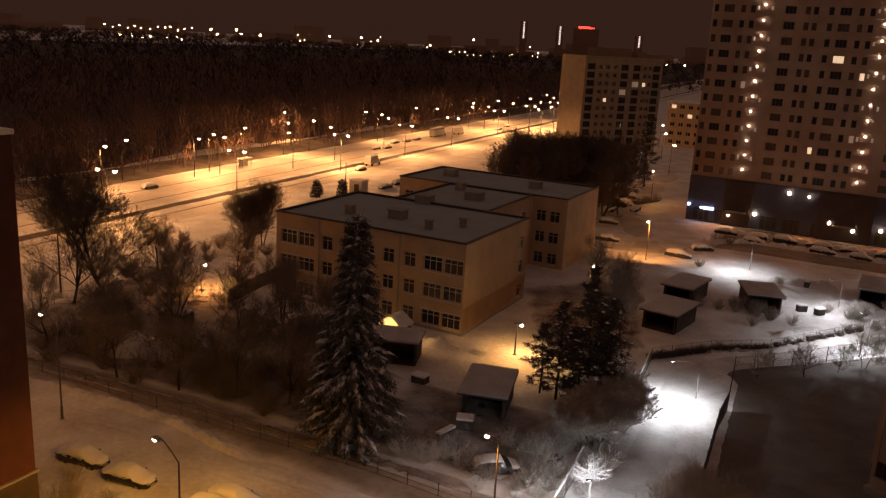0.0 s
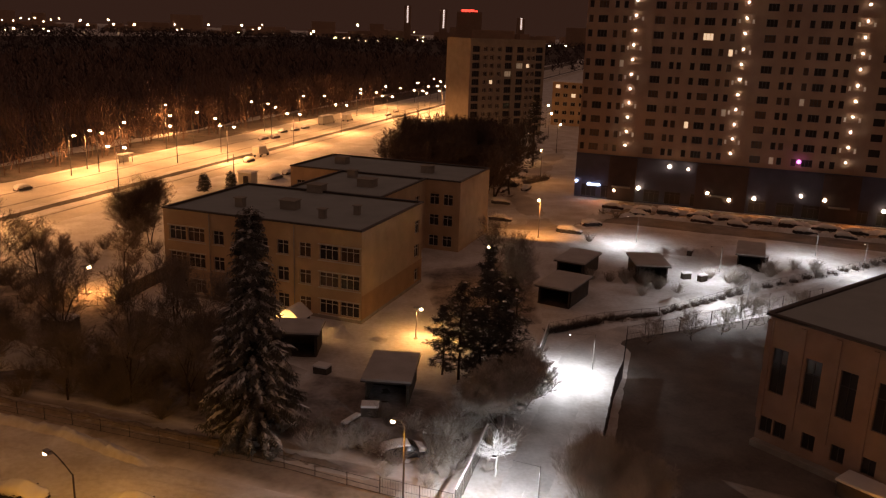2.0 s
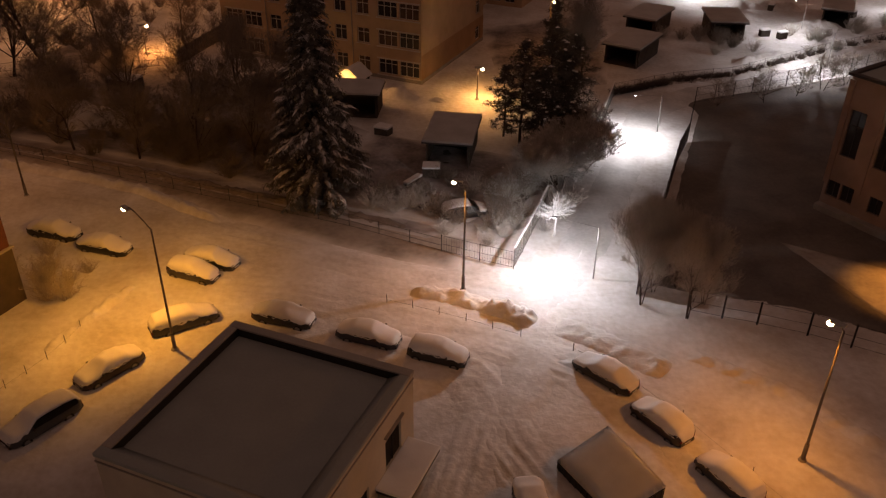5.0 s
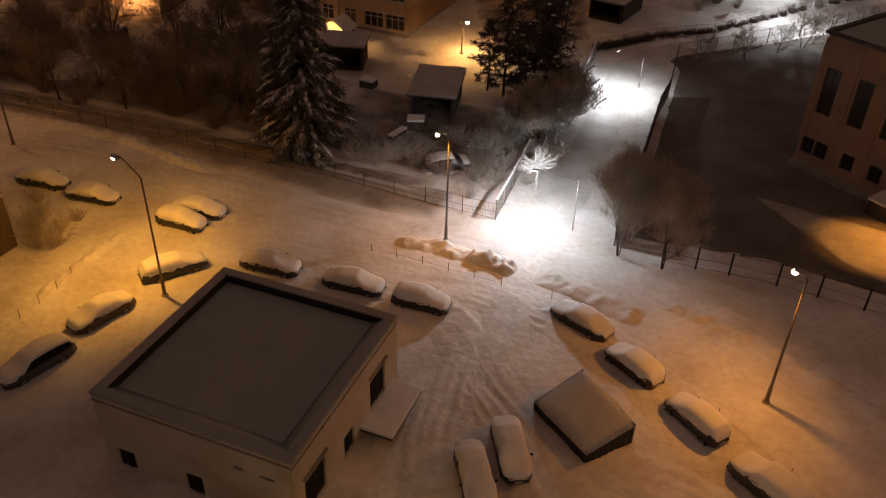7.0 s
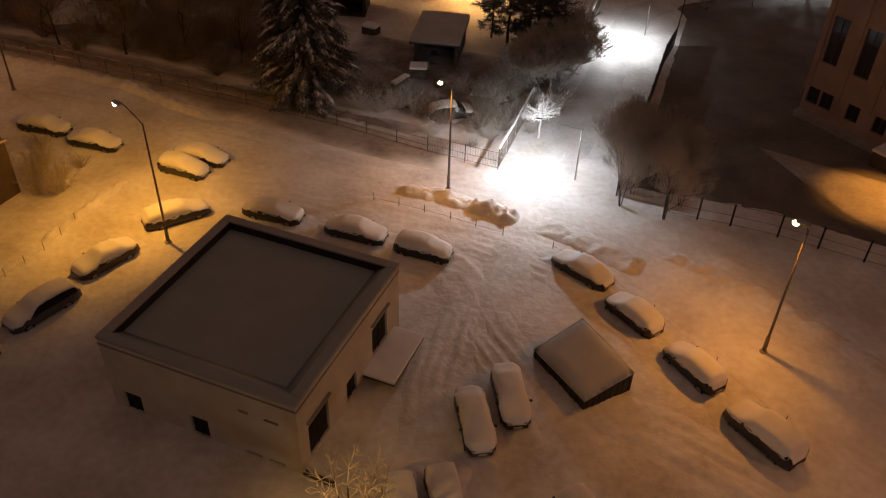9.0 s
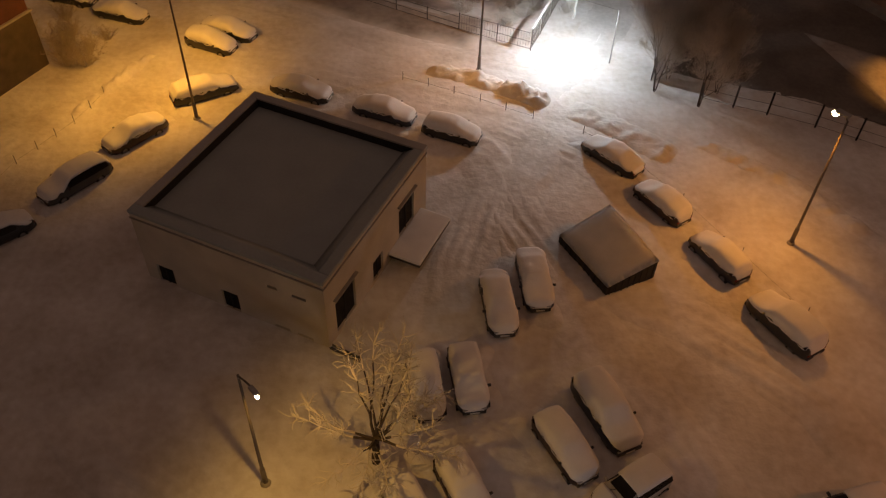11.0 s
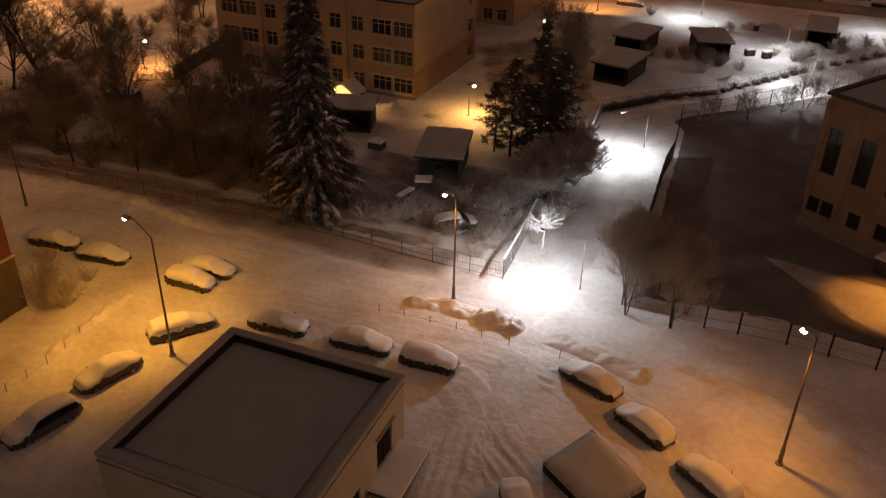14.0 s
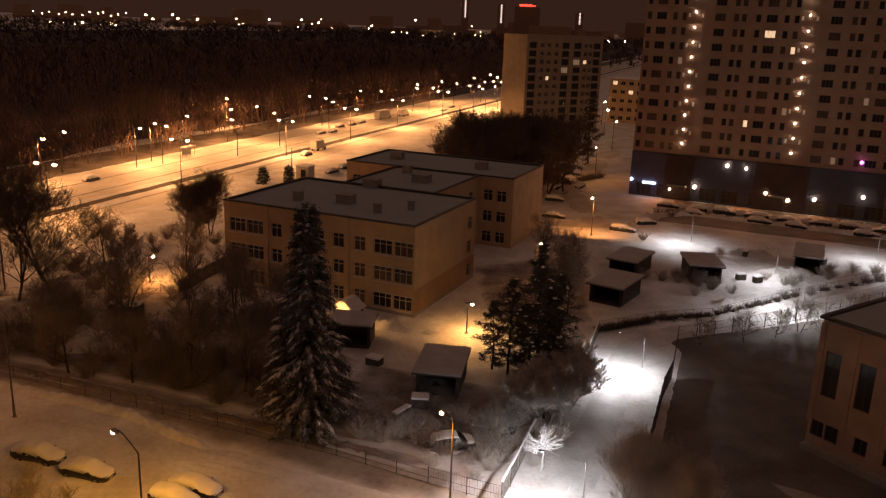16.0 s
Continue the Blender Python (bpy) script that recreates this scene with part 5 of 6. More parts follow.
plant(bare_tree(5.5, 54, TWIG_FROST, "low frosted tree spreading over the alley fence", 4, 3, 0.016, 0.0, lean=0.9), [(14.8, 69.8, 1.0), (17.0, 72.5, 1.0), (18.6, 76.2, 0.9)], 19)
plant(bare_tree(11.0, 63, TWIG, "bare frosted tree between the kindergarten and the alley", 4, 1, 0.016, 0.0, thin=0.010), [(19.8, 93.5, 0.9), (22.5, 100.0, 0.75), (24.0, 108.5, 0.8), (21.6, 114.0, 0.8)], 31)
grove = bare_tree(13.0, 61, TWIG_DARK, "broad bare tree behind the kindergarten", 4, 3, 0.015, 0.0, lean=0.5, thin=0.021)
plant(grove, [(14, 176, 1.2), (19, 182, 1.25), (24, 178, 1.2), (29, 184, 1.3), (34, 180, 1.25), (31, 172, 1.0), (22, 190, 1.2), (27, 194, 1.25), (34, 194, 1.3), (17, 172, 1.0)], 9)
thicket = pine(12.0, 62, "dark evergreen in the grove behind the kindergarten", 4.5, 0.15, 0.2)
plant(thicket, [(27, 190, 0.9), (38, 183, 0.9)], 10)
plant(bush(44, "clipped snowy shrub by the parking places", TWIG, 1.8, 30, 1.0), [(53, 160, 1.0), (55, 158.5, 1.0), (44, 140, 0.9), (42.5, 117, 1.0), (44.5, 115, 1.0), (46.0, 112, 1.0), (40.0, 116, 0.9), (61.5, 116.8, 0.9)] + [(34.5 + 0.93 * k, 196.5 - 0.75 * k, 1.0) for k in range(8)] + [(44.5 + 0.95 * k, 195.5 + 0.9 * k, 1.0) for k in range(8)], 11)
plant(pine(20.0, 64, "tall dark conifer beside the lane", 3.4, 0.1, 0.1), [(52.5, 223.0, 1.0)], 32)


hedge_line = [(25.4, 94.6), (33.2, 98.0), (41.2, 99.9), (57.1, 109.0), (83.3, 121.8), (108, 135)]
plant(bush(56, "low dark hedge bush along the playground fence", TWIG_DARK, 1.1, 60, 1.4, 0.03), [(a[0] + (b[0] - a[0]) * k / 9, a[1] + (b[1] - a[1]) * k / 9, 0.75 + 0.1 * (k % 3)) for a, b in zip(hedge_line, hedge_line[1:]) for k in range(9)], 33)
shrub = bush(49, "frosted bare shrub in the playground", TWIG_FROST, 2.4, 44, 1.1, 0.024)
plant(shrub, [(rng.uniform(36, 49), rng.uniform(103, 118), rng.uniform(0.5, 1.0)) for _ in range(9)] + [(rng.uniform(54, 62), rng.uniform(108, 118), rng.uniform(0.5, 1.0)) for _ in range(8)] + [(rng.uniform(66, 80), rng.uniform(116, 128), rng.uniform(0.5, 1.0)) for _ in range(8)], 29)
plant(bare_tree(4.2, 55, TWIG_FROST, "small frosted tree along the school fence", 3, 2, 0.014, 0.0, thin=0.012), [(42.5, 91.2, 1.0), (47.0, 93.2, 0.9), (51.0, 95.0, 1.05), (55.0, 96.8, 0.9), (59.5, 99.0, 1.0), (36.5, 90.4, 0.8)], 30)


# ---- far woods and town lights ----
def woods():
    rng = random.Random(70)
    verts, faces = [], []
    hx, hy = 0.3987, 0.9171  # along the highway

    def tree(x, y, h, w, n, thin):
        for _ in range(n):
            a = rng.uniform(0, math.tau)
            z = h * rng.uniform(0.12, 0.8)
            b = Vector((x + rng.uniform(-.25, .25) * w, y + rng.uniform(-.25, .25) * w, z))
            r = w * (0.55 - 0.35 * z / h) * rng.uniform(0.5, 1.1)
            e = b + Vector((math.cos(a) * r, math.sin(a) * r, h * rng.uniform(0.08, 0.28)))
            s = Vector((-math.sin(a), math.cos(a), 0)) * r * thin
            k = len(verts)
            verts.extend([b - s + Vector((0, 0, -h * thin * 0.2)), b + s, e])
            faces.append((k, k + 1, k + 2))
        k = len(verts)
        verts.extend([Vector((x - 0.15, y, 0)), Vector((x + 0.15, y, 0)), Vector((x, y, h))])
        faces.append((k, k + 1, k + 2))

    for _ in range(5200):
        s, t = 147 + 340 * rng.random() ** 1.3, rng.uniform(60, 820)
        x, y = -s * hy + t * hx, s * hx + t * hy
        tree(x, y, rng.uniform(9, 17), rng.uniform(5, 8), 34 if s < 230 else 15, 0.07 if s < 230 else 0.2)
    near = new("far_woods", mesh_of("far_woods", verts, faces, WOODS))
    verts.clear()
    faces.clear()
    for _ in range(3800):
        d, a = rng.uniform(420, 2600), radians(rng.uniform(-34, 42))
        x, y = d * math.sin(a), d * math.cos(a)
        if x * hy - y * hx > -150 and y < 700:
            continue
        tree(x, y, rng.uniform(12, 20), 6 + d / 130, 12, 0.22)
    tagged(new("far_forest", mesh_of("far_forest", verts, faces, FOREST_SHADED)), "distant forest under the night sky, its darkness put into the colour", "woods", kind="stuff")
    o = near
    return tagged(o, "dark leafless woods beyond the highway", "woods", kind="stuff")


woods()


# ---- roads under packed snow ----
ROAD_SNOW = mat("driven_brown_snow", (0.62, 0.57, 0.52), 0.6, 0.16, 0.25, 2.5, 0.7, 0.06)
ROAD_WET = mat("churned_road_snow", (0.40, 0.34, 0.29), 0.6, 0.26, 0.15, 2.0, 0.6, 0.05, edge=(0.74, 0.72, 0.70))


def ruts(d, s):
    """Wandering pairs of wheel tracks along a way, with ridges thrown up beside them."""
    z = 0.03 * noise.noise((d * 2, s * 0.35, 5))
    for k in range(3):
        mid = 3.4 * noise.noise((s * 0.05, 3.7 * k, 2)) + (k - 1) * 0.5
        deep = max(0.0, 0.25 + 1.5 * noise.noise((s * 0.11, 5.1 * k, 9)))
        for side in (-0.72, 0.72):
            x = d - mid - side + 0.08 * noise.noise((s * 0.6, k, side))
            z += deep * (-0.09 * math.exp(-(x / 0.15) ** 2) + 0.035 * math.exp(-((abs(x) - 0.34) / 0.16) ** 2))
    return z


strip("road", [(-90, 104), (-60, 89.5), (-41.0, 81.2), (-28.5, 76.2), (-19.5, 72.0), (-14.3, 68.0), (-6.0, 63.7), (-0.5, 61.0), (5.5, 58.6)], 6.2, ROAD_WET, "dark churned snow of the street along the garden fence", 0.16, 0.45, lambda d, s: 0.45 * ruts(d, s))
strip("street_tracks", [(-42, 74.5), (-30, 69.5), (-16, 63.2), (-5, 58.2), (5, 53.6), (10, 51.5)], 4.4, SNOW, "wheel tracks along the street in packed snow", 0.07, 0.25, lambda d, s: 1.5 * ruts(d, s))
strip("driveway", [(-34, 30), (-26.0, 45.5), (-21.8, 55.9), (-18, 63)], 4.6, SNOW, "courtyard driveway under packed snow", 0.08, 0.25, ruts)
strip("alley", [(7, 49.5), (13.5, 56.5), (21, 73), (28.0, 89), (35, 94.5), (46, 97.2), (60, 104.5), (82, 117), (120, 138)], 5.2, SNOW_PACKED, "fenced alley under trodden snow", 0.08, 0.5, ruts)
strip("court_road", [(-22, 56), (-8, 53.5), (4, 48.0), (11.5, 44.0), (16.5, 37), (22, 28.5), (27, 19), (33, 6)], 5.6, SNOW, "courtyard road with wheel tracks in snow", 0.07, 0.22, ruts)
strip("court_road", [(1.5, 48.5), (5, 42), (6, 37), (10, 27), (13.5, 19), (17, 9)], 5.6, SNOW, "parking court with wheel tracks in snow", 0.09, 0.22, ruts)
strip("court_road", [(9.5, 47.5), (7.5, 42), (4.5, 38.5), (2.5, 33), (2.0, 28)], 5.0, SNOW, "parking court with wheel tracks in snow", 0.11, 0.22, ruts)
hwx, hwy = 0.3987, 0.9171


def hw(t, s):
    """A point t along and s across the highway."""
    return t * hwx + s * hwy, t * hwy - s * hwx


HIGH_SNOW = mat("driven_highway_snow", (0.70, 0.66, 0.60), 0.6, 0.16, 0.12, 1.5, 0.5, 0.06)
strip("highway", [hw(-60, -131), hw(500, -131), hw(1100, -131)], 22.0, HIGH_SNOW, "broad highway under driven snow in sodium light", 0.14, 2.0)
strip("highway", [hw(-60, -110.5), hw(500, -110.5), hw(1100, -110.5)], 8.0, HIGH_SNOW, "highway carriageway under driven snow", 0.14, 2.0)
HW_RUT = mat("brown_wheel_slush", (0.42, 0.37, 0.32), 0.6, 0.3, 0.15, 1.2, 0.5, 0.05)
for s in (-133.0, -124.5, -112.4):
    strip("wheel_track", [hw(-60, s), hw(300, s + 0.4), hw(1100, s)], 2.4, HW_RUT, "brown wheel track along the highway", 0.22, 0.8)
# the verge's dark colour stands in for weaker light beyond the lamps
strip("highway_verge", [hw(-60, -151), hw(500, -151), hw(1100, -151)], 17.0, mat("verge_shade", (0.24, 0.20, 0.17), 0.9, 0.3, 0.2, 2.0, 0.6, 0.08), "verge under the edge of the woods, darkened in colour for weaker light", 0.12, 1.5, category="ground")
# added dark sheet: shade of denser woods, painted over the pale snow
strip("forest_floor", [hw(-300, -660), hw(900, -660), hw(2800, -660)], 1000.0, mat("forest_floor_shade", (0.12, 0.085, 0.075), 0.95, 0.3, 0.02, 0.3, 0.0), "floor of the woods, coloured dark in place of tree shade", 0.4, 25.0, category="ground")
strip("highway_median", [hw(-60, -117.5), hw(500, -117.5), hw(1100, -117.5)], 3.2, mat("dirty_verge", (0.12, 0.10, 0.085), 0.9, 0.25, 0.3, 3.0, 0.6, 0.08), "dark dirty strip between the carriageways", 0.2, 1.0)
strip("tower_road", [(28, 152), (44, 150), (56, 162), (80, 149.5), (120, 128)], 5.0, ROAD_SNOW, "street along the tower block under snow", 0.05, 0.8)
strip("back_road", [(38, 152), (41, 190), (55, 222), (70, 260)], 7.0, ROAD_SNOW, "lane behind the kindergarten under snow", 0.05, 1.0)


# ---- highway lamps ----
def highway_lamp(t, s, arms, watts=0):
    x, y = hw(t, s)
    ob = thing("highway_lamp", pose(x, y, rise(x, y), 0, 0, math.degrees(math.atan2(-hwx, hwy))), "tall highway lamp with lit sodium heads", "street lamp", "highway lamps")
    bm = bmesh.new()
    tube(bm, (0, 0, -0.3), (0, 0, 9.4), 0.12, 0.07, 8)
    part("pole", bm, METAL_DARK, ob)
    for a in arms:
        bm = bmesh.new()
        tube(bm, (0, 0, 9.3), (a * 0.9, 0, 9.75), 0.05, 0.045, 6)
        part("arm", bm, METAL_GREY, ob)
        bm = bmesh.new()
        box(bm, a * 1.25, 0, 9.78, 0.9, 0.4, 0.16, bevel=0.04)
        head = part("head", bm, METAL_GREY, ob)
        bm = bmesh.new()
        bmesh.ops.create_uvsphere(bm, u_segments=8, v_segments=6, radius=1, matrix=Matrix.Translation((a * 1.3, 0, 9.55)) @ Matrix.Diagonal((0.42, 0.36, 0.28, 1)))
        part("lens", bm, SODIUM_LENS, head)
    if watts:
        a = radians(math.degrees(math.atan2(-hwx, hwy)))
        lamp_light((x + arms[-1] * 1.3 * math.cos(a), y + arms[-1] * 1.3 * math.sin(a), 9.2), (x + arms[-1] * 3 * math.cos(a), y + arms[-1] * 3 * math.sin(a), 0), watts, (1.0, 0.45, 0.15), 176, 0.4, 0.2)


for t, w in ((74, 8500), (111, 8500), (148, 8500), (192, 14000), (230, 14000), (266, 14000), (311, 10000), (350, 10000), (385, 10000), (425, 0), (470, 0)):
    highway_lamp(t, -115.5, (-1.6, 1.6), w)
for t, s, w in ((95, -139, 6500), (133, -140, 7000), (144, -145, 0), (158, -136, 9000), (165, -134, 0), (167, -139, 11000), (185, -143, 9000), (205, -143, 11000), (217, -142, 0), (232, -163, 9000), (245, -131, 0), (255, -139, 11000), (258, -147, 0), (290, -143, 11000), (296, -137, 0), (320, -132, 9000), (328, -128, 11000), (340, -140, 0), (358, -128, 0), (365, -138, 11000), (380, -122, 0), (400, -134, 0), (420, -128, 0), (440, -138, 0), (470, -130, 0)):
    highway_lamp(t, s, (1.2,), w)
for t in (185, 206, 337, 355):
    highway_lamp(t, -126 if t < 300 else -106, (-1.2,), 8000 if t > 200 else 0)

# vehicles on the highway
VAN = mat("white_van_panel", (0.6, 0.58, 0.55), 0.5, 0.1, 1.0, 12.0, 0.05)


def van(t, s, heading, length=6.0, h=2.9):
    x, y = hw(t, s)
    ob = thing("delivery_van", pose(x, y, rise(x, y) + 0.02, 0, 0, heading), "pale box van standing at the highway's edge", "van")
    bm = bmesh.new()
    box(bm, -0.8, 0, 1.75, length - 1.7, 2.1, h - 0.9, bevel=0.06)
    part("cargo_box", bm, VAN, ob)
    bm = bmesh.new()
    loft(bm, [[(xx, -0.95, 0.5), (xx, 0.95, 0.5), (xx, 0.85, z), (xx, -0.85, z)] for xx, z in ((length / 2 - 1.75, 2.1), (length / 2 - 0.9, 2.05), (length / 2 - 0.35, 1.3), (length / 2, 1.1))])
    part("cab", bm, VAN, ob)
    for wx in (-length / 2 + 1.1, length / 2 - 0.8):
        for sy in (-0.9, 0.9):
            bm = bmesh.new()
            tube(bm, (wx, sy - 0.12, 0.38), (wx, sy + 0.12, 0.38), 0.38, 0.38, 12)
            part("wheel", bm, TYRE, ob)
    bm = bmesh.new()
    box(bm, -0.8, 0, h + 0.02, length - 1.8, 2.0, 0.16, bevel=0.05)
    part("snow_cover", bm, SNOW_CAP, ob)


ALONG = math.degrees(math.atan2(hwy, hwx))
van(206, -113.5, ALONG)
van(288, -131, ALONG, 11.0, 3.3)
van(301, -128, ALONG, 6.5, 2.8)
for k, (t, s) in enumerate(((195, -111), (236, -129), (241, -127.5), (255, -132), (262, -131), (270, -131), (140, -133), (330, -122), (345, -124))):
    copy_thing(CARS["sedan" if k % 2 else "hatch"], pose(*hw(t, s), -0.05, 0, 0, ALONG))


def bus_stop(x, y):
    t = thing("bus_shelter", pose(x, y, rise(x, y), 0, 0, ALONG), "small bus shelter with a snow-covered roof", "bus shelter")
    for dx in (-1.8, 1.8):
        for dy in (-0.6, 0.6):
            bm = bmesh.new()
            tube(bm, (dx, dy, 0), (dx, dy, 2.4), 0.05, 0.05)
            part("post", bm, METAL_DARK, t)
    bm = bmesh.new()
    box(bm, 0, 0.62, 1.3, 3.6, 0.05, 1.9)
    part("back_panel", bm, METAL_GREY, t)
    bm = bmesh.new()
    box(bm, 0, 0, 2.55, 4.2, 1.8, 0.3, bevel=0.1)
    part("roof", bm, SNOW_CAP, t)


bus_stop(-54.2, 218.3)


# ---- far town ----
def far_town():
    rng = random.Random(90)
    bm = bmesh.new()
    lights = bmesh.new()
    for _ in range(120):
        d, a = rng.uniform(2300, 3800), radians(rng.uniform(-36, 44))
        w, h = rng.uniform(30, 90), rng.uniform(8, 30) if rng.random() < 0.85 else rng.uniform(40, 55)
        box(bm, d * math.sin(a), d * math.cos(a), h / 2, w, w * 0.5, h, Matrix())

    def light(az, el, size):
        d = 2250
        x, y, z = d * math.sin(radians(az)), d * math.cos(radians(az)), 36 + d * math.tan(radians(el))
        bmesh.ops.create_icosphere(lights, subdivisions=1, radius=size, matrix=pose(x, y, z))

    for az, el in ((-21.8, -0.93), (-21.6, -0.82), (-20.9, -0.8), (-20.3, -0.88), (-19.8, -0.8), (-18.8, -0.87), (-18.2, -0.81), (-17.9, -0.94), (-16.1, -0.2), (-14.5, -0.14), (-13.0, -0.37), (-13.0, -1.0), (-10.5, -1.03), (-8.5, -0.22), (-8.2, -1.06), (-15.7, -0.46), (-14.2, -0.37), (-6.4, -0.18), (-6.0, -1.03), (-4.1, -1.0), (-1.8, -0.42), (-1.3, -1.2), (-0.4, -1.17), (0.9, -1.02), (1.6, -0.92), (1.8, -1.21), (2.5, -0.89), (2.9, -1.24), (3.4, -0.97), (4.3, -0.75), (4.9, -1.65), (5.2, -1.35), (6.8, -1.44), (-5.3, -0.32), (1.1, 0.08), (13.9, -0.84), (15.0, -0.8), (14.5, -2.3), (15.5, -2.3)):
        light(az, el, 2.6)
    for k in range(13):
        light(-22.4 + 0.42 * k + rng.uniform(-0.15, 0.15), rng.uniform(-0.36, -0.14), 1.4)
    for _ in range(22):
        light(rng.uniform(-1.5, 6.5), rng.uniform(-1.4, -0.7), 1.6)
    for _ in range(14):
        light(rng.uniform(-14, 8), rng.uniform(-1.0, 0.0), 1.3)
    tagged(part("far_town_blocks", bm, PANEL_DARK), "dark blocks of the far town on the horizon", "buildings", kind="stuff")
    tagged(part("far_town_lights", lights, SODIUM_LENS), "scattered street lights of the far town", "lights", kind="stuff")


far_town()
RED_LIGHT = glow("red_sign", (1.0, 0.05, 0.03), 2.2)
PALE_LIGHT = glow("pale_strip", (0.9, 0.8, 0.75), 1.0)
for az, lo, hi in ((4.4, 0.35, 1.44), (6.8, 0.07, 1.27), (11.97, 0.15, 0.9)):
    d = 2000
    x, y = d * math.sin(radians(az)), d * math.cos(radians(az))
    t = thing("far_tower", pose(x, y, 0), "distant slim tower with a vertical strip of light", "tower", "far towers")
    z0, z1 = 36 + d * math.tan(radians(lo)), 36 + d * math.tan(radians(hi))
    bm = bmesh.new()
    box(bm, 0, 8, z1 / 2, 16, 14, z1)
    part("shaft", bm, PANEL_DARK, t)
    n = 9
    for k in range(n):
        bm = bmesh.new()
        box(bm, 0, 0.5, z0 + (z1 - z0) * (k + 0.5) / n, 3.2, 0.6, (z1 - z0) / n * 0.7)
        part("light_strip", bm, PALE_LIGHT, t)
x, y = 2050 * math.sin(radians(8.5)), 2050 * math.cos(radians(8.5))
t = thing("far_red_sign", pose(x, y, 0, 0, 0, -8.5), "red sign glowing on a distant rooftop", "sign")
bm = bmesh.new()
box(bm, 0, 10, 39, 60, 20, 78)
part("building", bm, PANEL_DARK, t)
bm = bmesh.new()
box(bm, -4, -0.5, 81, 30, 1, 5, bevel=1.0)
box(bm, 14, -0.5, 80, 10, 1, 3, bevel=0.6)
part("sign_board", bm, RED_LIGHT, t)


# ---- low houses seen between the blocks ----
def low_block(x, y, w, d, h, floors, material, turn=GRID):
    t = thing("low_block", pose(x, y, 0, 0, 0, turn), "low lit block of flats far behind the lane", "building")
    spots = [(1.2 + 3.2 * k, 1.0 + f * h / floors) for k in range(int((w - 2) / 3.2)) for f in range(floors)]
    bm = bmesh.new()
    facade(bm, Matrix(), w, h, [(a, z, a + 1.8, z + 1.5) for a, z in spots], 0.3)
    facade(bm, pose(w, 0, 0, 0, 0, 90), d, h, [])
    facade(bm, pose(w, d, 0, 0, 0, 180), w, h, [])
    facade(bm, pose(0, d, 0, 0, 0, 270), d, h, [])
    part("wall", bm, material, t)
    dark, lit = window_mesh("flat_window", 1.8, 1.5, 2), window_mesh("lit_flat_window", 1.8, 1.5, 2, pane=WINDOW_LIT)
    for k, (a, z) in enumerate(spots):
        window("window", lit if k % 9 == 4 else dark, t, pose(a, 0.2, z))
    bm = bmesh.new()
    box(bm, w / 2, d / 2, h + 0.1, w + 0.4, d + 0.4, 0.3, bevel=0.06)
    part("roof", bm, SNOW_CAP, t)


low_block(84, 330, 40, 14, 17, 5, PLASTER_YELLOW)
low_block(78, 262, 16, 10, 6, 2, PLASTER_YELLOW)
street_lamp(79, 318, 8.5, (79.5, 317.5, 8.9), 9000, size=2.4, label="lamp in the yard of the far block")
street_lamp(72, 285, 8.5, (72.5, 284.5, 8.9), 9000, size=2.4, label="lamp in the yard of the far block")
street_lamp(66, 250, 8.5, (66.5, 249.5, 8.9), 6000, size=2.2, label="lamp in the yard of the far block")


# ---- cars along the tower block ----
rng = random.Random(12)
for k in range(15):
    x, y = uv(57.5, 168.0, k * 5.9 + rng.uniform(-0.4, 0.4), rng.uniform(-0.4, 0.4), -28.5)
    copy_thing(CARS[("sedan", "hatch", "suv", "wagon")[k % 4]], car_pose(x, y, -28.5 + 180 * (k % 2)))
for k in range(11):
    x, y = uv(61, 160.5, k * 6.3 + rng.uniform(-0.6, 0.6), 0, -28.5)
    if k % 3 != 1:
        copy_thing(CARS[("hatch", "sedan", "wagon")[k % 3]], car_pose(x, y, -28.5))
for k, (x, y, d) in enumerate(((37, 186, 62), (43, 188, 64), (40, 196, 64), (34, 172, -20), (31, 156, -25), (42, 146, -28), (48, 152, 10))):
    copy_thing(CARS[("hatch", "sedan", "wagon")[k % 3]], car_pose(x, y, d))
car("hatch", car_pose(5.4, 65.3, 12), 0.12, "dark car among the bushes, its windscreen cleared of snow", 33, True)



mat("dark_verge_snow", (0.30, 0.25, 0.215), 0.8, 0.25, 0.4, 3.0, 0.6, 0.06)


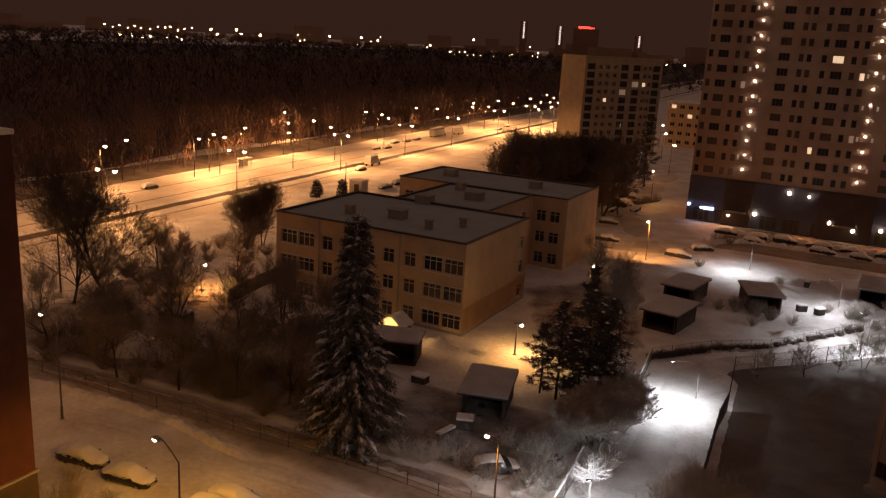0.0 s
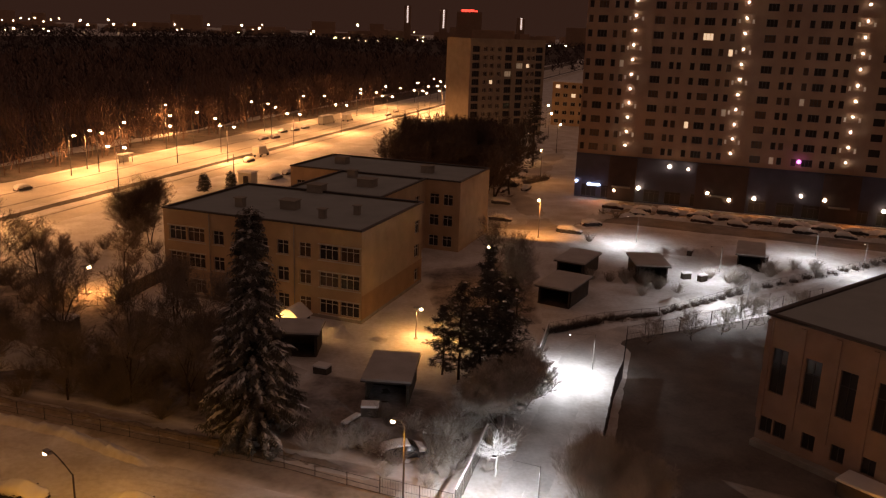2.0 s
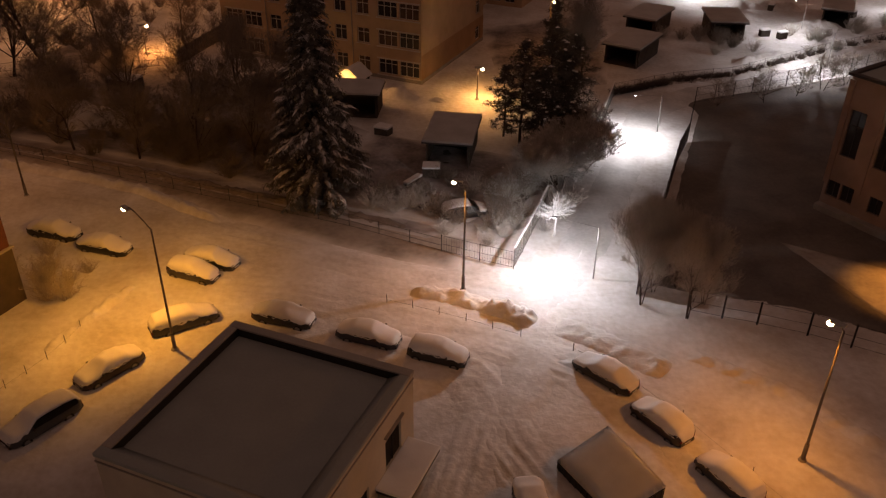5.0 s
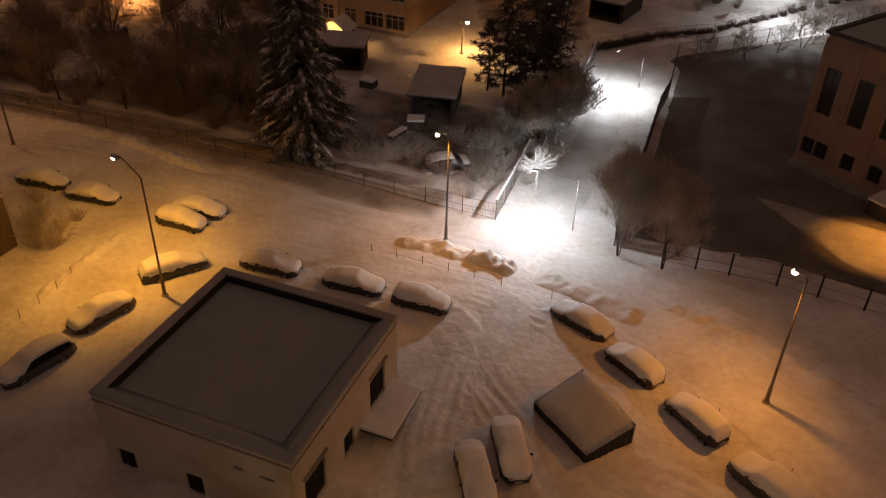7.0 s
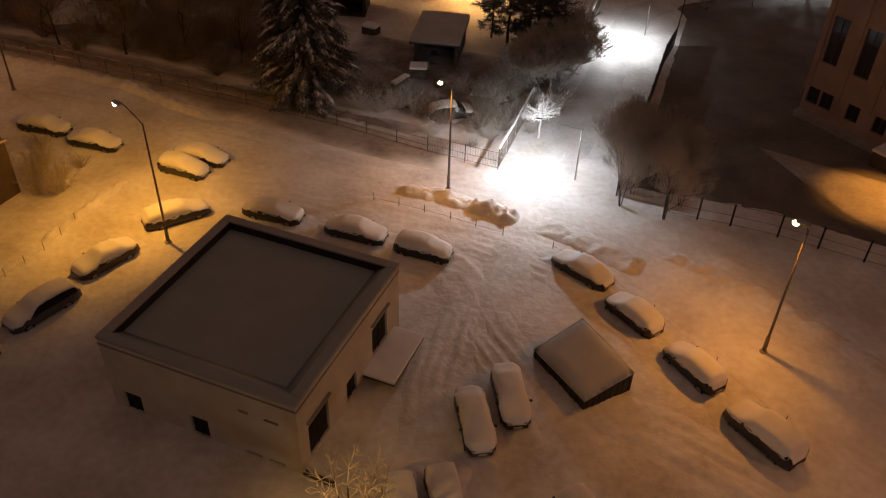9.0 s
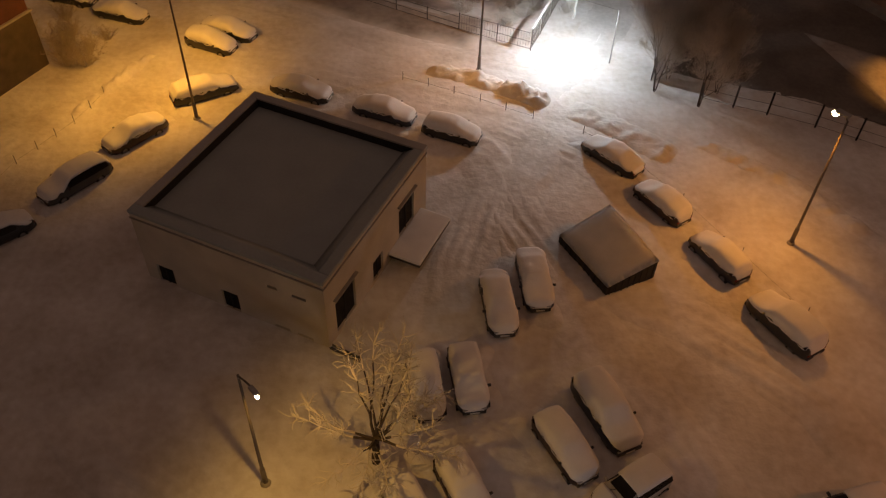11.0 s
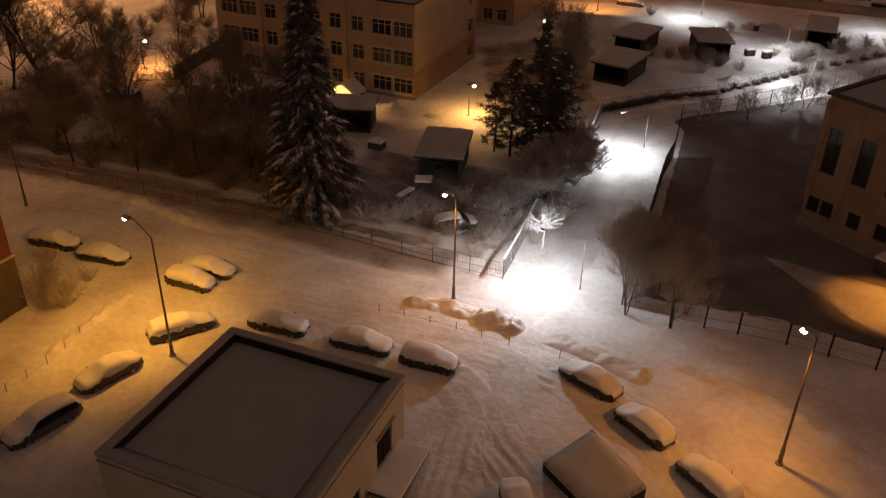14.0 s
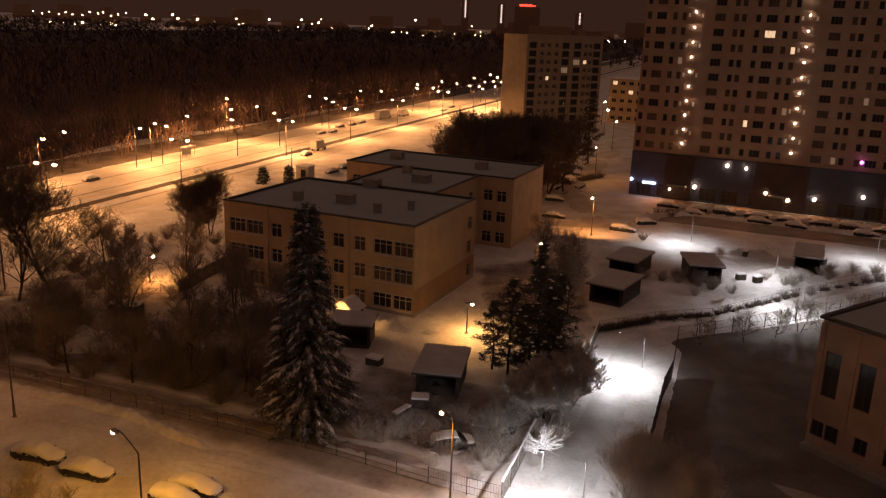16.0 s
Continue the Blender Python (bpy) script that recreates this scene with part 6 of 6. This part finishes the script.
def snow_bank(line, width, height, seed, label="ploughed ridge of snow", material=SNOW):
    """A lumpy ridge of ploughed snow."""
    pts = [Vector((*p, 0)) for p in line]
    run = []
    for a, b in zip(pts, pts[1:]):
        n = max(1, int((b - a).length / (0.22 if pts[0].y < 60 else 0.45)))
        run += [a.lerp(b, k / n) for k in range(n)]
    run.append(pts[-1])
    verts, faces = [], []
    m = 13
    for i, p in enumerate(run):
        d = (run[min(i + 1, len(run) - 1)] - run[max(i - 1, 0)]).normalized()
        nrm = Vector((-d.y, d.x, 0))
        end = min(1.0, i / 4, (len(run) - 1 - i) / 4)
        for k in range(m):
            f = -1 + 2 * k / (m - 1)
            q = p + nrm * f * width / 2 * (1 + 0.25 * noise.noise((i * 0.3, seed, 1)))
            h = height * (1 - f * f) ** 0.8 * end * (0.75 + 0.6 * noise.noise((q.x * 0.8, q.y * 0.8, seed)) + 0.5 * noise.noise((q.x * 2.3, q.y * 2.3, seed)) + 0.25 * noise.noise((q.x * 5, q.y * 5, seed)))
            verts.append((q.x, q.y, rise(q.x, q.y) - 0.05 + max(0, h)))
    faces = [(i * m + k, (i + 1) * m + k, (i + 1) * m + k + 1, i * m + k + 1) for i in range(len(run) - 1) for k in range(m - 1)]
    me = bpy.data.meshes.new("snow_bank")
    me.from_pydata(verts, [], faces)
    me.materials.append(material)
    me.polygons.foreach_set("use_smooth", [True] * len(faces))
    return tagged(new("snow_bank", me), label, "snow bank", "snow banks")


snow_bank([(0.5, 53.8), (3, 53.0), (6.2, 51.4), (9.0, 49.8)], 2.0, 0.6, 1)
snow_bank([(10.8, 49.0), (13.0, 47.6), (15.4, 45.4), (17.5, 43.4)], 2.6, 0.42, 2)
snow_bank([(5.6, 51.5), (7.7, 50.6), (9.4, 49.2)], 2.0, 1.0, 31, "lumpy heap of shovelled snow")
snow_bank([(-60, 86.2), (-40.8, 77.8), (-30.6, 74.2), (-23.6, 70.8), (-15.2, 64.8)], 1.6, 0.6, 3)
snow_bank([(-80, 100), (-37, 80.0), (-16, 70.6), (-5, 65.8), (1, 62.6)], 1.5, 0.6, 4, "dark ridge of snow along the garden fence", bpy.data.materials["dark_verge_snow"])
snow_bank([(-40, 92), (-34, 88), (-28, 88)], 6.0, 1.6, 5, "wide snow heap among the garden trees")
snow_bank([(-24.5, 47), (-22.5, 51.5), (-20.5, 55.5)], 1.2, 0.4, 6)
snow_bank([(19.2, 45.5), (25, 41), (30, 33)], 1.6, 0.35, 7)
snow_bank([(48, 158), (60, 161), (80, 150.5), (110, 134)], 2.6, 1.0, 8)
snow_bank([(57, 170.5), (80, 158.0), (110, 142)], 2.2, 1.1, 9)
snow_bank([(32, 97.5), (42, 99.5), (60, 109.5), (84, 122)], 1.6, 0.5, 10)
snow_bank([(-6, 96.5), (-1, 95.5), (2, 96.0)], 2.0, 0.9, 11)
snow_bank([(56, 119), (60, 121), (66, 122)], 4.0, 1.0, 12)
snow_bank([(50, 128), (56, 126)], 3.5, 1.0, 13)
snow_bank([(24, 142), (33, 138), (38, 136)], 2.0, 0.8, 14)


# schoolyard behind its fence, the fence's shade painted as dark ground
YARD_SHADE = mat("schoolyard_shade", (0.20, 0.175, 0.155), 0.8, 0.2, 0.3, 3.0, 0.6, 0.05)
LIT_WEDGE = mat("lit_wedge_running_out", (0.5, 0.46, 0.42), 0.8, 0.2, 0.3, 3.0, 0.6, 0.05, edge=(0.20, 0.175, 0.155))


def patch(name, corners, material, label, category, lift=0.09, n=40):
    """A four-cornered piece of ground cover, in order round its edge."""
    a, b, c, d = (Vector((*p, 0)) for p in corners)
    verts, faces, wear_tone = [], [], []
    size = min((b - a).length, (d - a).length)
    for j in range(n + 1):
        for i in range(n + 1):
            q = a.lerp(b, i / n).lerp(d.lerp(c, i / n), j / n)
            wear_tone.append(wear_tone_at(q.x, q.y, size * min(i, n - i, j, n - j) / n))
            verts.append((q.x, q.y, rise(q.x, q.y) - 0.05 + (lift + 0.05) * min(1.0, 1.2 * size * min(i, n - i, j, n - j) / n / 1.2)))
    w = n + 1
    faces = [(j * w + i, j * w + i + 1, (j + 1) * w + i + 1, (j + 1) * w + i) for j in range(n) for i in range(n)]
    me = bpy.data.meshes.new(name)
    me.from_pydata(verts, [], faces)
    me.materials.append(material)
    me.polygons.foreach_set("use_smooth", [True] * len(faces))
    wear_tone_of(me, wear_tone)
    return tagged(new(name, me), label, category, kind="structure")


# ground sheets darkened in colour, as snow looks under dense twigs
patch("garden_floor", [(-55, 90), (-8.5, 70.0), (-3, 84), (-44, 122)], mat("brush_and_darkened_snow", (0.40, 0.36, 0.35), 0.9, 0.3, 0.4, 2.5, 0.8, 0.1, edge=(0.70, 0.68, 0.66)), "brush and snow under the garden trees, darkened in colour", "ground", 0.12)
patch("garden_floor", [(-8.4, 69.8), (6.5, 61.5), (13.5, 77.0), (-2.8, 84.0)], bpy.data.materials["brush_and_darkened_snow"], "darker snow and brush round the play shelter", "ground", 0.13)
strip("garden_edge", [(-60, 90.5), (-38, 80.4), (-26, 75.4), (-14.6, 70.2), (-4, 65.2), (3.4, 61.4)], 3.6, bpy.data.materials["brush_and_darkened_snow"], "brush and darker snow along the garden fence", 0.2, 0.6, category="ground")
patch("garden_floor", [(12.5, 92), (25.5, 97.5), (33, 132), (11, 122)], bpy.data.materials["brush_and_darkened_snow"], "darker snow and brush between the kindergarten and the playground", "ground", 0.12)
patch("forecourt", [(50, 156), (61, 177), (131, 139), (119, 121)], mat("trodden_brown_snow", (0.36, 0.31, 0.27), 0.8, 0.2, 0.3, 3.0, 0.6, 0.05), "trodden brown snow before the tower block", "ground", 0.16)
patch("schoolyard", [(18.3, 52.6), (29.5, 49.4), (43.0, 70.5), (35.0, 92.4)], YARD_SHADE, "schoolyard behind the fence, its shade put into the dark colour", "yard")
patch("schoolyard", [(27.6, 50.6), (36.5, 45.0), (48.5, 50.5), (37.2, 70.5)], YARD_SHADE, "schoolyard behind the fence, its shade put into the dark colour", "yard", 0.11)
# paler wedge painted where the lamp's pool of light lies
patch("school_path", [(30.6, 60.8), (34.6, 49.6), (39.5, 42.0), (47.0, 50.5)], LIT_WEDGE, "paler wedge of schoolyard ground, coloured to the pool of sodium light", "path", 0.19, 60)
patch("schoolyard", [(35.5, 66.0), (64.0, 83.0), (67, 104.0), (32.8, 92.0)], YARD_SHADE, "schoolyard behind the fence, its shade put into the dark colour", "yard", 0.1)


# ---- fences ----
PALING = mat("grey_paling_wood", (0.20, 0.185, 0.17), 0.85, 0.2, 1.5, 20.0, 0.4)
def mesh_fence(points, spacing=2.5, height=1.7, label="", wire=True, rail=METAL_DARK, post_r=0.035, pickets=0.0, snowcap=False):
    t = thing("fence", Matrix(), label, "fence", "fences")
    picket = None
    for a, b in zip(points, points[1:]):
        a, b = Vector((*a, 0)), Vector((*b, 0))
        n = max(1, round((b - a).length / spacing))
        for k in range(n + 1):
            p = a.lerp(b, k / n)
            z = rise(p.x, p.y)
            bm = bmesh.new()
            tube(bm, (p.x, p.y, z - 0.2), (p.x, p.y, z + height + 0.06), post_r, post_r, 5)
            part("post", bm, rail, t)
            if k < n:
                q = a.lerp(b, (k + 1) / n)
                zq = rise(q.x, q.y)
                bm = bmesh.new()
                for h in (0.18, height * 0.5, height - 0.03):
                    tube(bm, (p.x, p.y, z + h), (q.x, q.y, zq + h), 0.018, 0.018, 4, caps=False)
                if wire:
                    m = int((q - p).length / 0.22)
                    for i in range(1, m):
                        r = p.lerp(q, i / m)
                        zr = z + (zq - z) * i / m
                        tube(bm, (r.x, r.y, zr + 0.15), (r.x, r.y, zr + height), 0.009, 0.009, 3, caps=False)
                part("mesh_panel", bm, rail, t)
                if snowcap:
                    if picket is None:
                        bm = bmesh.new()
                        box(bm, 0, 0, height / 2, 0.09, 0.025, height - 0.2)
                        picket = part("picket", bm, PALING, t)
                        picket_me = picket.data
                    for i in range(1, int((q - p).length / 0.26)):
                        r = p.lerp(q, i * 0.26 / (q - p).length)
                        m = pose(r.x, r.y, z + 0.08, 0, 0, math.degrees(math.atan2((q - p).y, (q - p).x)))
                        if i == 1 and not picket.matrix_basis.translation.length:
                            picket.matrix_basis = m
                        else:
                            repeat("picket", picket_me, t, m)
                    d = (q - p).normalized()
                    bm = bmesh.new()
                    box(bm, 0, 0, 0, (q - p).length, 0.16, 0.1, Matrix.Translation(((p + q) / 2) + Vector((0, 0, z + height + 0.06))) @ Matrix.Rotation(math.atan2(d.y, d.x), 4, "Z"), bevel=0.03)
                    part("snow_cap", bm, SNOW_CAP, t)
    return t


mesh_fence([(8.7, 56.5), (6.1, 57.8), (3.1, 59.3)], 3.0, 1.6, "dark wire fence at the corner of the kindergarten garden", True, METAL_DARK)
mesh_fence([(3.1, 59.3), (-4.6, 63.6), (-15.6, 68.6), (-26.7, 73.6), (-55, 87)], 3.0, 1.3, "thin dark post and wire fence along the kindergarten garden", False, METAL_BLACK, 0.03)
mesh_fence([(8.7, 56.5), (13.0, 67.0)], 2.6, 1.9, "paling fence with a cap of snow beside the alley", False, PALING, snowcap=True)
mesh_fence([(16.0, 72.5), (20.3, 80.6), (25.2, 93.8)], 2.6, 1.9, "paling fence with a cap of snow beside the alley", False, PALING, snowcap=True)
mesh_fence([(25.2, 93.8), (33.2, 97.2), (41.2, 99.0), (57.1, 108.1), (83.3, 120.9), (110, 135)], 3.0, 1.7, "dark wire fence along the playground", True, METAL_DARK)
mesh_fence([(30.0, 80.5), (34.2, 91.2), (42.1, 94.3), (55.0, 100.2), (68, 106)], 2.6, 2.0, "dark metal school fence", True, METAL_DARK, 0.05)


def board_fence(points, height, label):
    """Posts with close dark boards between them."""
    t = thing("board_fence", Matrix(), label, "fence", "fences")
    board = None
    for a, b in zip(points, points[1:]):
        a, b = Vector((*a, 0)), Vector((*b, 0))
        n = round((b - a).length / 2.4)
        ang = math.degrees(math.atan2((b - a).y, (b - a).x))
        for k in range(n):
            p, q = a.lerp(b, k / n), a.lerp(b, (k + 1) / n)
            z = rise(p.x, p.y)
            bm = bmesh.new()
            tube(bm, (p.x, p.y, z - 0.2), (p.x, p.y, z + height + 0.1), 0.06, 0.06, 6)
            part("post", bm, METAL_DARK, t)
            m = int((q - p).length / 0.3)
            for i in range(m):
                r = p.lerp(q, (i + 0.5) / m)
                if board is None:
                    bm = bmesh.new()
                    box(bm, 0, 0, height / 2, 0.27, 0.03, height)
                    o = part("board", bm, METAL_DARK, t)
                    board = o.data
                    o.matrix_basis = pose(r.x, r.y, z, 0, 0, ang)
                else:
                    repeat("board", board, t, pose(r.x, r.y, z, 0, 0, ang))


board_fence([(17.6, 52.6), (21.9, 62.4), (27.6, 75.9), (30.0, 80.5)], 2.2, "close dark metal school fence along the alley")
mesh_fence([(20.8, 50.2), (25.3, 48.4), (28.4, 47.0), (30.9, 45.6), (33.6, 44.0), (44, 38)], 3.0, 1.9, "dark metal school fence beside the court", False, METAL_BLACK, 0.075)


def low_rail(points, label="row of short thin posts with a rail, half buried in snow"):
    t = thing("low_rail", Matrix(), label, "railing", "low railings")
    last = None
    for x, y in points:
        z = rise(x, y)
        bm = bmesh.new()
        tube(bm, (x, y, z - 0.1), (x, y, z + 0.75), 0.022, 0.022, 5)
        part("post", bm, METAL_DARK, t)
        if last:
            bm = bmesh.new()
            tube(bm, last, (x, y, z + 0.28), 0.012, 0.012, 4)
            part("rail", bm, METAL_GREY, t)
        last = (x, y, z + 0.28)


low_rail([(-1.3, 52.1), (0.6, 51.3), (2.5, 50.4), (4.4, 49.5), (6.2, 48.5), (8.1, 47.6)])
low_rail([(11.5, 45.9), (14.3, 43.2), (17.0, 39.0), (19.6, 34.2), (22.1, 29.5)])
low_rail([(-27.1, 40.1), (-26.5, 42.0), (-25.6, 43.5), (-24.8, 44.9), (-24.0, 46.4), (-23.4, 48.2), (-22.9, 49.9)])


strip("court_road", [(8, 33), (15.5, 29), (21, 23.5), (23.5, 16.5), (22, 9)], 4.6, SNOW, "turning tracks in the parking court", 0.13, 0.22, ruts)
strip("court_road", [(-22, 27), (-15, 20), (-8, 15.2), (-2, 12)], 4.0, SNOW, "foot and wheel tracks by the courtyard lamp", 0.08, 0.22, ruts)
mesh_fence([(-52, 100.5), (-40, 104.8), (-28.5, 106.2)], 2.4, 1.9, "grey paling fence at the back of the garden", False, PALING)
board_fence([(-28.5, 106.2), (-24.1, 119.0)], 2.0, "board fence in lamplight beside the kindergarten")


# ---- garden verandas and sheds ----
def veranda(x, y, w, d, h, turn, label, wall=WOOD_DARK):
    """An open play shelter: posts, back wall, side walls and a snowed roof; x, y is its front left corner."""
    t = thing("veranda", pose(x, y, rise(x, y), 0, 0, turn), label, "shelter", "garden shelters")
    for px in (0.15, w - 0.15):
        bm = bmesh.new()
        box(bm, px, 0.15, h / 2, 0.14, 0.14, h)
        part("post", bm, wall, t)
    bm = bmesh.new()
    box(bm, w / 2, d - 0.1, h / 2, w, 0.12, h)
    part("back_wall", bm, wall, t)
    for px in (0.06, w - 0.06):
        bm = bmesh.new()
        box(bm, px, d / 2 + 0.3, h / 2, 0.1, d - 0.8, h)
        part("side_wall", bm, wall, t)
    bm = bmesh.new()
    box(bm, w / 2, d / 2, h + 0.08, w + 0.7, d + 0.7, 0.14)
    part("roof", bm, METAL_DARK, t)
    bm = bmesh.new()
    box(bm, w / 2, d / 2, h + 0.27, w + 0.66, d + 0.66, 0.26, bevel=0.09)
    part("snow_layer", bm, mat("shelter_roof_snow", (0.58, 0.58, 0.585), 0.8, 0.1, 0.5, 6.0, 0.3), t, "thin grey snow on the roof")
    bm = bmesh.new()
    box(bm, w / 2, d / 2, 0.06, w, d, 0.12)
    part("deck", bm, wall, t)
    return t


veranda(2.3, 75.4, 4.3, 7.0, 2.6, -12, "dark open play shelter with thin snow on its roof")
veranda(-7.6, 88.5, 5.0, 4.0, 2.6, -8, "dark open play shelter near the kindergarten wall")
veranda(26.6, 106.0, 4.6, 7.6, 2.4, -36, "dark play shelter with snow on its roof")
veranda(32.4, 118.6, 4.2, 7.6, 2.4, -35, "dark play shelter with snow on its roof")
veranda(44.1, 115.6, 4.6, 7.0, 2.4, -8, "play shelter in white lamplight with snow on its roof")
veranda(63.0, 122.2, 3.8, 9.0, 2.4, -28, "play shelter in white lamplight with snow on its roof")


def snowed_box(x, y, w, d, h, turn, label, name="storage_box", body=WOOD_DARK):
    t = thing(name, pose(x, y, rise(x, y), 0, 0, turn), label, "box")
    bm = bmesh.new()
    box(bm, 0, 0, h / 2, w, d, h, bevel=0.03)
    part("body", bm, body, t)
    bm = bmesh.new()
    box(bm, 0, 0, h + 0.1, w + 0.1, d + 0.1, 0.22, bevel=0.08)
    part("snow_layer", bm, SNOW_CAP, t)


snowed_box(2.8, 73.2, 1.6, 1.3, 1.1, -6, "small wooden box with a cap of snow")
snowed_box(-1.9, 83.5, 1.6, 1.2, 0.8, -30, "low sandpit box with a cap of snow")
snowed_box(1.0, 71.4, 0.5, 2.2, 0.6, -38, "snow-covered bench in the garden", "bench")
snowed_box(12.3, 72.6, 5.4, 0.35, 0.7, 49, "long low garden wall capped with snow", "garden_wall")
snowed_box(8.9, 69.2, 2.3, 2.2, 0.4, -20, "snow-covered sandpit in the garden", "sandpit")
patch("flower_bed", [(7.6, 62.4), (9.2, 62.6), (13.8, 73.2), (12.8, 74.2)], WOOD_DARK, "dark bare flower bed beside the alley fence", "flower bed", 0.2, 24)
snowed_box(-32.6, 97.4, 3.6, 2.2, 1.6, -20, "dark shed among the garden trees", "garden_shed", METAL_DARK)
for x, y in ((52.5, 117.2), (54.6, 116.0), (70, 126.5), (59, 131)):
    snowed_box(x, y, 1.4, 0.8, 0.9, x * 7 % 90, "small playground climber heaped with snow", "climber")


# snowed hut with a pitched roof by the kindergarten wall
def hut(x, y, turn):
    t = thing("play_hut", pose(x, y, rise(x, y), 0, 0, turn), "small play hut with a snowy pitched roof by the wall", "hut")
    bm = bmesh.new()
    box(bm, 0, 0, 0.8, 3.0, 2.4, 1.6)
    part("body", bm, WOOD_DARK, t)
    bm = bmesh.new()
    loft(bm, [[(-1.8, yy, 1.5), (1.8, yy, 1.5), (0.25, yy, 2.75), (-0.25, yy, 2.75)] for yy in (-1.5, 1.5)], smooth=False)
    part("roof", bm, SNOW_CAP, t)


hut(-5.6, 97.6, -27)


def booth(x, y, turn):
    t = thing("booth", pose(x, y, rise(x, y), 0, 0, turn), "small booth with snow on its roof by the highway", "booth")
    bm = bmesh.new()
    box(bm, 0, 0, 1.5, 3.4, 2.6, 3.0, bevel=0.04)
    part("body", bm, PLASTER_PALE, t)
    bm = bmesh.new()
    box(bm, 0.3, -1.32, 1.3, 1.3, 0.06, 2.1)
    part("door", bm, WOOD_DARK, t)
    bm = bmesh.new()
    box(bm, 0, 0, 3.15, 3.8, 3.0, 0.3, bevel=0.1)
    part("snow_layer", bm, SNOW_CAP, t)


booth(-20.9, 190.5, -27)


def plain_pole(x, y, h):
    t = thing("utility_pole", pose(x, y, rise(x, y)), "plain dark pole among the garden trees", "pole")
    bm = bmesh.new()
    tube(bm, (0, 0, -0.2), (0, 0, h), 0.13, 0.10, 8)
    part("pole", bm, METAL_DARK, t)
    bm = bmesh.new()
    tube(bm, (0, 0, h), (0, 0, h + 0.08), 0.13, 0.06, 8)
    part("cap", bm, SNOW_CAP, t)


plain_pole(-51.1, 106.4, 8.0)
plain_pole(-24.0, 191.0, 7.0)
for k, (x, y, d) in enumerate(((-15.3, 198.8, 60), (-10.8, 212.7, 64), (-8.4, 217.6, 66), (-12.5, 205.5, 62))):
    copy_thing(CARS[("sedan", "suv", "hatch", "wagon")[k]], car_pose(x, y, d))
snow_bank([(-3, 95.2), (0, 94.5), (2.2, 93.6)], 2.2, 1.2, 21)
snow_bank([(3.2, 93.6), (5.6, 92.6)], 1.6, 0.9, 22)
snow_bank([(60.0, 113.8), (62.0, 114.5)], 2.6, 1.6, 23, "rounded heap of snow in the playground")
snow_bank([(44, 104), (48, 107), (53, 109)], 3.0, 0.8, 24)
snow_bank([(66, 116), (70, 117.5), (76, 121)], 3.4, 1.1, 25)
snow_bank([(53, 134), (58, 132), (64, 131)], 3.0, 1.2, 26)


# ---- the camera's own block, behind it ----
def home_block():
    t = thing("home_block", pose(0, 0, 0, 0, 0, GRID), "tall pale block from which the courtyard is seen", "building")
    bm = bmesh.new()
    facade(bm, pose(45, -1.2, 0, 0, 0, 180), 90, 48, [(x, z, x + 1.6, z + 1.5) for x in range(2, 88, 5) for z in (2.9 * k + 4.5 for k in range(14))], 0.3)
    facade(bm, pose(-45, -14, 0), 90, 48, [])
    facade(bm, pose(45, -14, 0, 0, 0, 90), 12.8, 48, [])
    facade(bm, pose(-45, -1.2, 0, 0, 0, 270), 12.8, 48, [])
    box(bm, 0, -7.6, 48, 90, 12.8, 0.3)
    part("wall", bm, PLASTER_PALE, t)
    bm = bmesh.new()
    for x in range(2, 88, 5):
        for k in range(14):
            box(bm, x + 0.8, 0.28, 2.9 * k + 5.25, 1.62, 0.04, 1.52, pose(45, -1.2, 0, 0, 0, 180))
    tagged(part("far_window", bm, GLASS_DARK, t), kind="stuff")
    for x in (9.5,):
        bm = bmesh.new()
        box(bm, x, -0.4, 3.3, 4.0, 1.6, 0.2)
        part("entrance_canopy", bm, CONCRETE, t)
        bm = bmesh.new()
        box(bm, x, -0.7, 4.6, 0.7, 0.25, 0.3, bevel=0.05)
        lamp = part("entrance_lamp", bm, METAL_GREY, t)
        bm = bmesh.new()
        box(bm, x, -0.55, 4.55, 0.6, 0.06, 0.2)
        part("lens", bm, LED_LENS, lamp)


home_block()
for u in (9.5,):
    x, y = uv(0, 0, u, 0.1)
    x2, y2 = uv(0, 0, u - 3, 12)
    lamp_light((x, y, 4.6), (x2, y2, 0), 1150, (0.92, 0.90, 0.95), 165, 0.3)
